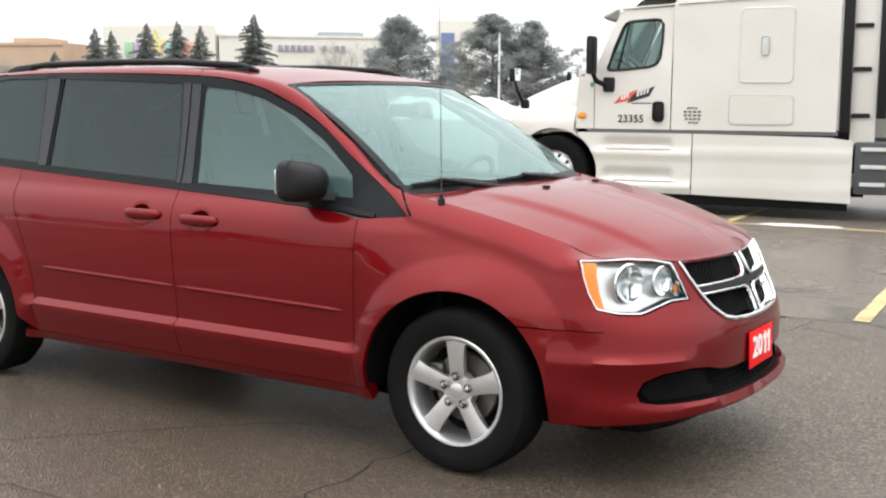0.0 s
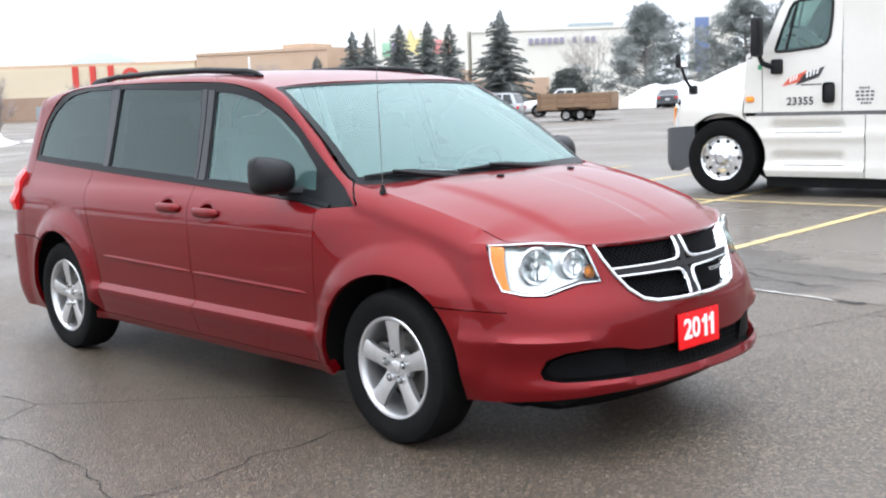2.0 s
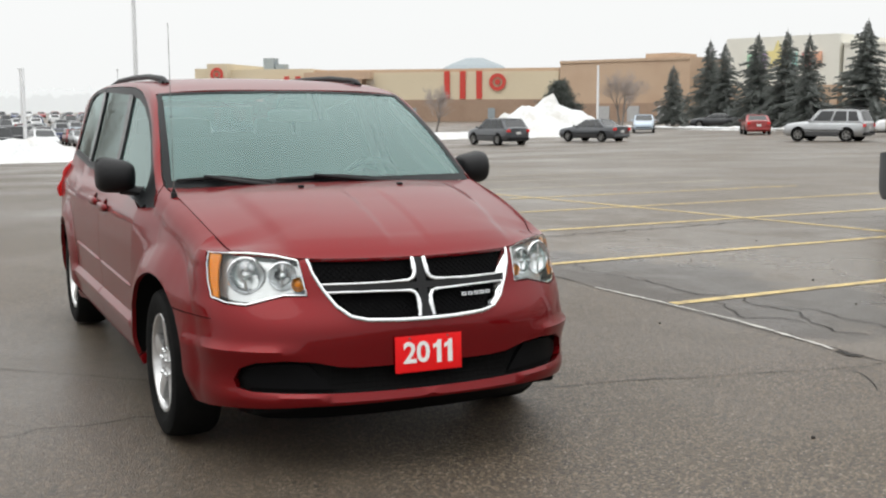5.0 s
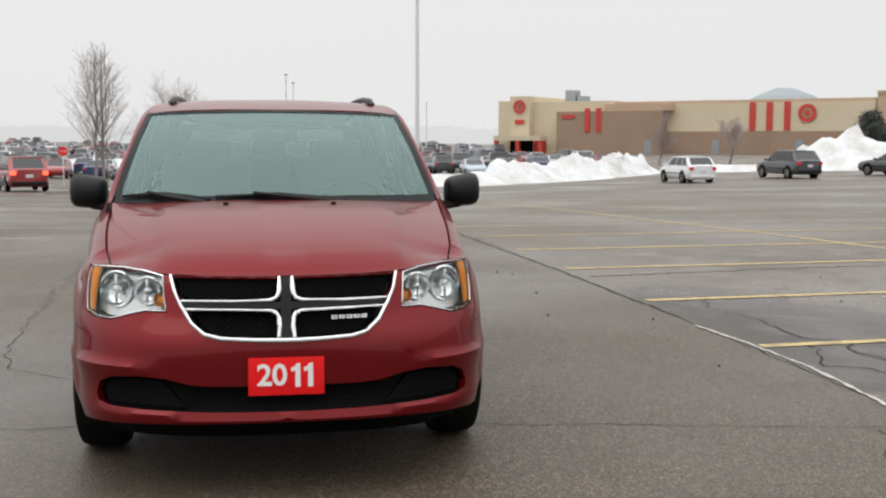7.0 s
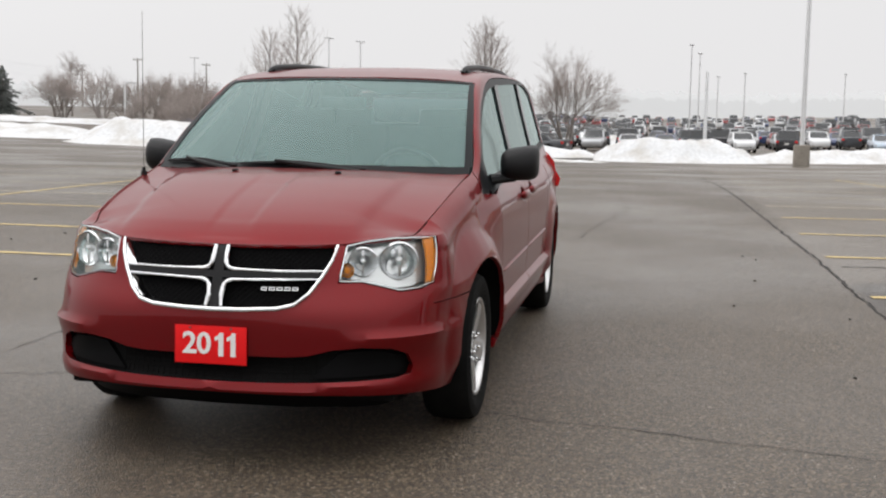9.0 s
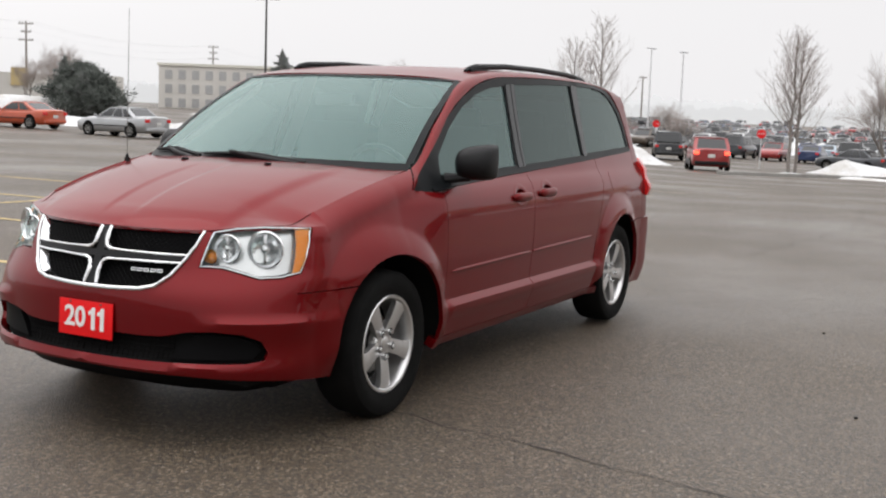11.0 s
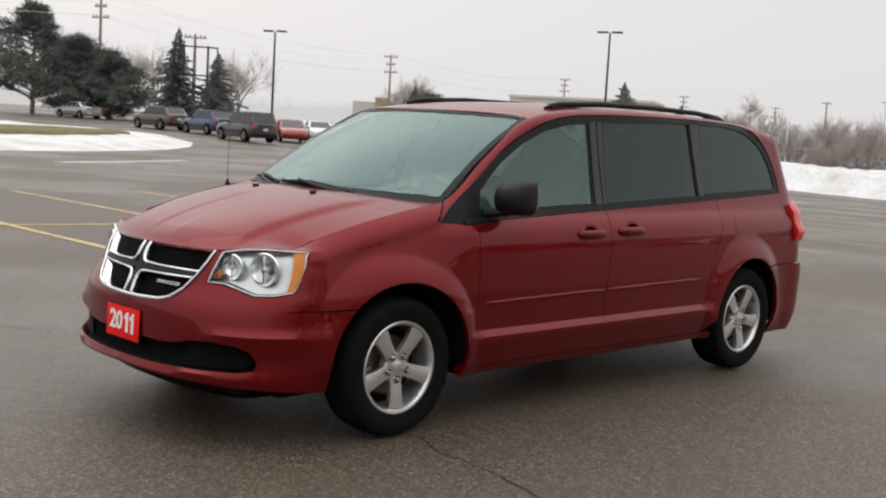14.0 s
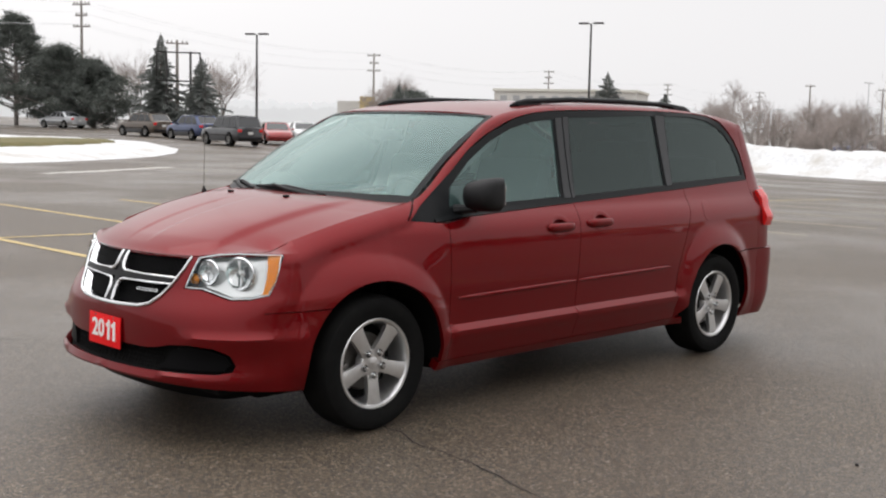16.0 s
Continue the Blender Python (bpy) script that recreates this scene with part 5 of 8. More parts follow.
    for sg in (1, -1):
        # lamps, mirror, side moulding
        part("headlamp", box(L / 2 - 0.16, sg * hw * 0.66, hood_z - 0.29, 0.16, 0.36, 0.13, 0.04), REFLECTOR, car, m=pose(0, 0, 0, 0, 0, 0))
        part("tail_lamp", box(-L / 2 + 0.05, sg * hw * 0.76, tail_z - 0.20, 0.14, 0.24, 0.17, 0.03), LAMPGLOW if lit else REDLENS, car)
        if not plain:
            part("door_mirror", box(cowl - 0.15, sg * (hw + 0.07), belt_z + 0.05, 0.10, 0.18, 0.12, 0.03), color, car)
            part("side_moulding", box(-0.05, sg * (hw * 0.995), (floor_z + belt_z) / 2 - 0.05, L * 0.5, 0.02, 0.05, 0.006), BLACK, car)
        for fx in (L * 0.295, -L * 0.295):
            if not plain:
                # no opening is cut: a dark disc on the body paints the arch's shade
                bm = bmesh.new()
                lathe(bm, [(0.0, 0.0), (wr + 0.055, 0.0), (wr + 0.05, -0.05)], 20, "y")
                part("wheel_arch", bm, SHADE, car, m=pose(fx, sg * (hw * 0.985 + 0.004), wr + 0.03, 0, 0, 0 if sg > 0 else 180))
            bm = bmesh.new()
            lathe(bm, [(wr * 0.62, 0.0), (wr * 0.70, 0.012), (wr * 0.93, 0.008), (wr, -0.03), (wr, -0.19), (wr * 0.6, -0.20)], 22, "y")
            wheel = part("wheel", bm, RUBBER, car, m=pose(fx, sg * (hw * 0.985 + 0.022), wr, 0, 0, 0 if sg > 0 else 180))
            bm = bmesh.new()
            lathe(bm, [(0.0, -0.004), (wr * 0.16, -0.006), (wr * 0.17, -0.02)], 14, "y")
            lathe(bm, [(wr * 0.54, -0.02), (wr * 0.58, 0.0), (wr * 0.64, 0.004), (wr * 0.66, -0.01)], 22, "y")
            for k in range(5):
                add_box(bm, wr * 0.36, -0.012, 0, wr * 0.46, 0.014, wr * 0.16, 0.003, Matrix.Rotation(radians(72 * k + 18), 4, "Y"))
            # dark disc stands in for the shade behind the spokes
            lathe(bm, [(0.0, -0.045), (wr * 0.62, -0.045)], 16, "y", mat=1)
            part("rim", bm, [DULLALLOY, SHADE], wheel)
    if plain:
        return car
    if kind in ("suv", "crossover"):
        for sg in (1, -1):
            part("side_cladding", box(0, sg * hw * 0.985, floor_z + 0.15, L * 0.59 - 2 * wr - 0.14, 0.05, 0.26, 0.015), GREYTRIM, car)
    part("front_bumper", box(L / 2 - 0.08, 0, floor_z + 0.20, 0.16, W * 0.74, 0.18, 0.06), BLACK, car)
    part("rear_bumper", box(-L / 2 + 0.05, 0, floor_z + 0.17, 0.16, W * 0.84, 0.18, 0.05), BLACK if kind in ("suv", "crossover") else color, car)
    part("plate", box(-L / 2 - 0.012, 0, tail_z - 0.34, 0.02, 0.32, 0.15, 0.004), PLATE, car)
    if rack:
        for sg in (1, -1):
            bm = bmesh.new()
            tube(bm, [(rf - 0.1, sg * roof_w * 0.9, top - 0.02), (rf - 0.25, sg * roof_w * 0.9, top + 0.05), (rr + 0.25, sg * roof_w * 0.9, top + 0.05), (rr + 0.1, sg * roof_w * 0.9, top - 0.02)], 0.02, 6)
            part("roof_rail", bm, TRIM, car)
    if kind == "pickup":
        bm = box(-L / 2 + 0.95, 0, tail_z + 0.02, 1.7, W * 0.78, 0.05, 0.0)
        part("bed", bm, SHADE, car)
    return car


def stand(x, y, az):
    """On the ground, nose towards the compass angle az (degrees from +x)."""
    return Matrix.Translation((x, y, ground_z(x, y))) @ Matrix.Rotation(radians(az), 4, "Z")


vehicle("suv", "silver", "silver sport utility car with dark lower trim and roof rails", stand(-41.9, 44.7, 205), rack=True)
vehicle("sedan", "red", "dark red sedan parked tail outwards by the snow", stand(-58.2, 53.4, 146))
vehicle("hatchback", "ice", "pale blue hatchback parked nose outwards by the snow", stand(-70.0, 52.0, 325))
vehicle("sedan", "charcoal", "charcoal grey sedan driving beside a snow heap", stand(-55.0, 37.6, 198))
vehicle("sedan", "black", "black sedan half hidden behind a low snow bank", stand(-80.0, 67.2, 225))
vehicle("pickup", "white", "white pickup truck standing behind the wooden trailer", stand(-44.6, 55.2, 215), category="pickup")
vehicle("hatchback", "white", "white five-door hatchback standing on open asphalt", stand(-52.5, 23.5, 184))
vehicle("crossover", "charcoal", "dark grey crossover with tinted windows", stand(-55.6, 31.0, 186))
vehicle("crossover", "red", "dark red crossover with its brake lamps lit", stand(-49.0, -10.9, 200), lit=True)
vehicle("coupe", "orange", "orange-red coupe parked near a snow heap", stand(-36.2, -43.4, 272))
vehicle("sedan", "silver", "silver sedan parked near an evergreen shrub", stand(-35.2, -35.6, 268))
vehicle("suv", "black", "black boxy sport utility car parked in a row", stand(-34.2, -52.4, 265))
vehicle("crossover", "brown", "brown crossover parked in a row of cars", stand(-36.8, -66.8, 275), rack=True)
vehicle("crossover", "blue", "dark blue sport utility car parked in a row", stand(-37.0, -60.9, 268), rack=True)
vehicle("sedan", "red", "red sedan parked nose towards the aisle", stand(-39.2, -54.6, 60))
vehicle("sedan", "white", "white sedan parked beside a red one", stand(-43.8, -57.6, 60))
vehicle("sedan", "silver", "pale gold sedan parked near dark pines", stand(-41.0, -87.5, 280))
vehicle("sedan", "charcoal", "dark grey sedan standing before the snowy slope", stand(-48.9, 73.5, 122))
vehicle("hatchback", "red", "dark red hatchback standing behind the grey sedan", stand(-50.2, 80.6, 110))
vehicle("suv", "black", "black open-top off-road car in the crowded lot", stand(-86.0, 11.3, 165))
vehicle("crossover", "white", "white crossover facing the snow bank", stand(-88.0, 7.6, 5))
vehicle("pickup", "black", "dark pickup parked tail outwards beyond the kerb", stand(-67.5, -18.4, 198), category="pickup")
vehicle("sedan", "charcoal", "dark grey sedan parked beside the kerb island", stand(-70.0, -7.0, 250))

# wooden utility trailer hitched behind the silver car
WOOD = material("weathered_plywood", (0.27, 0.17, 0.10), 0.8, grain=0.35, scale=14, stain=0.4, stain_scale=2.5, second=(0.15, 0.10, 0.065), bump=0.3, bump_scale=30, vary=0.3)
trailer = thing("utility_trailer", "brown wooden utility trailer with twin axles", "trailer", m=stand(-36.6, 46.9, 205))
for sg in (1, -1):
    for k in range(3):
        part("side_board", box(0, sg * 0.98, 0.78 + 0.31 * k, 4.3, 0.05, 0.30, 0.01), WOOD, trailer)
    for k in range(5):
        part("stake", box(-2.0 + k, sg * 1.03, 1.10, 0.08, 0.06, 1.0, 0.01), WOOD, trailer)
    for fx in (0.42, -0.42):
        bm = bmesh.new()
        lathe(bm, [(0.20, 0.0), (0.30, 0.01), (0.34, -0.03), (0.34, -0.19)], 20, "y")
        w = part("wheel", bm, RUBBER, trailer, m=pose(fx, sg * 1.10, 0.34, 0, 0, 0 if sg > 0 else 180))
        bm = bmesh.new()
        lathe(bm, [(0.0, -0.01), (0.16, -0.03), (0.21, 0.0)], 16, "y")
        part("rim", bm, DULLALLOY, w)
    part("mudguard", box(0, sg * 1.10, 0.74, 1.7, 0.26, 0.04, 0.01), SHADE, trailer)
part("front_board", box(2.15, 0, 1.08, 0.05, 1.9, 0.9, 0.01), WOOD, trailer)
part("tail_board", box(-2.15, 0, 1.08, 0.05, 1.9, 0.9, 0.01), WOOD, trailer)
part("bed", box(0, 0, 0.58, 4.3, 1.9, 0.10, 0.01), SHADE, trailer)
bm = bmesh.new()
tube(bm, [(2.1, 0.5, 0.5), (3.3, 0, 0.48)], 0.04, 6)
tube(bm, [(2.1, -0.5, 0.5), (3.3, 0, 0.48)], 0.04, 6)
part("drawbar", bm, SHADE, trailer)

# crowded far car park: rows of mixed cars
rnd = random.Random(4)
templates = []
for kind, paint, label in (("sedan", "silver", "silver sedan parked in a crowded lot"), ("sedan", "black", "black sedan parked in a crowded lot"), ("suv", "charcoal", "dark grey sport utility car in a crowded lot"),
                           ("crossover", "white", "white crossover parked in a crowded lot"), ("hatchback", "red", "red hatchback parked in a crowded lot"), ("sedan", "blue", "dark blue sedan parked in a crowded lot"),
                           ("suv", "silver", "silver sport utility car in a crowded lot"), ("pickup", "black", "black pickup parked in a crowded lot"), ("crossover", "charcoal", "charcoal crossover parked in a crowded lot"),
                           ("sedan", "ice", "pale blue sedan parked in a crowded lot"), ("crossover", "brown", "brown crossover parked in a crowded lot")):
    templates.append(vehicle(kind, paint, label, stand(-90, -60 - 3 * len(templates), 10), plain=True))
    templates[-1]["group"] = "cars in the far lot"
used = set()
for row, x in enumerate((-85.5, -97.5, -103.5, -117.0, -123.0, -138.0, -144.0, -161.0)):
    y = -46.0 if x < -95 else -26.0
    top = 30.0 if x > -125 else 26.0
    while y < top:
        y += 2.75
        if rnd.random() < 0.16 or (x == -85.5 and 5.5 < y < 14.0):
            continue
        k = rnd.randrange(len(templates))
        m = stand(x + rnd.uniform(-0.4, 0.4), y + rnd.uniform(-0.15, 0.15), (0 if rnd.random() < 0.5 else 180) + rnd.uniform(-3, 3))
        if k in used:
            copy_thing(templates[k], m)
        else:
            used.add(k)
            templates[k].matrix_basis = m
# farther rows, where the ground rises again
far_cars = []
for kind, paint, label in (("sedan", "silver", "silver sedan far off in the crowded lot"), ("suv", "charcoal", "dark sport utility car far off in the lot"), ("crossover", "white", "white crossover far off in the crowded lot"), ("sedan", "red", "dark red sedan far off in the crowded lot"), ("crossover", "black", "black crossover far off in the crowded lot"), ("sedan", "blue", "dark blue sedan far off in the lot")):
    far_cars.append(vehicle(kind, paint, label, stand(-170, -60 - 3 * len(far_cars), 0), tiny=True))
    far_cars[-1]["group"] = "cars at the far end of the lot"
placed = 0
for x in (-172.0, -188.0, -194.0, -212.0, -218.0, -238.0, -262.0):
    y = -62.0
    while y < 38.0:
        y += 2.8
        if rnd.random() < 0.38:
            continue
        m = stand(x + rnd.uniform(-0.5, 0.5), y, rnd.choice((0, 180)) + rnd.uniform(-3, 3))
        if placed < len(far_cars):
            far_cars[placed].matrix_basis = m
        else:
            copy_thing(far_cars[rnd.randrange(len(far_cars))], m)
        placed += 1

# ---- white sleeper-cab lorry; local x forward from the front axle, its left side +y ----
TRUCKWHITE = material("white_truck_paint", (0.62, 0.60, 0.555), 0.36, 0.0, 0.6, grain=0.04, scale=25, stain=0.35, stain_scale=1.1, second=(0.52, 0.48, 0.41))
GREYPLASTIC = material("grey_bumper_plastic", (0.055, 0.058, 0.062), 0.55, grain=0.2, scale=30)
INK = material("black_lettering", (0.02, 0.02, 0.022), 0.5, grain=0.1, scale=40)
LOGO_RED = material("orange_red_decal", (0.62, 0.10, 0.05), 0.5, grain=0.1, scale=40)
TRUCKGLASS = glass("truck_window_glass", (0.62, 0.78, 0.76), 0.02, 1.6, 0.08)
truck = thing("sleeper_truck", "white sleeper-cab road tractor, slightly dirty along its skirts", "truck", m=Matrix.Translation((-3.66, 10.80, ground_z(-3.66, 10.8))) @ Matrix.Rotation(radians(188), 4, "Z"))
HALF = 1.22


def panel(poly, y, sg, mat, name, rim=0.03, step=0.25, label="", bulge=None, parent=None):
    bm = bmesh.new()
    sheet(bm, poly, (lambda x, z: Vector((x, sg * (y + (bulge(x, z) if bulge else 0)), z))), step, rim, (0, sg, 0))
    return part(name, bm, mat, parent or truck, label)


# bonnet: lofted from the grille back to the screen
bm = bmesh.new()
rings = []
for x, w, top, low in ((0.80, 0.66, 1.16, 0.90), (0.79, 0.80, 1.36, 0.88), (0.72, 0.90, 1.50, 0.90), (0.60, 0.97, 1.59, 0.95), (0.42, 1.02, 1.66, 1.0), (0.2, 1.06, 1.75, 1.05), (-0.05, 1.09, 1.835, 1.08), (-0.315, 1.11, 1.91, 1.08)):
    half = [(w, low)] + [(w * (1 - 0.30 * math.sin(a) ** 3) * (1 if a < 1.0 else 1 - 0.9 * (a - 1.0)), low + (top - low) * math.sin(a) ** 0.9) for a in (0.25, 0.5, 0.75, 1.0, 1.2, 1.4)] + [(w * 0.25, top + 0.015)]
    rings.append([bm.verts.new((x, -a, b)) for a, b in half] + [bm.verts.new((x, a, b)) for a, b in half[::-1]])
for a, b in zip(rings, rings[1:]):
    for i in range(len(a) - 1):
        bm.faces.new((a[i], a[i + 1], b[i + 1], b[i]))
bm.faces.new(rings[0])
bmesh.ops.recalc_face_normals(bm, faces=bm.faces)
part("bonnet", bm, TRUCKWHITE, truck, smooth=60)
SEAM = material("door_seam_rubber", (0.12, 0.12, 0.12), 0.8, grain=0.2, scale=30)
for sg in (1, -1):
    # wing with its arch, rolling over into the bonnet
    poly = [(0.76, 0.92)] + [p for p in arc(0, 0.53, 0.60, 40, 128, 20)] + [(-0.30, 1.10), (-0.315, 1.46), (0.1, 1.44), (0.45, 1.36), (0.70, 1.20)]
    panel(poly, HALF - 0.02, sg, TRUCKWHITE, "front_wing", 0.03, 0.07, bulge=lambda x, z: -0.30 * max(0, x - 0.35) ** 1.5 - 1.6 * max(0.0, z - 1.16) ** 2)
    # bumper half with rounded corner, lamp and amber strip
    bm = bmesh.new()
    sheet(bm, [(0.0, 0.32), (0.0, 0.92), (0.6, 0.92), (1.0, 0.96), (1.0, 0.40), (0.9, 0.33)], (lambda u, z, sg=sg: Vector((0.40 + 0.56 * max(0.0, math.cos(u * math.pi / 2)) ** 0.38 - 0.5 * max(0, 0.44 - z), sg * (0.02 + 1.18 * math.sin(u * math.pi / 2) ** 0.38), z))), 0.08, 0.06, (1, sg, 0))
    part("front_bumper", bm, GREYPLASTIC, truck, "grey plastic bumper half")
    bm = bmesh.new()
    sheet(bm, [(0.66, 0.97), (0.80, 0.94), (0.79, 1.10), (0.74, 1.27), (0.66, 1.22)], (lambda x, z, sg=sg: Vector((x + 0.01, sg * (1.17 - 1.6 * max(0, x - 0.68)), z))), 0.05, 0.03, (1, sg, 0))
    lamp = part("headlamp", bm, REFLECTOR, truck)
    bm = bmesh.new()
    sheet(bm, [(0.735, 0.96), (0.785, 0.95), (0.72, 1.23), (0.69, 1.21)], (lambda x, z, sg=sg: Vector((x + 0.022, sg * (1.19 - 1.6 * max(0, x - 0.68)), z))), 0.05, 0.02, (1, sg, 0))
    part("amber_marker", bm, AMBER, lamp)
    # cowl between bonnet and door, with its dark vent
    slope = lambda x, z: -0.10 * max(0.0, z - 1.95)
    panel([(-0.327, 1.13), (-0.345, 1.62), (-0.36, 1.91), (-0.50, 1.955), (-0.578, 1.945), (-0.59, 1.13)], HALF - 0.012, sg, TRUCKWHITE, "cowl_side", 0.03, 0.10, bulge=lambda x, z: -0.25 * max(0.0, z - 1.62) ** 2)
    panel([(-0.375, 1.64), (-0.385, 1.86), (-0.44, 1.88), (-0.44, 1.66)], HALF - 0.025, sg, GREYPLASTIC, "cowl_vent", 0.02, 0.08)
    # door round the open window
    win = [(-0.775, 1.945), (-0.80, 1.925), (-1.0, 1.93), (-1.36, 1.965), (-1.45, 2.005), (-1.495, 2.09), (-1.515, 2.30), (-1.515, 2.53), (-1.48, 2.58), (-1.40, 2.595), (-1.08, 2.575), (-1.01, 2.55), (-0.965, 2.49), (-0.86, 2.22)]
    door = panel([(-0.604, 1.13), (-0.596, 1.945), (-0.775, 1.945), (-0.80, 1.925), (-1.0, 1.93), (-1.36, 1.965), (-1.45, 2.005), (-1.495, 2.09), (-1.515, 2.30), (-1.655, 2.30), (-1.655, 1.13)], HALF, sg, TRUCKWHITE, "door_skin", 0.03, 0.10, bulge=slope)
    panel([(-0.596, 1.945), (-0.69, 2.17), (-0.80, 2.45), (-0.93, 2.70), (-1.0, 2.74), (-1.655, 2.76), (-1.655, 2.30), (-1.515, 2.30), (-1.515, 2.53), (-1.48, 2.58), (-1.40, 2.595), (-1.08, 2.575), (-1.01, 2.55), (-0.965, 2.49), (-0.86, 2.22), (-0.775, 1.945)], HALF, sg, TRUCKWHITE, "window_frame", 0.02, 0.07, bulge=slope, parent=door)
    panel(gap(win, -0.01), HALF - 0.012, sg, TRUCKGLASS, "door_window", 0.0, 0.2, bulge=slope, parent=door).visible_shadow = False
    bm = bmesh.new()
    tube(bm, [Vector((x, sg * (HALF + 0.002 + slope(x, z)), z)) for x, z in win + win[:1]], 0.020, 6, cap=False)
    tube(bm, [Vector((-0.915, sg * HALF, 1.935)), Vector((-1.055, sg * (HALF - 0.055), 2.57))], 0.016, 6)
    part("window_seal", bm, BLACK, door)
    # sleeper side with its raised locker frames and drip bead
    lean = lambda x, z: -0.06 * max(0.0, z - 2.7)
    panel([(-1.672, 1.13), (-1.672, 2.76), (-1.80, 3.20), (-2.2, 3.70), (-3.78, 3.9), (-3.78, 1.13)], HALF + 0.006, sg, TRUCKWHITE, "sleeper_side", 0.05, 0.2, bulge=lean)
    bm = bmesh.new()
    tube(bm, [(-0.93, sg * (HALF - 0.06), 2.745), (-1.65, sg * (HALF - 0.06), 2.785), (-1.75, sg * (HALF + 0.012), 2.79), (-3.78, sg * (HALF + 0.004), 2.86)], 0.014, 6)
    part("drip_bead", bm, TRUCKWHITE, truck)
    for x0, x1, z0, z1, nm in ((-2.55, -3.22, 1.76, 2.70, "hatch"), (-2.43, -3.25, 1.21, 1.60, "luggage_door")):
        r = 0.07
        poly = arc(x0 - r, z0 + r, r, 0, -90, 4) + arc(x1 + r, z0 + r, r, 270, 180, 4) + arc(x1 + r, z1 - r, r, 180, 90, 4) + arc(x0 - r, z1 - r, r, 90, 0, 4)
        hatch = panel(gap(poly, 0.01), HALF + 0.020, sg, TRUCKWHITE, nm, 0.02, 0.12)
        bm = bmesh.new()
        tube(bm, [Vector((x, sg * (HALF + 0.006), z)) for x, z in poly + poly[:1]], 0.017 if nm == "hatch" else 0.010, 6, cap=False)
        part("frame_bead", bm, TRUCKWHITE if nm == "hatch" else LINER, hatch)
        if nm == "hatch":
            part("sleeper_lamp", box(-2.87, sg * (HALF + 0.030), 2.22, 0.10, 0.03, 0.24, 0.03), LINER, hatch)
    # dark joint over the skirts, step panel with its pockets, side skirt
    part("belt_joint", box(-2.15, sg * (HALF - 0.03), 1.105, 3.3, 0.05, 0.045, 0.0), SEAM, truck)

    def pockets(x, z):
        side_in = max(0.0, min(1.0, (-0.70 - x) / 0.08, (x + 1.72) / 0.08))
        y = 0.0
        for z0, z1 in ((0.87, 1.03), (0.44, 0.62)):
            y -= 0.055 * side_in * max(0.0, min(1.0, (z - z0) / 0.012, (z1 - z) / 0.10))
        return y + 0.035 * math.exp(-((z - 0.36) / 0.06) ** 2) + 0.03 * math.exp(-((z - 0.80) / 0.06) ** 2) * (1 if x < -0.6 else 0.4)
    panel([(-0.355, 1.08)] + [(-0.645 * math.cos(radians(a)), 0.53 + 0.60 * math.sin(radians(a))) for a in (55, 45, 34, 22, 10, -2, -14)] + [(-0.655, 0.275), (-1.955, 0.27), (-1.955, 1.08)], HALF, sg, TRUCKWHITE, "step_panel", 0.05, 0.045, bulge=pockets)
    panel([(-1.970, 0.27), (-1.970, 1.08), (-3.70, 1.06), (-3.99, 1.02), (-3.985, 0.23)], HALF + 0.006, sg, TRUCKWHITE, "side_skirt", 0.05, 0.08, bulge=lambda x, z: 0.022 * math.exp(-((z - 0.84) / 0.03) ** 2) + 0.022 * math.exp(-((z - 0.38) / 0.035) ** 2))
    for z, x0, x1 in ((0.862, -0.76, -1.68), (0.43, -0.88, -1.74)):
        for k in range(3):
            part("step_tread", box((x0 + x1) / 2, sg * (HALF + 0.004 - 0.02 * k), z + 0.004, x0 - x1, 0.012, 0.014, 0.003), ALLOY, truck)
    part("skirt_flap", box(-2.3, sg * (HALF - 0.04), 0.20, 3.3, 0.03, 0.14, 0.0), RUBBER, truck)
    # door handle, marker and mirrors
    part("door_handle", box(-1.495, sg * (HALF + 0.012), 1.37, 0.15, 0.03, 0.27, 0.05), BLACK, door)
    part("side_marker", box(-0.42, sg * (HALF - 0.005), 1.31, 0.12, 0.04, 0.075, 0.03), AMBER, truck)
    bm = bmesh.new()
    add_box(bm, -0.62, sg * 1.46, 2.12, 0.11, 0.24, 0.52, 0.05)
    mir = part("door_mirror", bm, BLACK, truck)
    bm = bmesh.new()
    tube(bm, [(-0.62, sg * 1.45, 1.92), (-0.66, sg * 1.38, 1.78), (-0.76, sg * 1.24, 1.72)], 0.038, 8)
    add_box(bm, -0.80, sg * 1.235, 1.73, 0.16, 0.07, 0.20, 0.03)
    part("mirror_arm", bm, BLACK, mir)
    bm = bmesh.new()
    add_box(bm, 0.58, sg * 1.24, 1.87, 0.09, 0.23, 0.20, 0.04)
    hm = part("bonnet_mirror", bm, BLACK, truck)
    bm = bmesh.new()
    tube(bm, [(0.58, sg * 1.24, 1.80), (0.54, sg * 1.20, 1.62), (0.49, sg * 1.10, 1.47)], [0.016, 0.022, 0.026], 8)
    add_box(bm, 0.48, sg * 1.07, 1.46, 0.13, 0.06, 0.13, 0.03)
    part("mirror_arm", bm, BLACK, hm)
    bm = bmesh.new()
    add_box(bm, 0.532, sg * 1.24, 1.87, 0.012, 0.195, 0.165, 0.004)
    part("mirror_glass", bm, CHROME, hm)
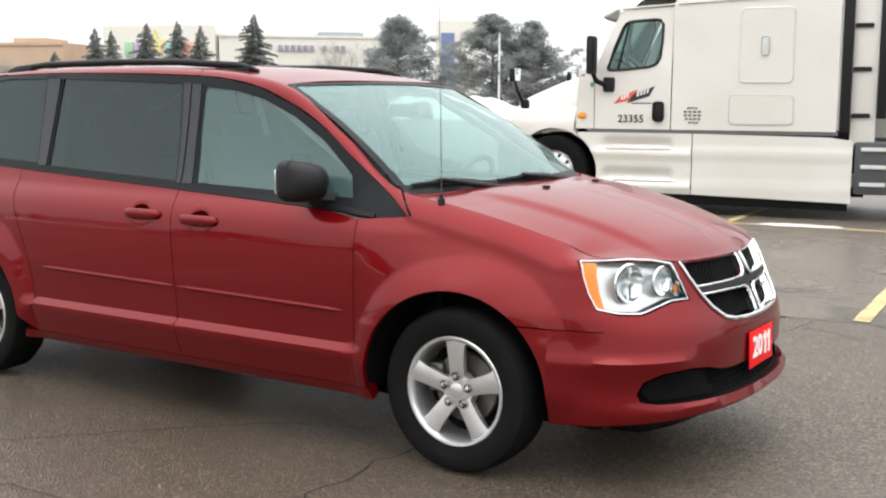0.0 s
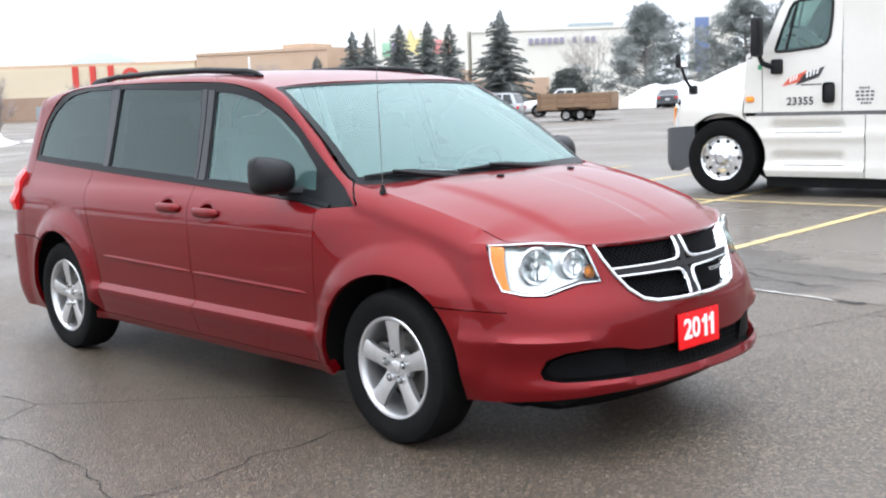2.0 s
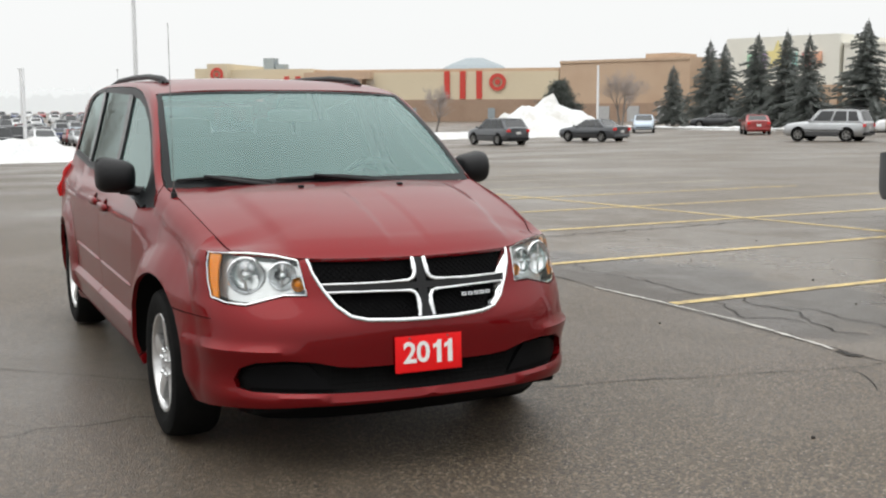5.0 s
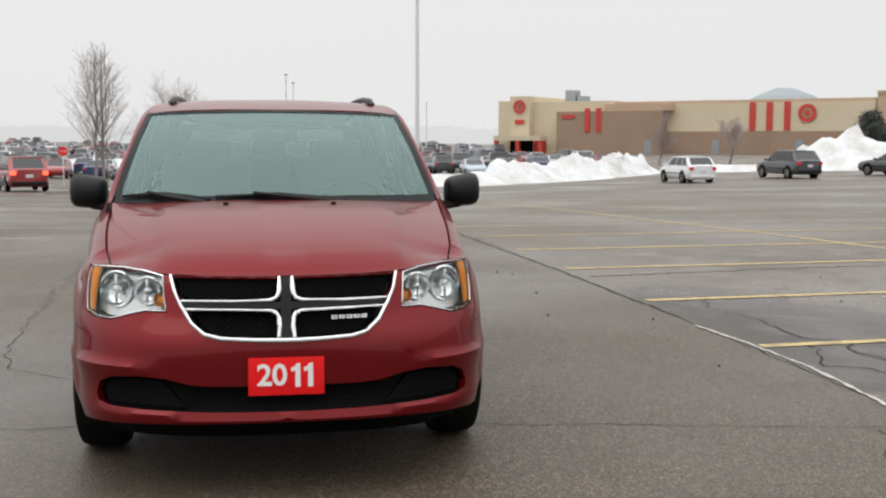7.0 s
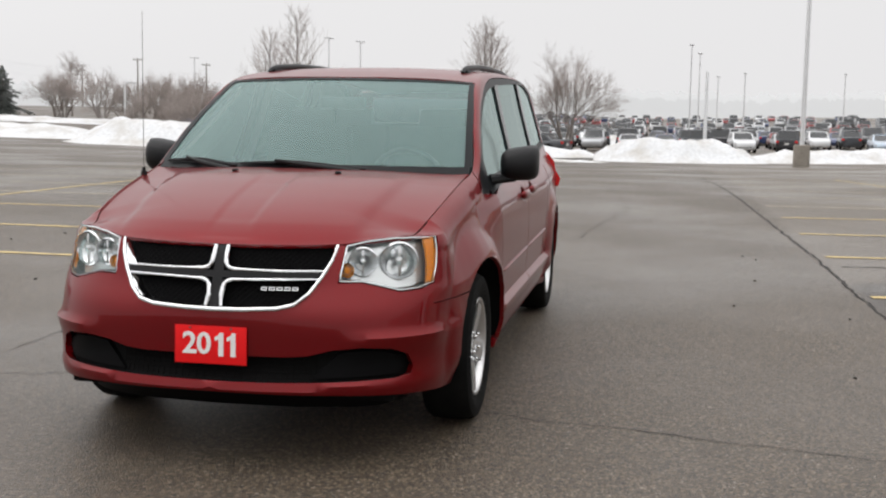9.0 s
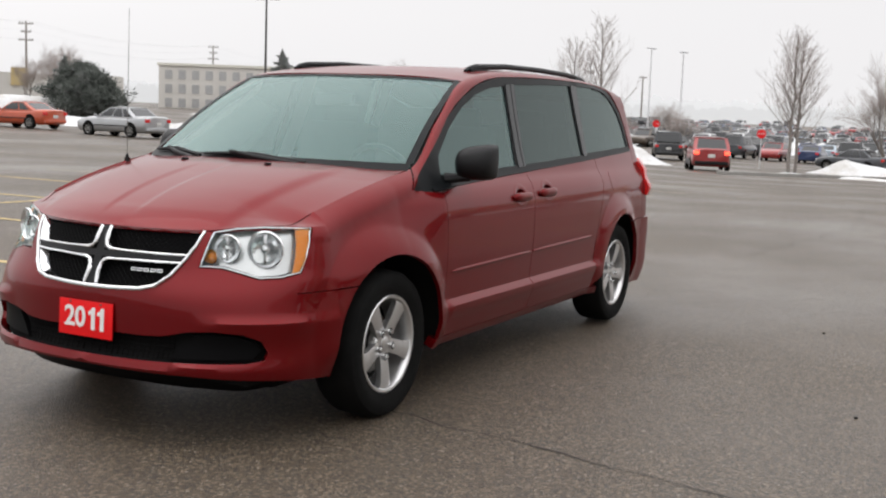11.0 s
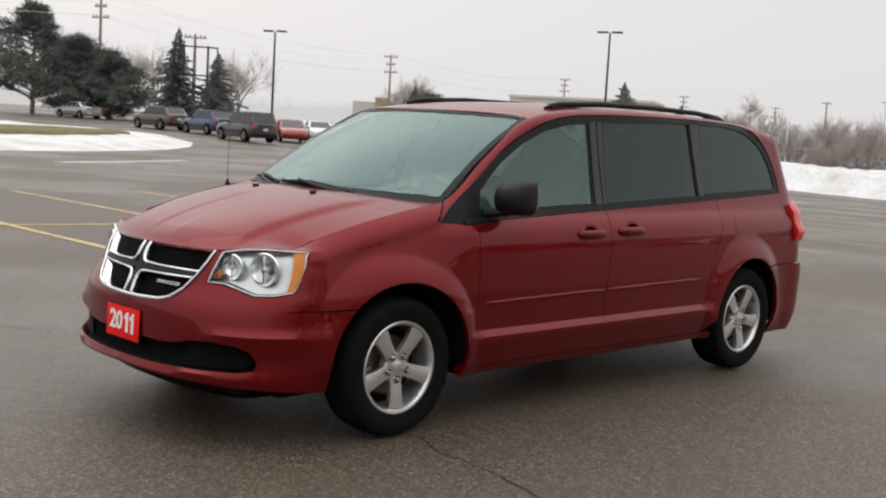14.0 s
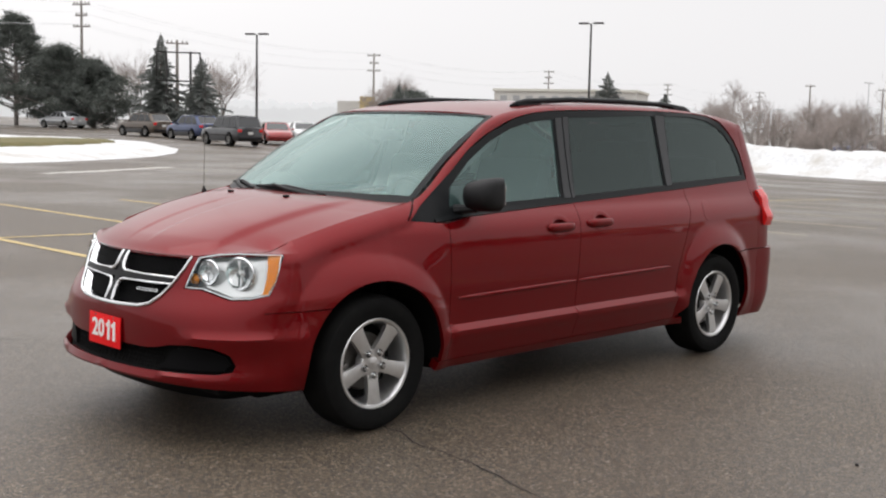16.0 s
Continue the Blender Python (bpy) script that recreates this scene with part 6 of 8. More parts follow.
    # wheels
    for fx in (0.0, -5.0, -6.3):
        bm = bmesh.new()
        lathe(bm, [(0.30, -0.02), (0.34, 0.02), (0.42, 0.03), (0.49, 0.015), (0.515, -0.03), (0.515, -0.25), (0.49, -0.29), (0.30, -0.29)], 40, "y")
        wheel = part("wheel", bm, RUBBER, truck, m=pose(fx, sg * (HALF - 0.03), 0.515, 0, 0, 0 if sg > 0 else 180))
        bm = bmesh.new()
        lathe(bm, [(0.0, 0.05), (0.06, 0.05), (0.10, 0.02), (0.105, -0.03), (0.16, -0.035), (0.215, -0.05), (0.27, -0.05), (0.29, 0.0), (0.305, 0.01), (0.31, -0.02)], 40, "y")
        part("rim", bm, CHROME, wheel)
        for k in range(10):
            a = 2 * math.pi * k / 10
            # flat dark disc on the uncut rim paints a vent hole's shade
            bm = bmesh.new()
            lathe(bm, [(0.0, -0.046), (0.026, -0.045)], 12, "y", (0.235 * math.cos(a), 0, 0.235 * math.sin(a)))
            part("vent_hole", bm, SHADE, wheel)
            bm = bmesh.new()
            lathe(bm, [(0.0, 0.0), (0.011, -0.002), (0.013, -0.04)], 6, "y", (0.145 * math.cos(a + 0.3), 0, 0.145 * math.sin(a + 0.3)))
            part("wheel_nut", bm, CHROME, wheel)
    # arch lining
    bm = bmesh.new()
    r0 = [bm.verts.new((0.605 * math.cos(radians(a)), sg * (HALF - 0.075 - 0.30 * max(0.0, 0.605 * math.cos(radians(a)) - 0.30) ** 1.5), 0.53 + 0.60 * math.sin(radians(a)))) for a in range(0, 196, 13)]
    r1 = [bm.verts.new((v.co.x, sg * 0.75, v.co.z)) for v in r0]
    for i in range(len(r0) - 1):
        bm.faces.new((r0[i], r0[i + 1], r1[i + 1], r1[i]))
    bm.faces.new(r1)
    part("arch_lining", bm, SHADE, truck)
# lettering and decals of the left door
sg = 1
bm = words("23355", 0.142, 0.004, 1.12, 0.004)
bmesh.ops.transform(bm, matrix=Matrix(((-0.92, 0, 0, -1.115), (0, 0, 1, HALF + 0.004), (0, 1, 0, 1.265), (0, 0, 0, 1))), verts=bm.verts)
part("fleet_lettering", bm, INK, truck, "black figures 23355", smooth=0)
for poly, mat in (([(-0.866, 1.467), (-0.96, 1.572), (-1.206, 1.668), (-1.108, 1.52)], LOGO_RED), ([(-1.053, 1.475), (-1.15, 1.614), (-1.44, 1.71), (-1.363, 1.572)], INK), ([(-1.12, 1.470), (-1.12, 1.486), (-1.40, 1.490), (-1.40, 1.474)], INK)):
    panel(poly, HALF + 0.003, 1, mat, "door_decal", 0.0, 0.2)
for x, z, k in ((-0.97, 1.515, 0), (-1.01, 1.53, 0), (-1.05, 1.545, 0), (-1.19, 1.565, 1), (-1.235, 1.58, 1), (-1.28, 1.595, 1), (-1.325, 1.61, 1)):
    panel([(x, z), (x - 0.012, z + 0.065), (x - 0.034, z + 0.075), (x - 0.022, z + 0.010)], HALF + 0.007, 1, WHITE, "decal_bar", 0.0, 0.2)
panel([(-0.53, 1.70), (-0.53, 1.76), (-0.59, 1.76), (-0.59, 1.70)], HALF - 0.008, 1, material("green_sticker", (0.05, 0.25, 0.12), 0.5, grain=0.1, scale=40), "cowl_sticker", 0.0, 0.2)
for k, (a, b) in enumerate(((-1.88, -2.02), (-1.83, -2.08), (-1.83, -2.08), (-1.85, -2.07), (-1.90, -2.04))):
    z = 1.405 - 0.048 * k
    for q in range(4):
        x0, x1 = a + (b - a) * (q / 4 + 0.03), a + (b - a) * (q / 4 + 0.21)
        panel([(x0, z), (x0, z + 0.026), (x1, z + 0.026), (x1, z)], HALF + 0.010, 1, GREYPLASTIC, "small_print_bar", 0.0, 0.2)
# roof, screen, rear wall, frame
bm = bmesh.new()
rows = []
for x, z, w in ((-0.86, 2.74, 1.06), (-1.1, 2.88, 1.10), (-1.5, 3.16, 1.12), (-1.9, 3.55, 1.13), (-2.4, 3.80, 1.13), (-3.78, 3.94, 1.13)):
    rows.append([bm.verts.new((x, v * w, z + 0.08 * (1 - v * v) - (0.10 if abs(v) == 1 else 0))) for v in (-1, -0.9, -0.4, 0.4, 0.9, 1)])
for a, b in zip(rows, rows[1:]):
    for i in range(5):
        bm.faces.new((a[i], a[i + 1], b[i + 1], b[i]))
part("roof_fairing", bm, TRUCKWHITE, truck, smooth=60)
bm = bmesh.new()
sheet(bm, [(-1, 0), (1, 0), (1, 1), (-1, 1)], lambda v, s: Vector((-0.32 - 0.46 * s - 0.26 * v * v * (1 - 0.4 * s), v * (1.15 - 0.09 * s), 1.92 + 0.83 * s)), 0.2, 0.0, (1, 0, 0.6))
part("windscreen", bm, TRUCKGLASS, truck)
bm = bmesh.new()
sheet(bm, [(-1, 0), (1, 0), (1, 1), (-1, 1)], lambda v, s: Vector((-0.74 + 0.22 * s - 0.14 * v * v, v * 1.12, 2.76 - 0.10 * s)), 0.2, 0.02, (0, 0, 1))
part("sun_visor", bm, TRUCKWHITE, truck)
part("rear_wall", box(-3.79, 0, 2.5, 0.05, 2.36, 2.7, 0.0), TRUCKWHITE, truck)
for sg in (1, -1):
    part("side_extender", box(-3.87, sg * 1.19, 2.5, 0.13, 0.05, 2.75, 0.02), BLACK, truck)
    back_panel = part("fairing_panel", box(-4.08, sg * 1.10, 2.2, 0.30, 0.04, 2.4, 0.01), TRUCKWHITE, truck)
    for z in (1.34, 1.92, 2.46):
        part("bracket", box(-4.05, sg * 1.14, z, 0.22, 0.03, 0.055, 0.01), BLACK, back_panel)
    part("rear_post", box(-4.30, sg * 1.15, 2.35, 0.12, 0.08, 2.1, 0.02), BLACK, truck)
    part("battery_box", box(-4.24, sg * 1.02, 0.68, 0.46, 0.40, 0.66, 0.03), GREYPLASTIC, truck)
    for k in range(3):
        part("box_rung", box(-4.24, sg * 1.235, 0.48 + 0.22 * k, 0.30, 0.03, 0.05, 0.01), LINER, truck)
part("chassis", box(-3.2, 0, 0.75, 6.6, 1.0, 0.35, 0.03), SHADE, truck)
part("cab_floor", box(-2.2, 0, 1.02, 3.1, 2.1, 0.16, 0.02), SHADE, truck)
bm = bmesh.new()
tube(bm, [(0.2 * math.cos(a), 0.2 * math.sin(a), 0) for a in np.linspace(0, 2 * math.pi, 25)], 0.016, 6, cap=False)
part("steering_wheel", bm, DASH, truck, m=pose(-0.98, 0.55, 1.96, 0, -50))
part("dashboard", box(-0.72, 0, 1.62, 0.36, 2.1, 0.5, 0.08), DASH, truck)
part("driver_seat", box(-1.62, 0.55, 1.70, 0.22, 0.55, 1.0, 0.1), DASH, truck)
# box trailer coupled behind
TRAILERWHITE = material("dull_white_aluminium", (0.62, 0.62, 0.60), 0.5, 0.2, grain=0.1, scale=10, stain=0.3, stain_scale=1.0, second=(0.45, 0.43, 0.40))
semi = thing("box_trailer", "dull white box trailer coupled behind the tractor", "trailer", m=truck.matrix_basis.copy())
part("box_body", box(-12.4, 0, 2.55, 14.0, 2.5, 2.75, 0.03), TRAILERWHITE, semi)
for y in (1.0, 0.35, -0.35, -1.0):
    part("front_post", box(-5.37, y, 2.55, 0.05, 0.08, 2.7, 0.01), BLACK, semi)
for k in range(4):
    part("cross_rail", box(-5.38, 0.0, 1.5 + 0.75 * k, 0.06, 2.3, 0.10, 0.01), BLACK, semi)
part("corner_post", box(-5.40, 1.23, 2.55, 0.10, 0.10, 2.75, 0.02), BLACK, semi)
part("corner_post", box(-5.40, -1.23, 2.55, 0.10, 0.10, 2.75, 0.02), BLACK, semi)
part("underframe", box(-12.4, 0, 1.08, 13.6, 1.1, 0.22, 0.02), SHADE, semi)
for fx in (-16.6, -17.9):
    for s2 in (1, -1):
        bm = bmesh.new()
        lathe(bm, [(0.0, -0.02), (0.28, -0.06), (0.31, 0.02), (0.42, 0.03), (0.515, -0.03), (0.515, -0.29)], 28, "y")
        part("wheel", bm, RUBBER, semi, m=pose(fx, s2 * 1.18, 0.515, 0, 0, 0 if s2 > 0 else 180))
part("landing_leg", box(-7.6, 0.6, 0.55, 0.14, 0.14, 1.08, 0.01), SHADE, semi)
part("landing_leg", box(-7.6, -0.6, 0.55, 0.14, 0.14, 1.08, 0.01), SHADE, semi)

# ---- markings, cracks and snow ----
YELLOW = material("worn_yellow_line", (0.62, 0.47, 0.21), 0.7, grain=0.5, scale=40, stain=0.75, stain_scale=5, second=(0.20, 0.165, 0.11), bump=0.5, bump_scale=120)
# cream mix for the far lines: worn paint with haze painted in
PALELINE = material("faded_hazed_line", (0.54, 0.48, 0.36), 0.7, grain=0.4, scale=40, stain=0.6, stain_scale=4, second=(0.18, 0.165, 0.14), bump=0.5, bump_scale=120)
CRACK = material("crack_filling", (0.025, 0.022, 0.020), 0.9, grain=0.4, scale=40)
GRIT = material("salt_and_grit", (0.58, 0.56, 0.52), 0.9, grain=0.5, scale=50, stain=0.6, stain_scale=6, second=(0.16, 0.15, 0.14))
SNOW = material("old_snow", (0.70, 0.71, 0.72), 0.8, grain=0.30, scale=5, stain=0.65, stain_scale=0.7, second=(0.40, 0.365, 0.31), bump=1.6, bump_scale=7)
GRASS = material("dead_grass", (0.17, 0.145, 0.06), 0.95, grain=0.5, scale=30, stain=0.5, stain_scale=1.5, second=(0.09, 0.10, 0.04), bump=1.0, bump_scale=60)
KERBSTONE = material("kerb_concrete", (0.33, 0.32, 0.30), 0.85, grain=0.3, scale=25, stain=0.4, stain_scale=2, bump=0.4, bump_scale=60)
rnd = random.Random(11)


def strip(name, pts, width, mat, label, category, jag=0.12, lift=0.005, kind="structure", step=0.25):
    """A painted or cracked band lying on the asphalt along a line."""
    line = []
    for (a, b), (c, d) in zip(pts, pts[1:]):
        n = max(1, int(math.hypot(c - a, d - b) / step))
        line += [(a + (c - a) * k / n, b + (d - b) * k / n) for k in range(n)]
    line.append(pts[-1])
    bm = bmesh.new()
    rows = []
    for i, (x, y) in enumerate(line):
        a, b = line[max(0, i - 1)], line[min(len(line) - 1, i + 1)]
        t = Vector((b[0] - a[0], b[1] - a[1])).normalized()
        w1, w2 = (width / 2 * (1 + rnd.uniform(-jag, jag)) for _ in range(2))
        p, q = (x - t.y * w1, y + t.x * w1), (x + t.y * w2, y - t.x * w2)
        rows.append([bm.verts.new((*p, ground_z(*p) + lift)), bm.verts.new((*q, ground_z(*q) + lift))])
    for r, s in zip(rows, rows[1:]):
        bm.faces.new((r[1], s[1], s[0], r[0]))
    return tagged(part(name, bm, mat, smooth=0), label, category, kind=kind)


def stall(x, y0, y1, mat, lean):
    strip("stall_line", [(x + lean * (y - y0), y) for y in np.linspace(y0, y1, 6)], 0.11, mat, "worn yellow parking line on the asphalt", "line")


for k, x in enumerate((2.16, -0.37, -2.72, -5.37, -7.72, -10.10, -12.4, -14.9, -17.4, -19.9, -22.4, -24.9)):
    stall(x, 3.35, 14.2, YELLOW if k < 6 else PALELINE, -0.075)
for k, x in enumerate((1.70, -0.80, -3.25, -5.65, -8.35, -10.75, -13.2, -15.6, -18.0, -20.4, -22.8)):
    stall(x, -3.15 if k > 4 else -3.6, -14.4, YELLOW if k < 5 else PALELINE, 0.0)
strip("stall_line", [(-26.0, 6.3), (-14.7, 7.25), (-3.5, 8.9), (3.0, 9.35)], 0.11, YELLOW, "long yellow line across the parking stalls", "line")
strip("stall_line", [(-24.0, -9.0), (-2.1, -8.7), (3.0, -9.4)], 0.11, YELLOW, "long yellow line across the parking stalls", "line")
for x0, y0, x1, y1 in ((-30, 20, -24, 34), (-36, 22, -30, 36), (-24, -22, -22, -30), (-20, -21, -18, -29), (-16, -20, -14, -28)):
    strip("stall_line", [(x0, y0), (x1, y1)], 0.11, PALELINE, "faded parking line on the asphalt, haze put into its colour", "line")


def crack(pts, width=0.014, wander=0.05, label="thin dark crack across the asphalt"):
    line = [pts[0]]
    for (a, b), (c, d) in zip(pts, pts[1:]):
        n = max(2, int(math.hypot(c - a, d - b) / 0.09))
        for k in range(1, n + 1):
            off = wander * noise.noise(Vector((a * 3 + k * 0.37, b * 5, c))) + wander * 0.5 * rnd.uniform(-1, 1)
            t = Vector((c - a, d - b)).normalized()
            end = 1 if k < n else 0
            line.append((a + (c - a) * k / n - t.y * off * end, b + (d - b) * k / n + t.x * off * end))
    strip("crack", line, width * 0.55, CRACK, label, "crack", 0.7, 0.004, step=9)


crack([(1.46, 0.9), (1.55, 1.38), (1.66, 1.9), (1.75, 2.38), (1.85, 2.86), (1.86, 3.2)], 0.015, 0.03)
crack([(1.46, 0.9), (1.3, 0.2), (1.25, -0.5), (1.20, -1.42), (1.30, -1.8), (1.35, -2.6)], 0.014, 0.06)
crack([(-2.6, -1.9), (-0.86, -1.77), (-0.37, -1.65), (0.11, -1.12), (0.5, -0.75), (0.92, -0.6)], 0.012, 0.05)
crack([(-0.37, -1.65), (-0.13, -2.03), (0.29, -1.98), (1.0, -2.01), (1.6, -2.15), (2.1, -2.7)], 0.013, 0.05)
crack([(-0.13, -2.03), (-0.7, -2.35), (-1.6, -2.5)], 0.010, 0.05)
crack([(-9.0, -2.2), (-5.0, -2.0), (-2.6, -1.9)], 0.014, 0.08)
crack([(-25.0, 2.65), (-20.0, 2.85), (-16.0, 2.98), (-10.0, 3.10), (-5.0, 3.24), (-1.7, 3.28)], 0.045, 0.025, "long open joint along the asphalt strips")
crack([(-1.7, 3.28), (0.4, 3.26), (1.5, 3.25), (6.0, 3.25)], 0.018, 0.03, "long open joint along the asphalt strips")
strip("grit_line", [(-1.3, 3.25), (-0.5, 3.31), (0.4, 3.33), (1.05, 3.27), (1.44, 3.23)], 0.026, GRIT, "pale grit lying along the asphalt joint", "grit", 0.9, 0.006, step=0.05)
strip("pothole", [(1.49, 3.215), (1.60, 3.20), (1.68, 3.23)], 0.055, CRACK, "small dark pothole in the asphalt joint", "pothole", 0.5, 0.005, step=0.04)
crack([(-1.49, 3.87), (-1.01, 3.82), (-0.64, 3.80), (-0.42, 4.06), (-0.03, 3.89), (0.34, 3.97), (0.68, 3.75), (1.01, 3.65), (1.17, 3.79)], 0.030, 0.05)
crack([(-0.35, 3.68), (-0.19, 3.71), (0.37, 3.44), (0.48, 3.69), (0.65, 3.72)], 0.024, 0.04)
crack([(-0.03, 3.89), (0.30, 4.15), (0.71, 4.06), (0.94, 4.13), (1.15, 4.05), (1.9, 4.2)], 0.018, 0.05)
crack([(-1.49, 3.87), (-2.1, 3.75), (-2.9, 3.95)], 0.018, 0.06)
crack([(-4.6, 3.4), (-5.02, 5.81), (-5.14, 6.99), (-5.36, 8.43), (-5.11, 9.56), (-5.03, 10.6)], 0.050, 0.10)
for p in ([(-12, 12), (-8, 10.5), (-3, 11.0)], [(-24, -3), (-14, -4.2), (-9, -3.4), (-4, -4.1)], [(-18, 0.5), (-11, 1.2), (-6, 0.7)], [(1.9, 2.9), (2.9, 2.6), (4.2, 2.9)]):
    crack(p, 0.012, 0.12)
for k in range(26):
    x, y = rnd.uniform(-6, 3.0), rnd.choice((rnd.uniform(1.6, 7), rnd.uniform(-6, -1.5)))
    bm = bmesh.new()
    add_box(bm, 0, 0, 0.004, rnd.uniform(0.012, 0.03), rnd.uniform(0.008, 0.02), 0.012, 0.003)
    tagged(part("pebble", bm, CRACK, m=pose(x, y, ground_z(x, y), 0, 0, rnd.uniform(0, 180))), "small dark stone lying on the asphalt", "stone", group="loose grit stones")


def mound(name, poly, height, label, step=0.8, rough=0.25, slope=2.2, mat=None, edge=0.0, category="snow"):
    """Lumpy heap over an outline, rising from its edge."""
    ring = np.array(dense(poly, 0.12))
    nx, ny = np.roll(ring, -1, 0), ring
    seed = rnd.uniform(0, 50)

    def at(x, y):
        d = math.sqrt(((ring - (x, y)) ** 2).sum(1).min())
        h = height(x, y) if callable(height) else height
        s = min(1.0, d / slope)
        lump = noise.fractal(Vector((x * 0.55, y * 0.55, seed)), 0.9, 2.1, 5)
        fine = noise.noise(Vector((x * 2.3, y * 2.3, seed))) + 0.6 * noise.noise(Vector((x * 5.1, y * 5.1, seed)))
        z = h * (s * s * (3 - 2 * s)) * (0.85 + rough * lump) + 0.10 * rough * 4 * fine * s * min(1.0, h) + edge * min(1, d / 0.25)
        return Vector((x, y, ground_z(x, y) + max(-0.02, z) - 0.015))
    bm = bmesh.new()
    sheet(bm, poly, at, step, 0.0, (0, 0, 1))
    return tagged(part(name, bm, mat or SNOW, smooth=80), label, category)


def oval(cx, cy, a, b, turn=0.0, n=18, wob=0.12):
    out = []
    for k in range(n):
        t = 2 * math.pi * k / n
        r = 1 + rnd.uniform(-wob, wob)
        x, y = a * r * math.cos(t), b * r * math.sin(t)
        c, s = math.cos(radians(turn)), math.sin(radians(turn))
        out.append((cx + c * x - s * y, cy + s * x + c * y))
    return out


mound("snow_bank", oval(-54.6, 2.2, 3.2, 4.6), 1.35, "long heap of ploughed white snow, dirty at its foot", 0.45, 0.3)
mound("snow_bank", oval(-57.4, 10.2, 2.6, 5.4, 22), 0.75, "low heap of ploughed snow with brown dirt", 0.45, 0.45)
mound("snow_bank", oval(-65.5, 19.2, 3.4, 8.2, 48), 1.15, "broken heap of dirty ploughed snow", 0.45, 0.75)
mound("snow_bank", oval(-73.2, 26.5, 2.6, 7.5, 54), 1.25, "broken heap of dirty ploughed snow", 0.35, 0.95)
mound("snow_bank", oval(-74.0, 36.0, 3.5, 5.0, -30), 0.55, "low white snow bank by the lot", 0.6)
mound("snow_bank", oval(-72.0, 44.0, 6.0, 6.2, 0), 2.6, "tall pointed heap of ploughed snow", 0.55, 0.4, 4.8)
mound("snow_strip", [(-84.2, 58.4), (-77.3, 59.3), (-71.0, 60.1), (-66.1, 60.9), (-63.0, 61.9), (-63.4, 64.0), (-66.5, 63.0), (-71.4, 62.2), (-77.7, 61.4), (-84.6, 60.5)], 0.32, "thin strip of snow along the kerb", 0.5, 0.5, 0.8)
bm = box(0, 0, 0.08, 21.5, 0.2, 0.16, 0.02)
tagged(part("kerb", bm, KERBSTONE, m=stand(-73.6, 60.0, 9.4)), "grey concrete kerb along the spruces", "kerb", kind="structure")
mound("snow_bank", oval(-53.4, -23.2, 4.2, 9.0, 4), 1.6, "smooth bank of white snow beside the lane", 0.45, 0.22, 3.2)
mound("snow_bank", oval(-57.0, -38.5, 3.5, 7.5, 25), 0.9, "smooth bank of white snow beside the lane", 0.6, 0.25, 3.0)
mound("snow_bank", oval(-49.6, -4.6, 1.0, 4.4, -24), 0.14, "thin crust of snow on the kerb island", 0.4, 0.4, 0.7)
mound("snow_bank", oval(-59.5, -5.0, 2.2, 3.2, 0), 0.8, "dirty snow bank behind the stop sign", 0.5, 0.4, 2.0)
mound("snow_bank", oval(-49.0, -59.5, 4.0, 8.5, 45), 1.6, "white snow heap behind parked cars", 0.6, 0.3, 3.0)
mound("snow_bank", oval(-46.0, -45.0, 2.6, 8.0, 40), 0.6, "low snow bank by the road", 0.6, 0.3, 2.0)
mound("snow_bank", oval(-50.0, 80.0, 8.5, 6.0, 20), 2.3, "snow-covered slope by the store", 0.7, 0.15, 5.5)
mound("snow_bank", oval(-94.0, -46.0, 3.0, 30.0, 20), 0.5, "snow strip under bare shrubs", 1.2, 0.3, 1.5)
mound("snow_bank", oval(-112.0, -20.0, 3.0, 22.0, 0), 1.4, "long snow bank across the far lot", 1.2, 0.4, 2.5)
island = [(-27.4, -47.2), (-24.0, -42.0), (-20.0, -37.4), (-14.6, -33.2), (-10.5, -31.3), (-3.0, -31.0), (4.0, -35.0), (4.0, -52.0), (-4.0, -68.0), (-12.0, -73.0), (-19.0, -67.0), (-25.0, -57.0), (-28.2, -50.5)]
mound("snow_island", island, lambda x, y: 0.30 + 1.4 * max(0.0, min(1.0, (x + 18) / 14)) * max(0.0, min(1.0, (-y - 47) / 10)), "kerbed island under a sheet of white snow", 0.5, 0.2, 2.0, edge=0.06)
patch = [(-24.0, -47.2), (-21.5, -44.0), (-16.5, -40.0), (-11.0, -38.2), (-6.0, -39.0), (-7.5, -43.0), (-13.0, -46.0), (-19.5, -48.4)]
mound("grass_patch", patch, 0.10, "strip of dead brown grass free of snow", 0.4, 0.1, 1.0, GRASS, 0.42, "grass")
mound("snow_patch", oval(0.1, 9.25, 0.62, 0.14, 12), 0.05, "small melting patch of snow beneath the truck", 0.06, 0.4, 0.1)
strip("damp_streak", [(-9.0, -24.5), (-12.0, -26.0), (-15.0, -28.0)], 0.5, GRIT, "pale salt streak on the asphalt", "stain", 0.5, 0.004)
bm = bmesh.new()
rows = []
for k in range(21):
    a = -8.5 + k * 0.32
    x, y = -41.5 - (a + 8.5) * 1.9, a
    rows.append([bm.verts.new((x + dx, y, ground_z(x, y) + dz)) for dx, dz in ((0, -0.02), (0, 0.14), (-0.28, 0.15), (-0.28, -0.02))])
for r, s in zip(rows, rows[1:]):
    for i in range(3):
        bm.faces.new((r[i], s[i], s[i + 1], r[i + 1]))
tagged(part("kerb", bm, KERBSTONE, smooth=0), "grey concrete kerb of a planted island", "kerb", kind="structure")

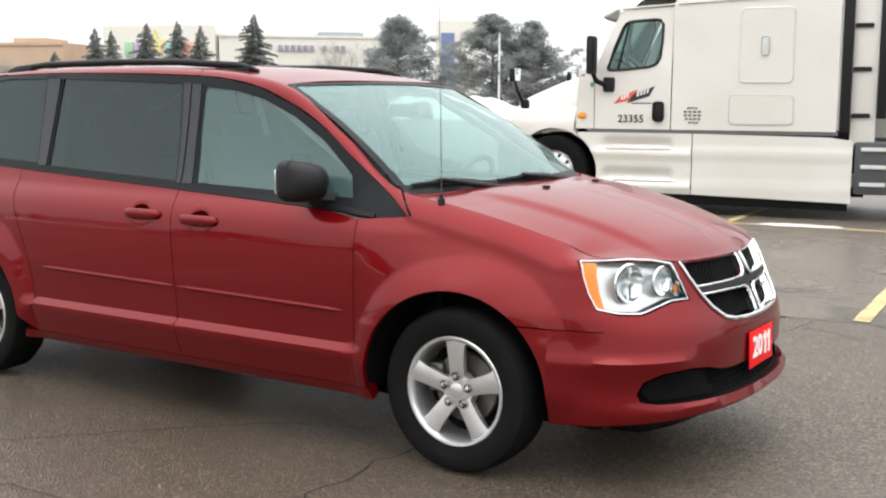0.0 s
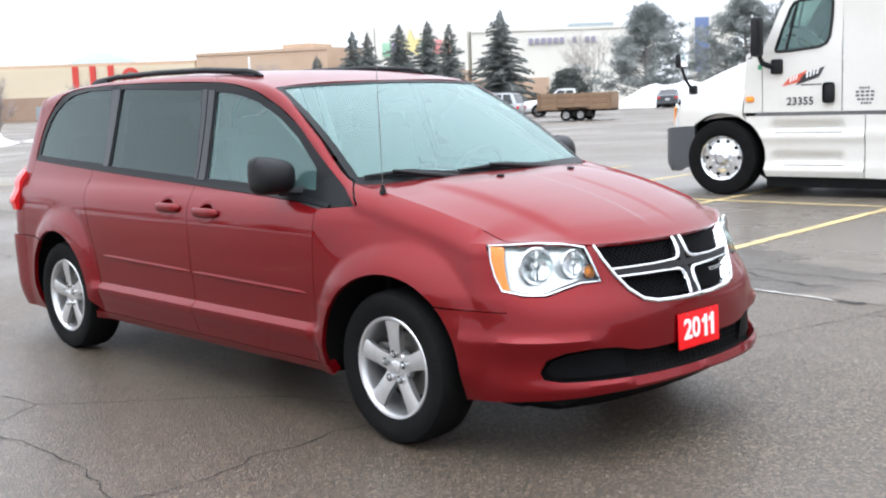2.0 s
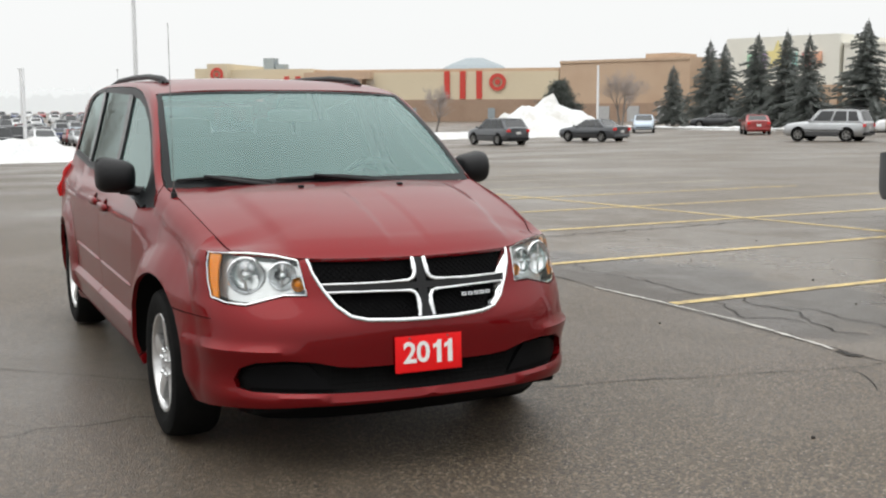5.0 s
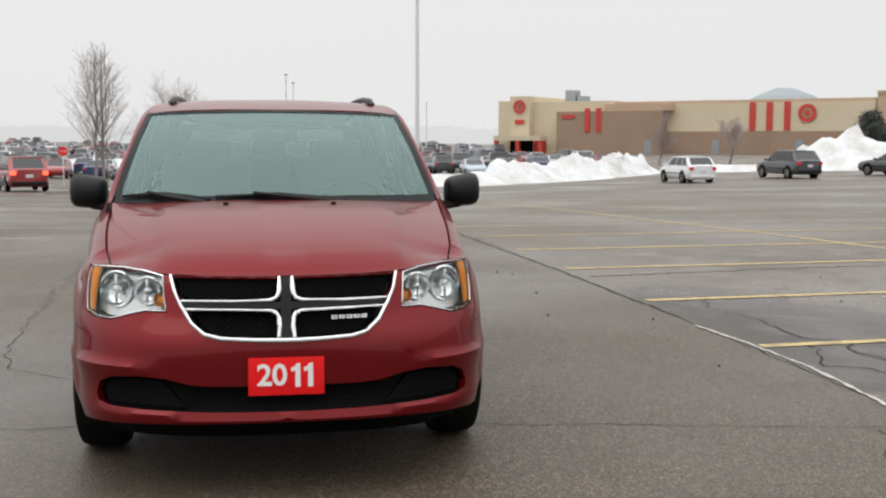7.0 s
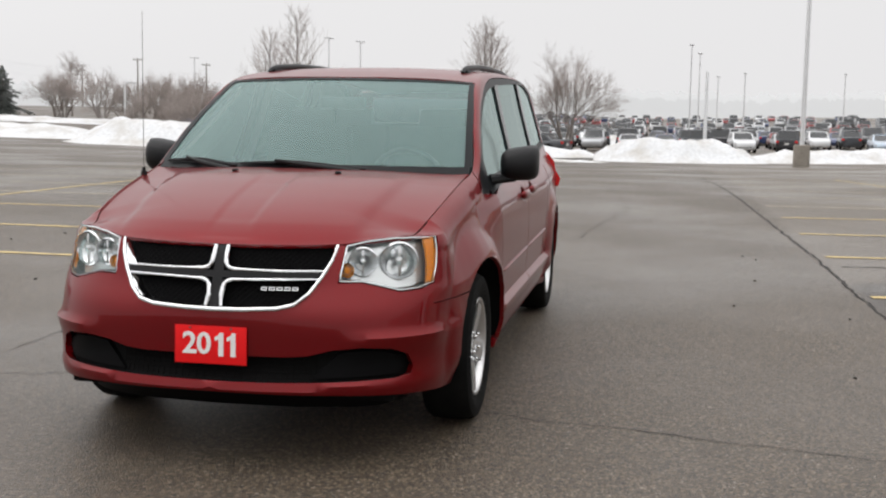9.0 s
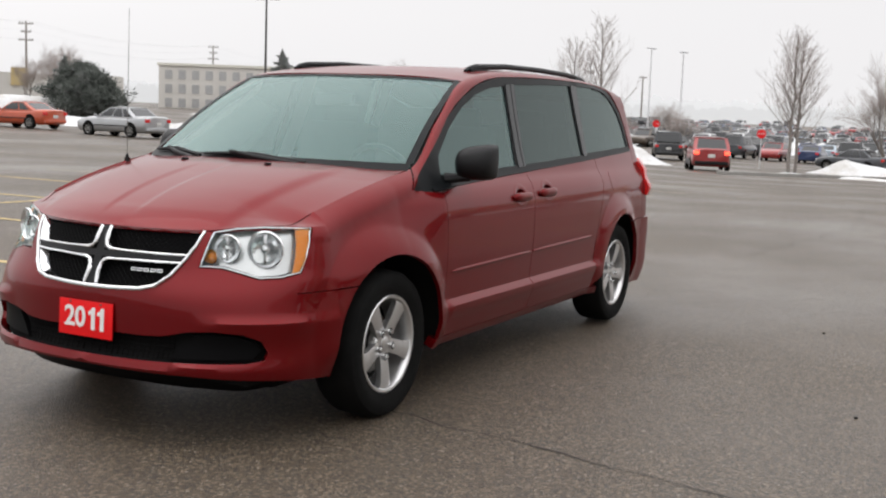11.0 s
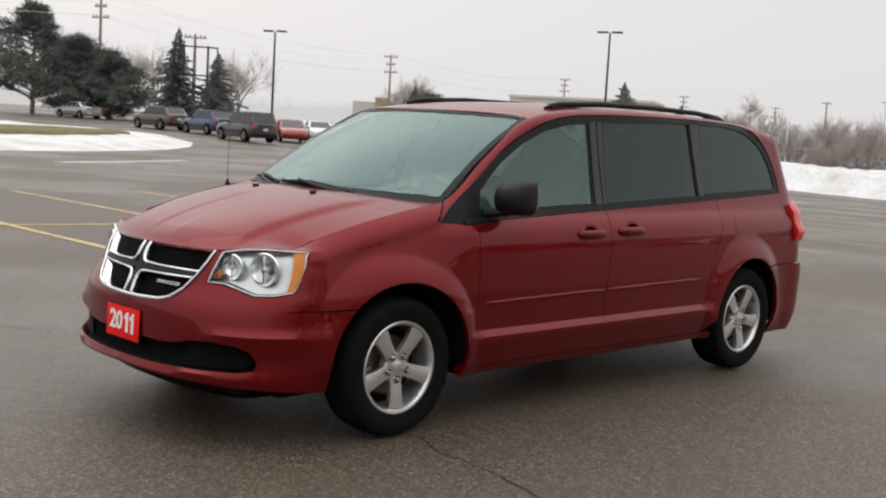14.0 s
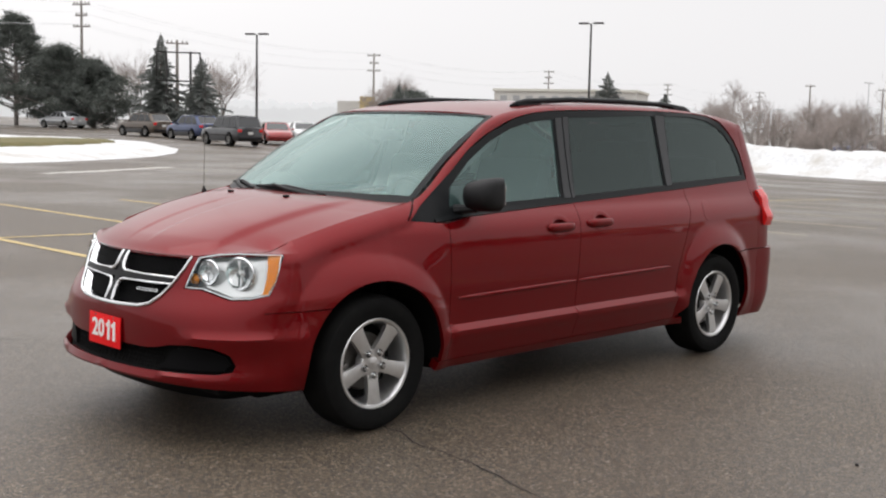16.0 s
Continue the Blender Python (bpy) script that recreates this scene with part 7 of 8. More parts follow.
# ---- trees ----
# bark and twigs carry some mist haze in their lightened colours
BARK = material("hazed_grey_bark", (0.28, 0.25, 0.23), 0.9, grain=0.4, scale=20, stain=0.3, stain_scale=3, bump=0.6, bump_scale=30)
TWIG = material("hazed_reddish_twigs", (0.38, 0.33, 0.305), 0.9, grain=0.3, scale=12)


def translucent(mat, share):
    """Thin needles pass some of the light that falls on their back."""
    n, l = mat.node_tree.nodes, mat.node_tree.links
    b, out = n["Principled BSDF"], n["Material Output"]
    t, mix = n.new("ShaderNodeBsdfTranslucent"), n.new("ShaderNodeMixShader")
    l.new(b.inputs["Base Color"].links[0].from_socket, t.inputs["Color"])
    mix.inputs[0].default_value = share
    l.new(b.outputs[0], mix.inputs[1])
    l.new(t.outputs[0], mix.inputs[2])
    l.new(mix.outputs[0], out.inputs["Surface"])
    return mat


# needle colours are lightened to stand in for the mist before them
NEEDLE = translucent(material("hazed_blue_green_needles", (0.25, 0.27, 0.255), 0.85, grain=0.3, scale=9, stain=0.75, stain_scale=1.6, second=(0.41, 0.415, 0.405), vary=0.1), 0.45)
PINE = translucent(material("dark_hazed_pine_needles", (0.105, 0.12, 0.105), 0.85, grain=0.35, scale=9, stain=0.7, stain_scale=1.4, second=(0.27, 0.275, 0.265), vary=0.1), 0.4)
# palest needles, for the far pines: mist haze is put into the colour
HAZED_PINE = translucent(material("pale_hazed_pine_needles", (0.24, 0.26, 0.25), 0.85, grain=0.35, scale=9, stain=0.8, stain_scale=1.2, second=(0.48, 0.49, 0.48), vary=0.1), 0.45)


def spruce(height, radius, label, x, y, seed, needles=NEEDLE):
    r = random.Random(seed)
    t = thing("spruce_tree", label, "tree", m=stand(x, y, r.uniform(0, 360)))
    bm = bmesh.new()
    tube(bm, [(0, 0, -0.1), (0.03, 0, height * 0.4), (0, 0.02, height * 1.02)], [0.035 * radius + 0.10, 0.09, 0.02], 7)
    part("trunk", bm, BARK, t)
    verts, faces = [], []
    count = int(height * 30)
    for k in range(count):
        f0 = (k + r.random()) / count
        z = height * (0.05 + 0.94 * f0 ** 1.25)
        s = 1 - z / height
        slim = min(1.0, 0.15 + 7 * s)
        a = k * 2.39996 + r.uniform(-0.5, 0.5)
        ln = (radius * 1.95 * s + 0.05) * r.uniform(0.42, 1.12) * (0.90 + 0.16 * math.sin(3 * a + z))
        d = Vector((math.cos(a), math.sin(a), 0))
        side = Vector((-d.y, d.x, 0))
        droop = r.uniform(0.15, 0.40) * (0.4 + s)
        steps = max(2, int(ln / 0.15))
        for j in range(steps):
            f = (j + r.uniform(0.3, 0.9)) / steps
            p = d * ln * f + Vector((0, 0, z - droop * ln * f * f + 0.14 * f * ln))
            w = (0.12 + 0.22 * ln * (1 - f)) * r.uniform(0.6, 1.3)
            for sd in (1, -1, 0.6, -0.6, 0.2, -0.2):
                tip = p + d * (0.24 * slim * r.uniform(0.6, 1.4)) + side * sd * w * slim * r.uniform(0.7, 1.2) + Vector((0, 0, r.uniform(-0.24, 0.06)))
                i = len(verts)
                wd = (side * 0.6 + d * 0.8) * 0.05
                verts.extend([p - wd, tip, p + wd, p + Vector((0, 0, -0.14)) + d * 0.06])
                faces.extend([(i, i + 1, i + 2), (i, i + 3, i + 1)])
    me = bpy.data.meshes.new("crown")
    me.from_pydata(verts, [], faces)
    me.materials.append(needles)
    ob = new("crown", me)
    ob.parent = t
    return t


def pine(height, radius, label, x, y, seed, low=0.2, name="pine_tree", needles=PINE):
    """Broad evergreen: limbs, and many needle tufts grouped in uneven pads."""
    r = random.Random(seed)
    t = thing(name, label, "tree", m=stand(x, y, r.uniform(0, 360)))
    bm = bmesh.new()
    tube(bm, [(0, 0, -0.1), (0.1, 0.05, height * 0.5), (0, 0, height * 0.95)], [0.22, 0.15, 0.03], 7)
    verts, faces = [], []
    for k in range(112):
        f = (k + 0.5) / 112
        z = height * (low + (0.98 - low) * f)
        if r.random() < 0.12:
            continue
        reach = 1.15 * radius * (1 - 0.95 * f ** 1.15) * min(1.0, 0.7 + 2 * f) * r.uniform(0.5, 1.12) * (0.9 + 0.25 * math.sin(5 * f + 2 * math.cos(k * 2.4))) + 0.15
        a = k * 2.4 + r.uniform(-0.4, 0.4)
        end = Vector((math.cos(a) * reach, math.sin(a) * reach, z + 0.25 * reach))
        tube(bm, [(0, 0, z - 0.2), tuple(end * 0.5 + Vector((0, 0, z * 0.5 - 0.1))), tuple(end)], [0.06, 0.04, 0.015], 4)
        for c in range(6):
            q = Vector((0, 0, z)).lerp(end, r.uniform(0.45, 1.05)) + Vector((r.gauss(0, 0.22), r.gauss(0, 0.22), r.gauss(0.05, 0.16)))
            for j in range(46):
                o = Vector((r.gauss(0, 1), r.gauss(0, 1), r.gauss(0, 0.5))) * 0.29
                d = Vector((r.gauss(0, 1), r.gauss(0, 1), r.gauss(0.4, 0.8))).normalized() * 0.30
                w = d.cross(Vector((r.gauss(0, 1), r.gauss(0, 1), r.gauss(0, 1)))).normalized() * 0.045
                i = len(verts)
                verts.extend([q + o - w, q + o + w, q + o + d])
                faces.append((i, i + 1, i + 2))
    part("trunk", bm, BARK, t)
    me = bpy.data.meshes.new("crown")
    me.from_pydata(verts, [], faces)
    me.materials.append(needles)
    new("crown", me).parent = t
    return t


def bare_mesh(height, seed, spread=0.5, stems=1, fine=5, droop=0.0):
    r = random.Random(seed)
    limbs, twigs = bmesh.new(), bmesh.new()

    def grow(p, d, ln, rad, level):
        pts, rr = [p], [rad]
        n = 3
        for k in range(n):
            d = (d + Vector((r.gauss(0, 0.10), r.gauss(0, 0.10), 0.05 - droop * level * 0.03))).normalized()
            p = p + d * ln / n
            pts.append(p)
            rr.append(rad * (1 - 0.38 * (k + 1) / n))
        tube(twigs if level >= 3 else limbs, pts, rr, 3 if level >= 2 else 6, cap=False)
        if level >= fine:
            return
        kids = r.randint(4, 5) if level < fine - 1 else r.randint(3, 5)
        for k in range(kids):
            f = r.uniform(0.35, 1.0) if k else 1.0
            q = pts[0].lerp(pts[-1], f) if f < 1 else pts[-1]
            a = r.uniform(0, 6.28)
            tilt = spread * r.uniform(0.5, 1.25) if k else spread * 0.35
            perp = d.cross(Vector((math.cos(a), math.sin(a), 0.3))).normalized()
            nd = (d + perp * math.tan(min(1.2, tilt))).normalized()
            grow(q, nd, ln * r.uniform(0.58, 0.82), max(0.005, rr[-1] * r.uniform(0.55, 0.8)), level + 1)
    for s in range(stems):
        a = 2 * math.pi * s / stems + 0.4
        lean = Vector((0.35 * math.cos(a), 0.35 * math.sin(a), 1)).normalized() if stems > 1 else Vector((0.02, 0.03, 1))
        grow(Vector((0.12 * math.cos(a) * (stems > 1), 0.12 * math.sin(a) * (stems > 1), -0.1)), lean, height * 0.30, 0.014 * height + 0.02, 0)
    top = max(v.co.z for bm in (limbs, twigs) for v in bm.verts)
    for bm in (limbs, twigs):
        bmesh.ops.scale(bm, vec=(height / top,) * 3, verts=bm.verts)
    return limbs, twigs


def leader_mesh(height, seed, low=0.22):
    """Young street tree: a straight stem to the top, limbs rising from it all the way up."""
    r = random.Random(seed)
    limbs, twigs = bmesh.new(), bmesh.new()

    def limb(bm, p, d, ln, rad, n, sides):
        pts, rr = [p], [rad]
        for k in range(n):
            d = (d + Vector((r.gauss(0, 0.09), r.gauss(0, 0.09), 0.10))).normalized()
            p = p + d * ln / n
            pts.append(p)
            rr.append(rad * (1 - 0.8 * (k + 1) / n))
        tube(bm, pts, rr, sides, cap=False)
        return pts
    stem = [Vector((0.02 * height * noise.noise(Vector((seed, k * 0.5, 0))), 0.02 * height * noise.noise(Vector((seed, 9, k * 0.5))), height * (k / 9 - 0.01))) for k in range(10)]
    tube(limbs, stem, [0.013 * height * (1 - 0.1 * k) + 0.008 for k in range(10)], 7)
    count = 34
    for k in range(count):
        f = low + (0.95 - low) * ((k + r.random()) / count)
        i = min(8, int(f * 9))
        p = stem[i].lerp(stem[i + 1], f * 9 - i)
        a = k * 2.4 + r.uniform(-0.4, 0.4)
        rise = r.uniform(0.65, 1.25) + 0.6 * f
        d = Vector((math.cos(a), math.sin(a), rise)).normalized()
        ln = height * (0.44 * (1 - f) ** 0.8 + 0.07) * r.uniform(0.75, 1.1)
        pts = limb(limbs, p, d, ln, 0.0046 * height * (1.1 - f) + 0.006, 4, 5)
        for j in range(7):
            g = 0.25 + 0.75 * j / 6
            q = pts[min(3, int(g * 4))].lerp(pts[min(4, int(g * 4) + 1)], g * 4 % 1)
            b = r.uniform(0, 6.28)
            e = (d + 0.75 * Vector((math.cos(b), math.sin(b), r.uniform(0.1, 0.7)))).normalized()
            sub = limb(twigs, q, e, ln * r.uniform(0.28, 0.5), 0.009, 3, 3)
            for m in range(4):
                b = r.uniform(0, 6.28)
                e2 = (e + 0.8 * Vector((math.cos(b), math.sin(b), r.uniform(0, 0.6)))).normalized()
                limb(twigs, sub[r.randint(1, 3)], e2, ln * r.uniform(0.14, 0.26), 0.006, 2, 3)
    return limbs, twigs


def bare_tree(height, label, x, y, seed, spread=0.5, stems=1, fine=5, name="bare_tree"):
    t = thing(name, label, "tree" if name == "bare_tree" else "shrub", m=stand(x, y, seed * 37 % 360))
    a, b = leader_mesh(height, seed) if stems == 0 else bare_mesh(height, seed, spread, stems, fine)
    part("branch_work", a, BARK, t)
    part("spray", b, TWIG, t)
    return t


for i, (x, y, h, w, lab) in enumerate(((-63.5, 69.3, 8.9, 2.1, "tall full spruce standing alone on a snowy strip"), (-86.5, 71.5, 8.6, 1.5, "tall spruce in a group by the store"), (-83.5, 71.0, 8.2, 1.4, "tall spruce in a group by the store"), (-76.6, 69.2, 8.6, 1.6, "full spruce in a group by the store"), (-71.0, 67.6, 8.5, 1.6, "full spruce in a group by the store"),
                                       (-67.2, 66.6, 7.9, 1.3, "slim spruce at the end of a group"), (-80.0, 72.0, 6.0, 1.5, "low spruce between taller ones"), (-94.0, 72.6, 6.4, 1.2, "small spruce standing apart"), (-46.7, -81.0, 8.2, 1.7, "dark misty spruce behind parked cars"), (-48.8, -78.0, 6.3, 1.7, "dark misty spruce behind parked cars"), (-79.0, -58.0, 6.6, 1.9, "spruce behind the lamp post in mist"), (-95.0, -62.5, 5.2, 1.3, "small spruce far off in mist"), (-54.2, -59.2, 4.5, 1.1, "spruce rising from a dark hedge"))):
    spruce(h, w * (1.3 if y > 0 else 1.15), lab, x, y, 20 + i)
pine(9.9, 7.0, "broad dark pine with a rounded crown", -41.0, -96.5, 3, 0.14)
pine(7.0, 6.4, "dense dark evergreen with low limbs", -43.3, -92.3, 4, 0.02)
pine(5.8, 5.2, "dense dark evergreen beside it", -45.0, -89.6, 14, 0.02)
pine(9.2, 6.4, "open-crowned pine near the snowy slope, haze put into its colour", -58.9, 84.3, 5, 0.06, needles=HAZED_PINE)
pine(9.7, 8.4, "broad pine behind the white truck, haze put into its colour", -53.0, 91.8, 6, 0.05, needles=HAZED_PINE)
pine(8.8, 6.4, "broad pine behind the white truck, haze put into its colour", -49.6, 93.6, 7, 0.05, needles=HAZED_PINE)
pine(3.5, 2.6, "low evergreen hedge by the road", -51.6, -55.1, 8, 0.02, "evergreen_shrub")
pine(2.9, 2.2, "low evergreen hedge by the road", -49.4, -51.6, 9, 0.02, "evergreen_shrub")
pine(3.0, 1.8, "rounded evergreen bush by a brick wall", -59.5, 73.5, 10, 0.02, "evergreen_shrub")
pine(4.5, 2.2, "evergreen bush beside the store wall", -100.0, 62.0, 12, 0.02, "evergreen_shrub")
for x, y, h, seed, sp, st, lab in ((-56.4, -8.4, 7.4, 1, 0.40, 0, "leafless young tree on the kerb island"), (-56.6, -8.1, 6.9, 2, 0.40, 0, "leafless young tree on the kerb island"), (-59.5, -20.4, 8.1, 3, 0.42, 0, "tall leafless tree behind the snow bank"), (-59.3, -22.0, 6.9, 4, 0.42, 0, "leafless small tree behind the snow bank"), (-73.0, -5.2, 7.8, 5, 0.55, 3, "leafless tree with a wide reddish crown"),
                                   (-66.0, 85.0, 7.8, 6, 0.6, 1, "leafless tree before the white store"), (-97.0, 68.0, 6.4, 7, 0.6, 2, "leafless tree by the store wall"), (-80.0, 38.0, 4.4, 8, 0.45, 1, "slender leafless tree near the store"), (-96.0, 38.0, 5.4, 9, 0.4, 1, "slender leafless tree before the store"), (-118.0, -68.0, 8.0, 10, 0.6, 1, "leafless round tree far off in mist"),
                                   (-86.0, -98.0, 5.6, 11, 0.6, 2, "leafless tree beside the road"), (-54.0, -98.0, 8.5, 12, 0.6, 2, "leafless reddish tree by the road"), (-57.0, -88.0, 7.5, 13, 0.6, 2, "leafless reddish tree by the road"), (-66.0, -72.0, 6.2, 15, 0.6, 2, "leafless tree behind the orange car"), (-62.0, -67.0, 5.4, 16, 0.62, 2, "leafless tree behind the orange car"), (-48.0, -102.0, 9.0, 17, 0.6, 2, "leafless tall tree by the road")):
    bare_tree(h, lab, x, y, seed, sp, st, 5)
shrub = bare_tree(4.4, "bare brown shrub with many stems on a snowy strip", -86.0, -38.0, 30, 0.62, 5, 4, "bare_shrub")
shrub["group"] = "row of bare shrubs"
for k, (x, y, s) in enumerate(((-60.5, -27.2, 0.80), (-62.0, -29.4, 0.72), (-61.5, -24.6, 0.62), (-66.0, -33.5, 0.85), (-87.5, -42.0, 1.2), (-89.0, -46.5, 1.0), (-91, -36, 0.9), (-94, -31, 0.8), (-95, -52, 1.3), (-102, -60, 1.2), (-98, -26, 0.8), (-111, -66, 1.3), (-108, -40, 1.3), (-112, -50, 1.4), (-116, -33, 1.1), (-104, -46, 1.2), (-120, -58, 1.4))):
    c = copy_thing(shrub, stand(x, y, k * 71))
    c.scale = (s, s, s)

# ---- posts, poles and wires ----
STEEL = material("dark_painted_steel", (0.045, 0.042, 0.040), 0.5, 0.3, grain=0.2, scale=12)
# pale steel and pole wood lightened further: distance haze put into the colour
PALESTEEL = material("galvanised_hazed_pole", (0.74, 0.75, 0.76), 0.45, 0.3, grain=0.15, scale=12)
POLEWOOD = material("weathered_hazed_pole", (0.30, 0.27, 0.245), 0.9, grain=0.4, scale=10, bump=0.4, bump_scale=20)
CONCRETE = material("post_base_concrete", (0.30, 0.27, 0.23), 0.9, grain=0.35, scale=18, stain=0.4, stain_scale=2, bump=0.4, bump_scale=40)


def lamp_post(x, y, h, mat, az, label, base=False, heads=2):
    t = thing("street_lamp", label, "lamp post", m=stand(x, y, az))
    z0 = 1.0 if base else 0.0
    bm = bmesh.new()
    lathe(bm, [(0.11, z0), (0.10, h * 0.5), (0.075, h)], 12, "z")
    part("pole", bm, mat, t)
    if base:
        bm = bmesh.new()
        lathe(bm, [(0.38, -0.1), (0.38, 0.96), (0.34, 1.0), (0.0, 1.0)], 20, "z")
        part("concrete_base", bm, CONCRETE, t)
    for s in ((1, -1) if heads == 2 else (1,)):
        if heads:
            part("lamp_head", box(0, s * 0.62, h + 0.05, 0.42, 0.85, 0.14, 0.03), mat, t)
    return t


lamp_post(-48.2, 7.85, 13.5, PALESTEEL, 0, "tall white lamp pole on a round concrete base", True)
lamp_post(-59.5, 3.8, 5.0, PALESTEEL, 0, "short white post rising behind a snow heap", heads=0)
lamp_post(-53.2, -76.2, 8.5, STEEL, 30, "dark lamp post with two flat heads")
lamp_post(-70.7, -53.7, 10.2, STEEL, 20, "dark lamp post with two flat heads")
lamp_post(-79.0, -41.5, 3.8, PALESTEEL, 60, "short pale lamp post leaning over the snow", heads=1)
lamp_post(-75.0, 50.8, 5.6, PALESTEEL, 0, "white flag pole beside the spruces", heads=0)
lamp_post(-50.0, 88.0, 7.8, PALESTEEL, 0, "pale pole before the dark pines", heads=0)
for x, y, h in ((-150, 4.5, 12.5), (-138, -38, 11), (-142, -43.5, 11.5), (-165, 6.0, 12), (-165, 12.5, 9), (-185, 9.5, 9), (-190, 30, 9), (-150, -55, 10), (-170, -75, 9)):
    lamp_post(x, y, h, PALESTEEL, 80, "far lamp pole in the misty lot")


def utility_pole(x, y, h, az, label, arms=3):
    t = thing("utility_pole", label, "utility pole", m=stand(x, y, az))
    bm = bmesh.new()
    lathe(bm, [(0.17, -0.1), (0.15, h * 0.5), (0.10, h), (0.0, h)], 9, "z")
    part("pole", bm, POLEWOOD, t)
    for k in range(arms):
        part("crossarm", box(0, 0, h - 0.3 - 1.0 * k, 0.12, 1.9 if k % 2 == 0 else 1.3, 0.12, 0.01), POLEWOOD, t)
        for s in (0.8, 0.45, -0.45, -0.8):
            bm = bmesh.new()
            lathe(bm, [(0.05, 0), (0.07, 0.08), (0.03, 0.2), (0.0, 0.21)], 8, "z", (0, s * (1 if k % 2 == 0 else 0.7), h - 0.24 - 1.0 * k))
            part("insulator", bm, KERBSTONE, t)
    return t


POLES = [(-46.0, -93.5, 11.5), (-95.7, -109.0, 10.0), (-150.0, -124.0, 10.6), (-190.0, -126.0, 9.8), (-230.0, -128.0, 9.5)]
for x, y, h in POLES:
    utility_pole(x, y, h, 25, "wooden utility pole with crossarms and insulators")
utility_pole(-48.0, -80.5, 7.8, 60, "wooden pole with a wide top crossarm", 1)
for x, y, h in ((-176, -88, 9), (-182, -78, 8.5), (-190, -70, 9.5), (-196, -62, 9)):
    utility_pole(x, y, h, 60, "far wooden pole standing in mist", 1)
# wires share the pale pole colour, painted haze included
for off, dz in ((0.8, 0.0), (-0.8, 0.0), (0.0, -1.0), (0.6, -2.1), (-0.6, -2.1)):
    for (x0, y0, h0), (x1, y1, h1) in zip([(20.0, -85.0, 11.5)] + POLES, POLES):
        a, b = Vector((x0, y0 + off, ground_z(x0, y0) + h0 + dz)), Vector((x1, y1 + off, ground_z(x1, y1) + h1 + dz))
        bm = bmesh.new()
        tube(bm, [a.lerp(b, k / 14) - Vector((0, 0, 1.2 * 4 * (k / 14) * (1 - k / 14))) for k in range(15)], 0.010, 4, cap=False)
        tagged(part("overhead_wire", bm, PALESTEEL), "thin overhead wire hanging between wooden poles", "wire", group="overhead wires")

# bare billboard frame by the road
billboard = thing("billboard_frame", "empty steel billboard frame on posts", "billboard", m=stand(-47.5, -79.5, 150))
for x in (-1.0, 1.0):
    part("post", box(x, 0, 3.4, 0.18, 0.18, 6.8, 0.02), STEEL, billboard)
for z in (4.3, 6.7):
    part("rail", box(0, 0.12, z, 3.6, 0.10, 0.12, 0.01), STEEL, billboard)
for x in (-1.8, 1.8):
    part("upright", box(x, 0.12, 5.5, 0.12, 0.10, 2.5, 0.01), STEEL, billboard)


def stop_sign(x, y, az, h=2.3):
    t = thing("stop_sign", "red octagonal stop sign on a steel post", "sign", m=stand(x, y, az))
    part("post", box(0, 0, h / 2, 0.06, 0.06, h, 0.01), PALESTEEL, t)
    bm = bmesh.new()
    lathe(bm, [(0.0, 0.05), (0.27, 0.05), (0.27, 0.03), (0.0, 0.03)], 8, "x", (0, 0, h))
    part("sign_plate", bm, SIGNRED, t, smooth=0)
    bm = words("STOP", 0.16, 0.004)
    bmesh.ops.transform(bm, matrix=Matrix(((0, 0, 1, 0.055), (1, 0, 0, 0), (0, 1, 0, h), (0, 0, 0, 1))), verts=bm.verts)
    part("lettering", bm, WHITE, t, smooth=0)


stop_sign(-59.9, -10.7, 10, 2.0)
stop_sign(-72.8, -20.9, 20)

# ---- buildings ----
# stucco and bricks lightened: part of their tone is painted distance haze
STUCCO = material("beige_stucco", (0.64, 0.55, 0.40), 0.9, grain=0.15, scale=6, stain=0.25, stain_scale=0.12, second=(0.46, 0.37, 0.24), bump=0.3, bump_scale=20)
BROWNBRICK = material("brown_brick", (0.36, 0.25, 0.18), 0.9, grain=0.3, scale=9, stain=0.3, stain_scale=0.3, second=(0.20, 0.12, 0.08), bump=0.3, bump_scale=12)
TANBRICK = material("tan_brick", (0.52, 0.38, 0.27), 0.9, grain=0.25, scale=9, stain=0.3, stain_scale=0.2, second=(0.34, 0.21, 0.14), bump=0.3, bump_scale=12)
WHITEWALL = material("white_store_wall", (0.70, 0.68, 0.61), 0.85, grain=0.08, scale=6, stain=0.25, stain_scale=0.15, second=(0.58, 0.56, 0.50))
STORERED = material("red_store_sign", (0.55, 0.05, 0.035), 0.5, grain=0.1, scale=10)
ROOFGREY = material("grey_roof_metal", (0.30, 0.34, 0.36), 0.6, 0.2, grain=0.2, scale=5)
# window tone lifted towards the wall tone, painting in mist
HAZE_WINDOW = material("hazed_window_glass", (0.42, 0.42, 0.42), 0.15, coat=0.5, grain=0.2, scale=2)


def wall_frame(p, q):
    """A building's own axes: x along its front from p to q, y away behind, z up."""
    d = Vector((q[0] - p[0], q[1] - p[1], 0))
    ln = d.length
    d.normalize()
    back = Vector((-d.y, d.x, 0))
    mid = Vector((p[0], p[1], 0))
    if back.dot(mid) < 0:
        back = -back
    z0 = min(ground_z(*p), ground_z(*q)) - 0.3
    m = Matrix(((d.x, back.x, 0, p[0]), (d.y, back.y, 0, p[1]), (0, 0, 1, 0), (0, 0, 0, 1)))
    return m, ln, z0


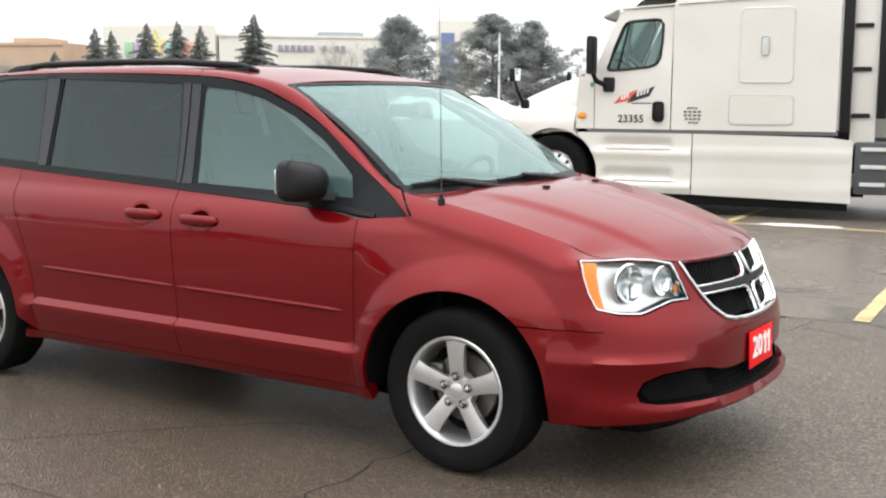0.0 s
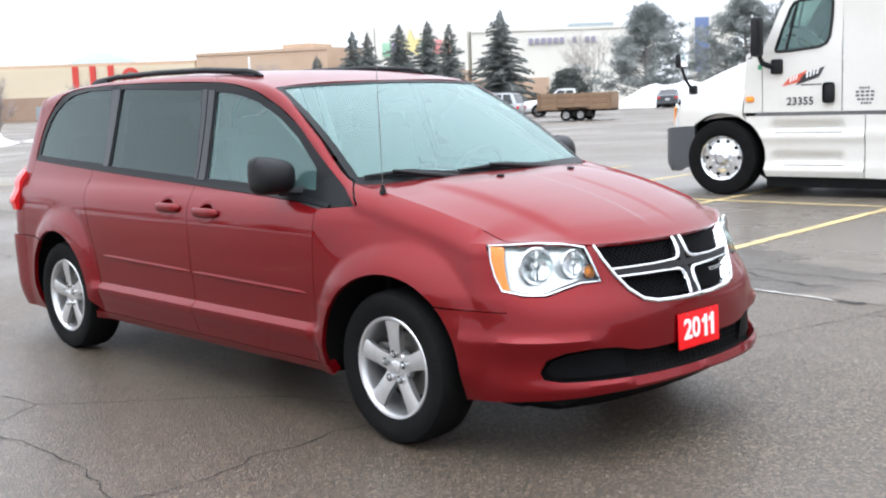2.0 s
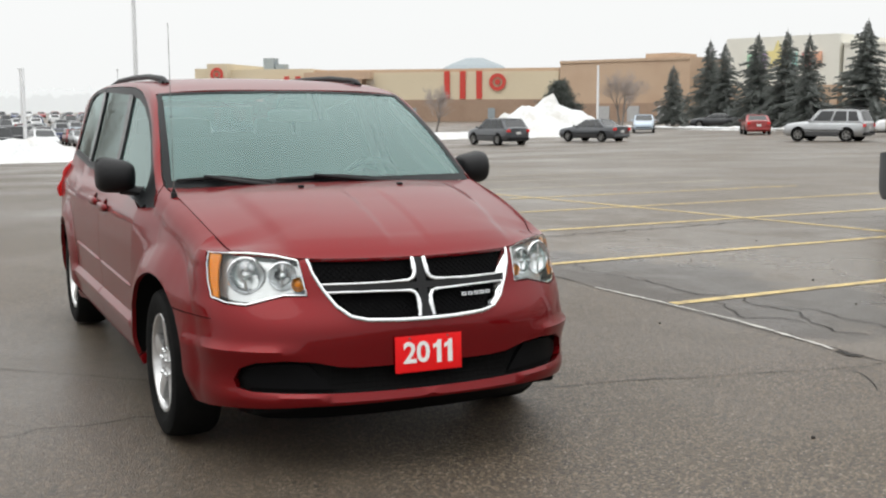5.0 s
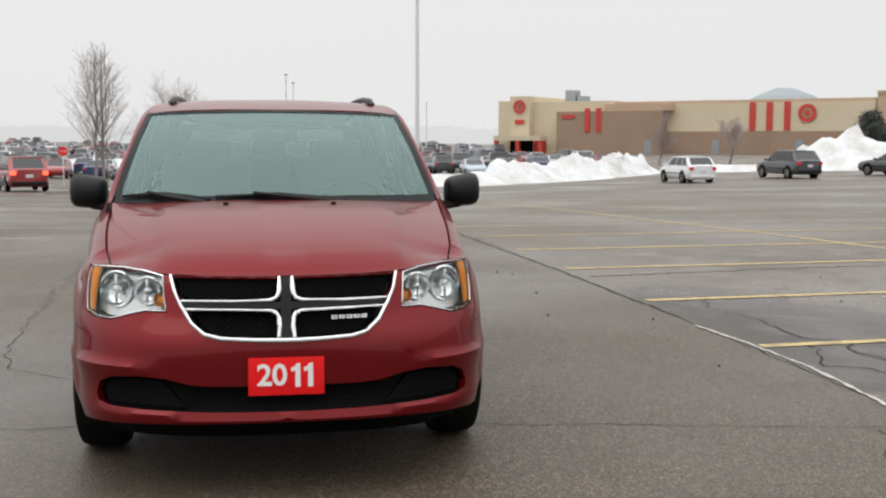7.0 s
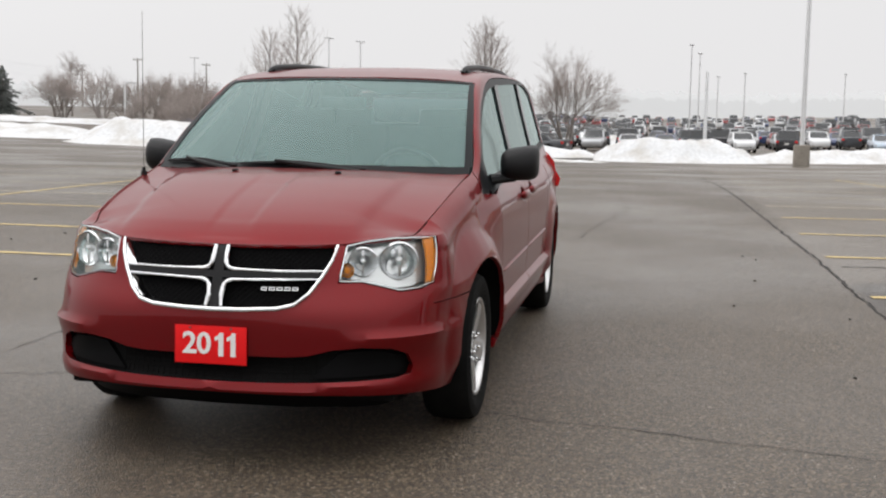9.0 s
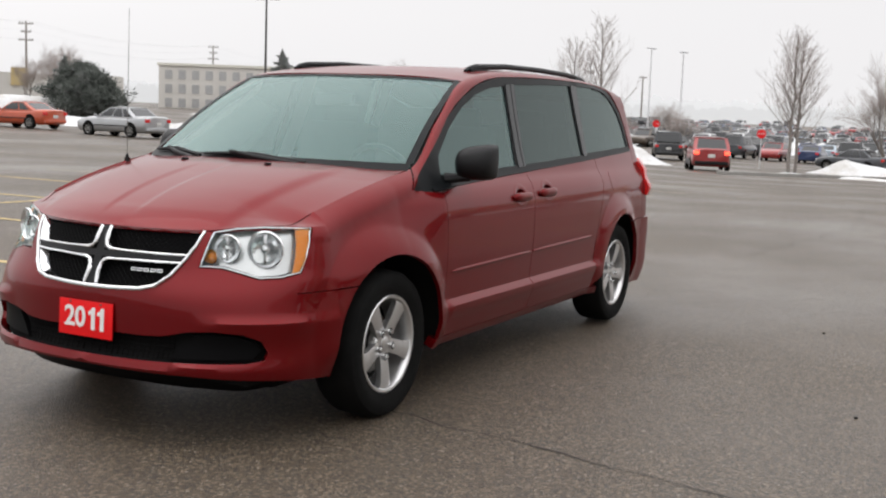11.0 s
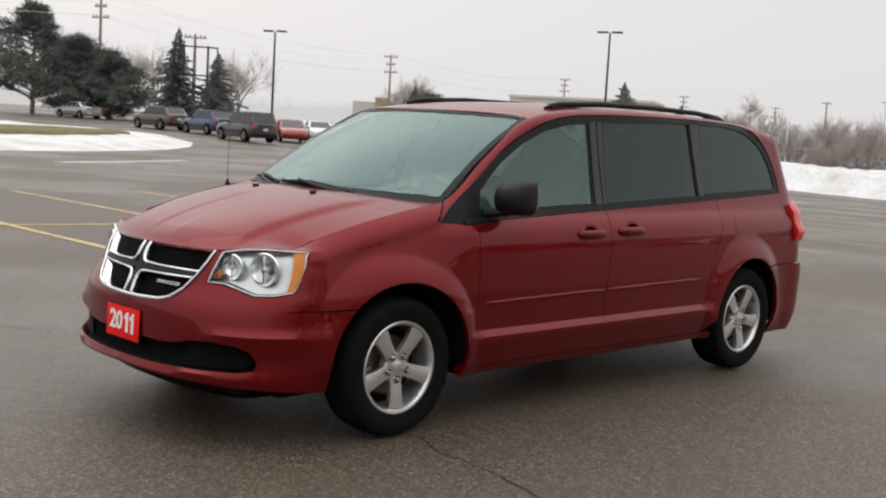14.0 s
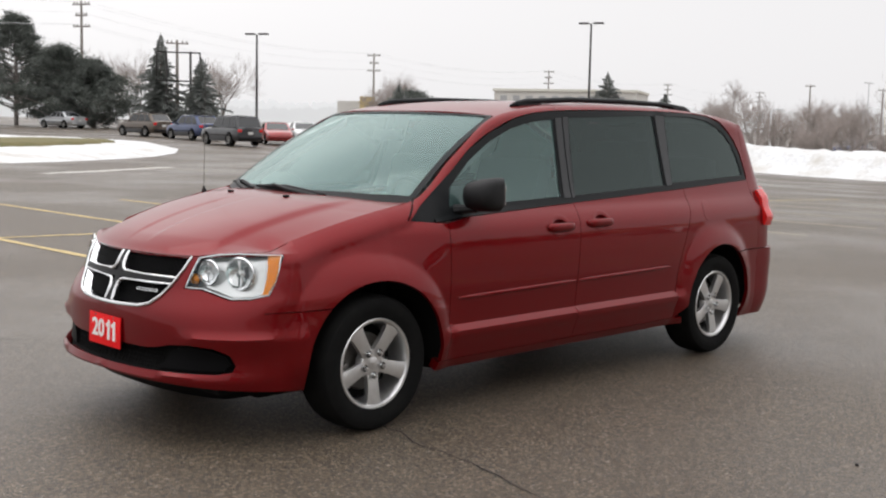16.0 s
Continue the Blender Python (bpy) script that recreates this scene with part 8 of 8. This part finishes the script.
def block(t, x0, x1, y0, y1, z0, z1, mat, name, label="", bevel=0.0):
    return part(name, box((x0 + x1) / 2, (y0 + y1) / 2, (z0 + z1) / 2, abs(x1 - x0), abs(y1 - y0), z1 - z0, bevel), mat, t, label)


# red-and-beige discount store
p, q = (-179.4, 41.3), (-140.7, 86.2)
m, ln, z0 = wall_frame(p, q)
store = thing("department_store", "long beige store over a brown brick base with red stripes", "building", m=m)
block(store, 28.8, ln, 0, 40, 3.3, 7.5, STUCCO, "upper_wall")
block(store, 28.8, ln, -0.15, 40, z0, 3.3, BROWNBRICK, "base_wall")
block(store, 20, ln, 0.5, 40, 7.5, 8.0, TANBRICK, "parapet")
block(store, 0, 2.7, -1.5, 30, z0, 8.4, STUCCO, "entrance_flank")
block(store, 2.7, 6.2, -2.5, 30, 2.6, 9.1, STUCCO, "entrance_block")
block(store, 6.2, 20, -1.0, 25, z0, 8.2, STUCCO, "entrance_wing")
block(store, 11, 28.8, -2.2, 14, z0, 6.5, BROWNBRICK, "brick_block")
block(store, 19, 30, -1.6, 16, 6.5, 7.6, TANBRICK, "roof_screen")
block(store, 1.0, 9.5, -5.0, -2.6, 1.9, 2.7, STUCCO, "entrance_canopy")
# solid dark block stands in for the shaded entrance opening
block(store, 2.7, 6.2, -2.4, 20, z0, 2.6, SHADE, "entrance_recess")
for x in (1.0, 5.0, 9.0):
    block(store, x, x + 0.6, -4.9, -4.3, z0, 1.9, STORERED, "canopy_post")
block(store, 6.4, 8.6, -1.2, -1.0, z0, 2.6, STORERED, "red_panel")
for x in (16.0, 17.9):
    block(store, x, x + 0.85, -2.4, -2.2, 3.3, 7.0, STORERED, "red_stripe")
for x in (41.6, 44.1, 46.7):
    block(store, x, x + 0.85, -0.25, 0, 3.4, 7.6, STORERED, "red_stripe")
for x, z, yy, k in ((50.0, 5.9, -0.2, 1.0), (4.5, 7.4, -2.65, 0.85)):
    bm = bmesh.new()
    lathe(bm, [(0.75 * k, -0.1), (1.3 * k, -0.1), (1.3 * k, 0.05)], 28, "y", (x, yy, z))
    lathe(bm, [(0.0, -0.1), (0.42 * k, -0.1), (0.42 * k, 0.05)], 20, "y", (x, yy, z))
    part("round_sign", bm, STORERED, store)
block(store, 3.7, 5.3, -2.7, -2.5, 4.6, 5.3, STORERED, "sign_bar")
block(store, 12.0, 14.2, -2.35, -2.2, 5.4, 6.0, STORERED, "sign_bar")
for x, w, h in ((9.6, 1.8, 2.0), (11.8, 1.4, 1.0)):
    block(store, x, x + w, 4, 6, 8.2, 8.2 + h, ROOFGREY, "roof_unit")
bm = bmesh.new()
lathe(bm, [(6.5, 8.4), (5.0, 9.4), (1.6, 10.7), (0.0, 10.8)], 8, "z", (40.0, 25, 0))
part("skylight", bm, ROOFGREY, store, "grey-green pyramid skylight", smooth=0)
block(store, 28, 50, 18, 32, 7.9, 8.6, ROOFGREY, "skylight_plinth")
for x in (26.0, 36.0, 48.5, 53.0):
    block(store, x, x + 1.1, -2.3 if x < 28 else -0.25, -0.1, z0, 2.0, ROOFGREY, "service_door")

# brick wing of the mall
p, q = (-140.5, 86.4), (-120.6, 95.0)
m, ln, z0 = wall_frame(p, q)
mall = thing("shopping_mall", "tan brick wing of a shopping mall", "building", m=m)
block(mall, 0, ln, 0, 40, z0, 8.5, TANBRICK, "wall")
block(mall, 0, ln, -0.15, 40, 8.5, 8.9, TANBRICK, "parapet")
block(mall, ln * 0.62, ln * 0.84, 2, 8, 8.8, 9.6, TANBRICK, "roof_unit")
block(mall, 0, ln, -0.3, 0, z0, 2.6, BROWNBRICK, "base_wall")
for k in range(4):
    block(mall, 2 + 5 * k, 4 + 5 * k, -0.4, -0.2, z0, 2.2, HAZE_WINDOW, "door")

# white toy store and baby store
p, q = (-110.5, 93.0), (-96.4, 98.3)
m, ln, z0 = wall_frame(p, q)
toys = thing("toy_store", "white store with coloured sign shapes, haze put into their colours", "building", m=m)
block(toys, 0, ln, 0, 30, 4.6, 10.6, WHITEWALL, "upper_wall")
block(toys, 0, ln, -0.2, 30, z0, 4.6, TANBRICK, "base_wall")
# sign colours mixed towards the white wall, which paints in haze
for k, (c, x) in enumerate((((0.32, 0.52, 0.36), 3.8), ((0.46, 0.32, 0.54), 5.6), ((0.30, 0.52, 0.48), 10.8), ((0.64, 0.26, 0.24), 13.0), ((0.66, 0.36, 0.24), 14.7))):
    mat = material("sign_colour_%d" % k, c, 0.5, grain=0.1, scale=8)
    block(toys, x * 0.8, x * 0.8 + 1.2, -0.3, 0, 6.8, 8.6, mat, "sign_shape", bevel=0.15)
star = [(1.9 * (1 if k % 2 == 0 else 0.42) * math.sin(math.pi * k / 5), 1.9 * (1 if k % 2 == 0 else 0.42) * math.cos(math.pi * k / 5)) for k in range(10)]
bm = bmesh.new()
sheet(bm, star, lambda a, b: Vector((7.2 + a, -0.35, 8.2 + b)), 0.5, 0.25, (0, -1, 0))
part("star_sign", bm, material("sign_yellow", (0.72, 0.62, 0.28), 0.5, grain=0.1, scale=8), toys)
p, q = (-96.0, 98.6), (-79.5, 114.5)
m, ln, z0 = wall_frame(p, q)
baby = thing("baby_store", "long white store with a violet sign, haze put into its colour", "building", m=m)
block(baby, 0, ln, 0, 30, z0, 9.2, WHITEWALL, "wall")
block(baby, 0, ln, -0.15, 30, 9.2, 9.5, WHITEWALL, "parapet")
block(baby, 0, ln * 0.42, -0.4, 0, z0, 3.4, TANBRICK, "base_wall")
block(baby, ln * 0.55, ln * 0.8, 4, 10, 9.4, 10.2, ROOFGREY, "roof_unit")
# violet greyed to take in the mist before it
violet = material("violet_sign", (0.30, 0.28, 0.36), 0.5, grain=0.1, scale=8)
for k in range(11):
    if k not in (6, 8):
        block(baby, 7.2 + k * 0.78, 7.72 + k * 0.78, -0.3, 0, 7.55, 8.25, violet, "sign_bar")
tower = thing("sign_tower", "cream pylon with a tall blue panel", "sign", m=wall_frame((-81.4, 124.7), (-77.6, 127.2))[0])
block(tower, 0, 6.0, 0, 3, -1, 12.2, WHITEWALL, "pylon")
# blue dulled: haze is put into the panel's colour
block(tower, 0.8, 2.6, -0.2, 0, 3.6, 10.6, material("blue_panel", (0.15, 0.20, 0.36), 0.6, grain=0.1, scale=6), "blue_panel")

# hotel in the mist
p, q = (-113.5, -103.5), (-123.0, -86.0)
m, ln, z0 = wall_frame(p, q)
hotel = thing("hotel", "three-storey hotel with rows of windows, paled by painted mist", "building", m=m)
# wall colour paled with mist haze, so far walls sink back
HOTELWALL = material("hazed_hotel_render", (0.66, 0.64, 0.60), 0.9, grain=0.1, scale=6, stain=0.2, stain_scale=0.2)
block(hotel, 0, ln, 0, 14, z0, 6.6, HOTELWALL, "wall")
block(hotel, -0.2, ln + 0.2, -0.2, 14, 6.6, 6.95, WHITEWALL, "cornice")
for row in range(3):
    for k in range(10):
        x = 0.9 + k * (ln - 1.6) / 10
        w = block(hotel, x, x + 0.95, -0.06, 0.1, 1.0 + 1.9 * row, 2.2 + 1.9 * row, HAZE_WINDOW, "window")
for row in range(3):
    for k in range(4):
        w = part("window", box(-0.02, 2.0 + 3.1 * k, 1.6 + 1.9 * row, 0.12, 1.0, 1.2), HAZE_WINDOW, hotel)
low = thing("roadside_shop", "low shop with a yellow sign, paled by painted mist", "building", m=wall_frame((-92.0, -112.0), (-104.0, -98.0))[0])
block(low, 0, 16, 0, 8, -0.5, 4.6, HOTELWALL, "wall")
block(low, 3, 5, -0.2, 0, 3.0, 5.2, material("yellow_sign", (0.58, 0.45, 0.22), 0.6, grain=0.1, scale=8), "sign_panel")
block(low, 7, 13, -0.1, 0, 0.6, 2.4, HAZE_WINDOW, "shop_window")

# ---- misty distance: a low ring of far woods and roofs, its mist painted as a glow ----
# haze made of a pale colour and self-glow, no air between
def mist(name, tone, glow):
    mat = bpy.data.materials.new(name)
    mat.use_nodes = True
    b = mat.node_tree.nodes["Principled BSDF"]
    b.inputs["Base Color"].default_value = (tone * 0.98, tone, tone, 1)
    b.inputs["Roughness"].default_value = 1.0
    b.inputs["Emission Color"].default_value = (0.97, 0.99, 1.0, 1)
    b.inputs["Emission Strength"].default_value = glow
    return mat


for radius, base, rough, seed, mat, label in ((420, 7.2, 1.0, 0.0, mist("pale_mist_glow", 0.48, 0.36), "pale woods along the horizon, mist painted as a glow"), (520, 11.5, 1.5, 31.0, mist("paler_mist_glow", 0.5, 0.42), "paler woods behind them, mist painted as a glow")):
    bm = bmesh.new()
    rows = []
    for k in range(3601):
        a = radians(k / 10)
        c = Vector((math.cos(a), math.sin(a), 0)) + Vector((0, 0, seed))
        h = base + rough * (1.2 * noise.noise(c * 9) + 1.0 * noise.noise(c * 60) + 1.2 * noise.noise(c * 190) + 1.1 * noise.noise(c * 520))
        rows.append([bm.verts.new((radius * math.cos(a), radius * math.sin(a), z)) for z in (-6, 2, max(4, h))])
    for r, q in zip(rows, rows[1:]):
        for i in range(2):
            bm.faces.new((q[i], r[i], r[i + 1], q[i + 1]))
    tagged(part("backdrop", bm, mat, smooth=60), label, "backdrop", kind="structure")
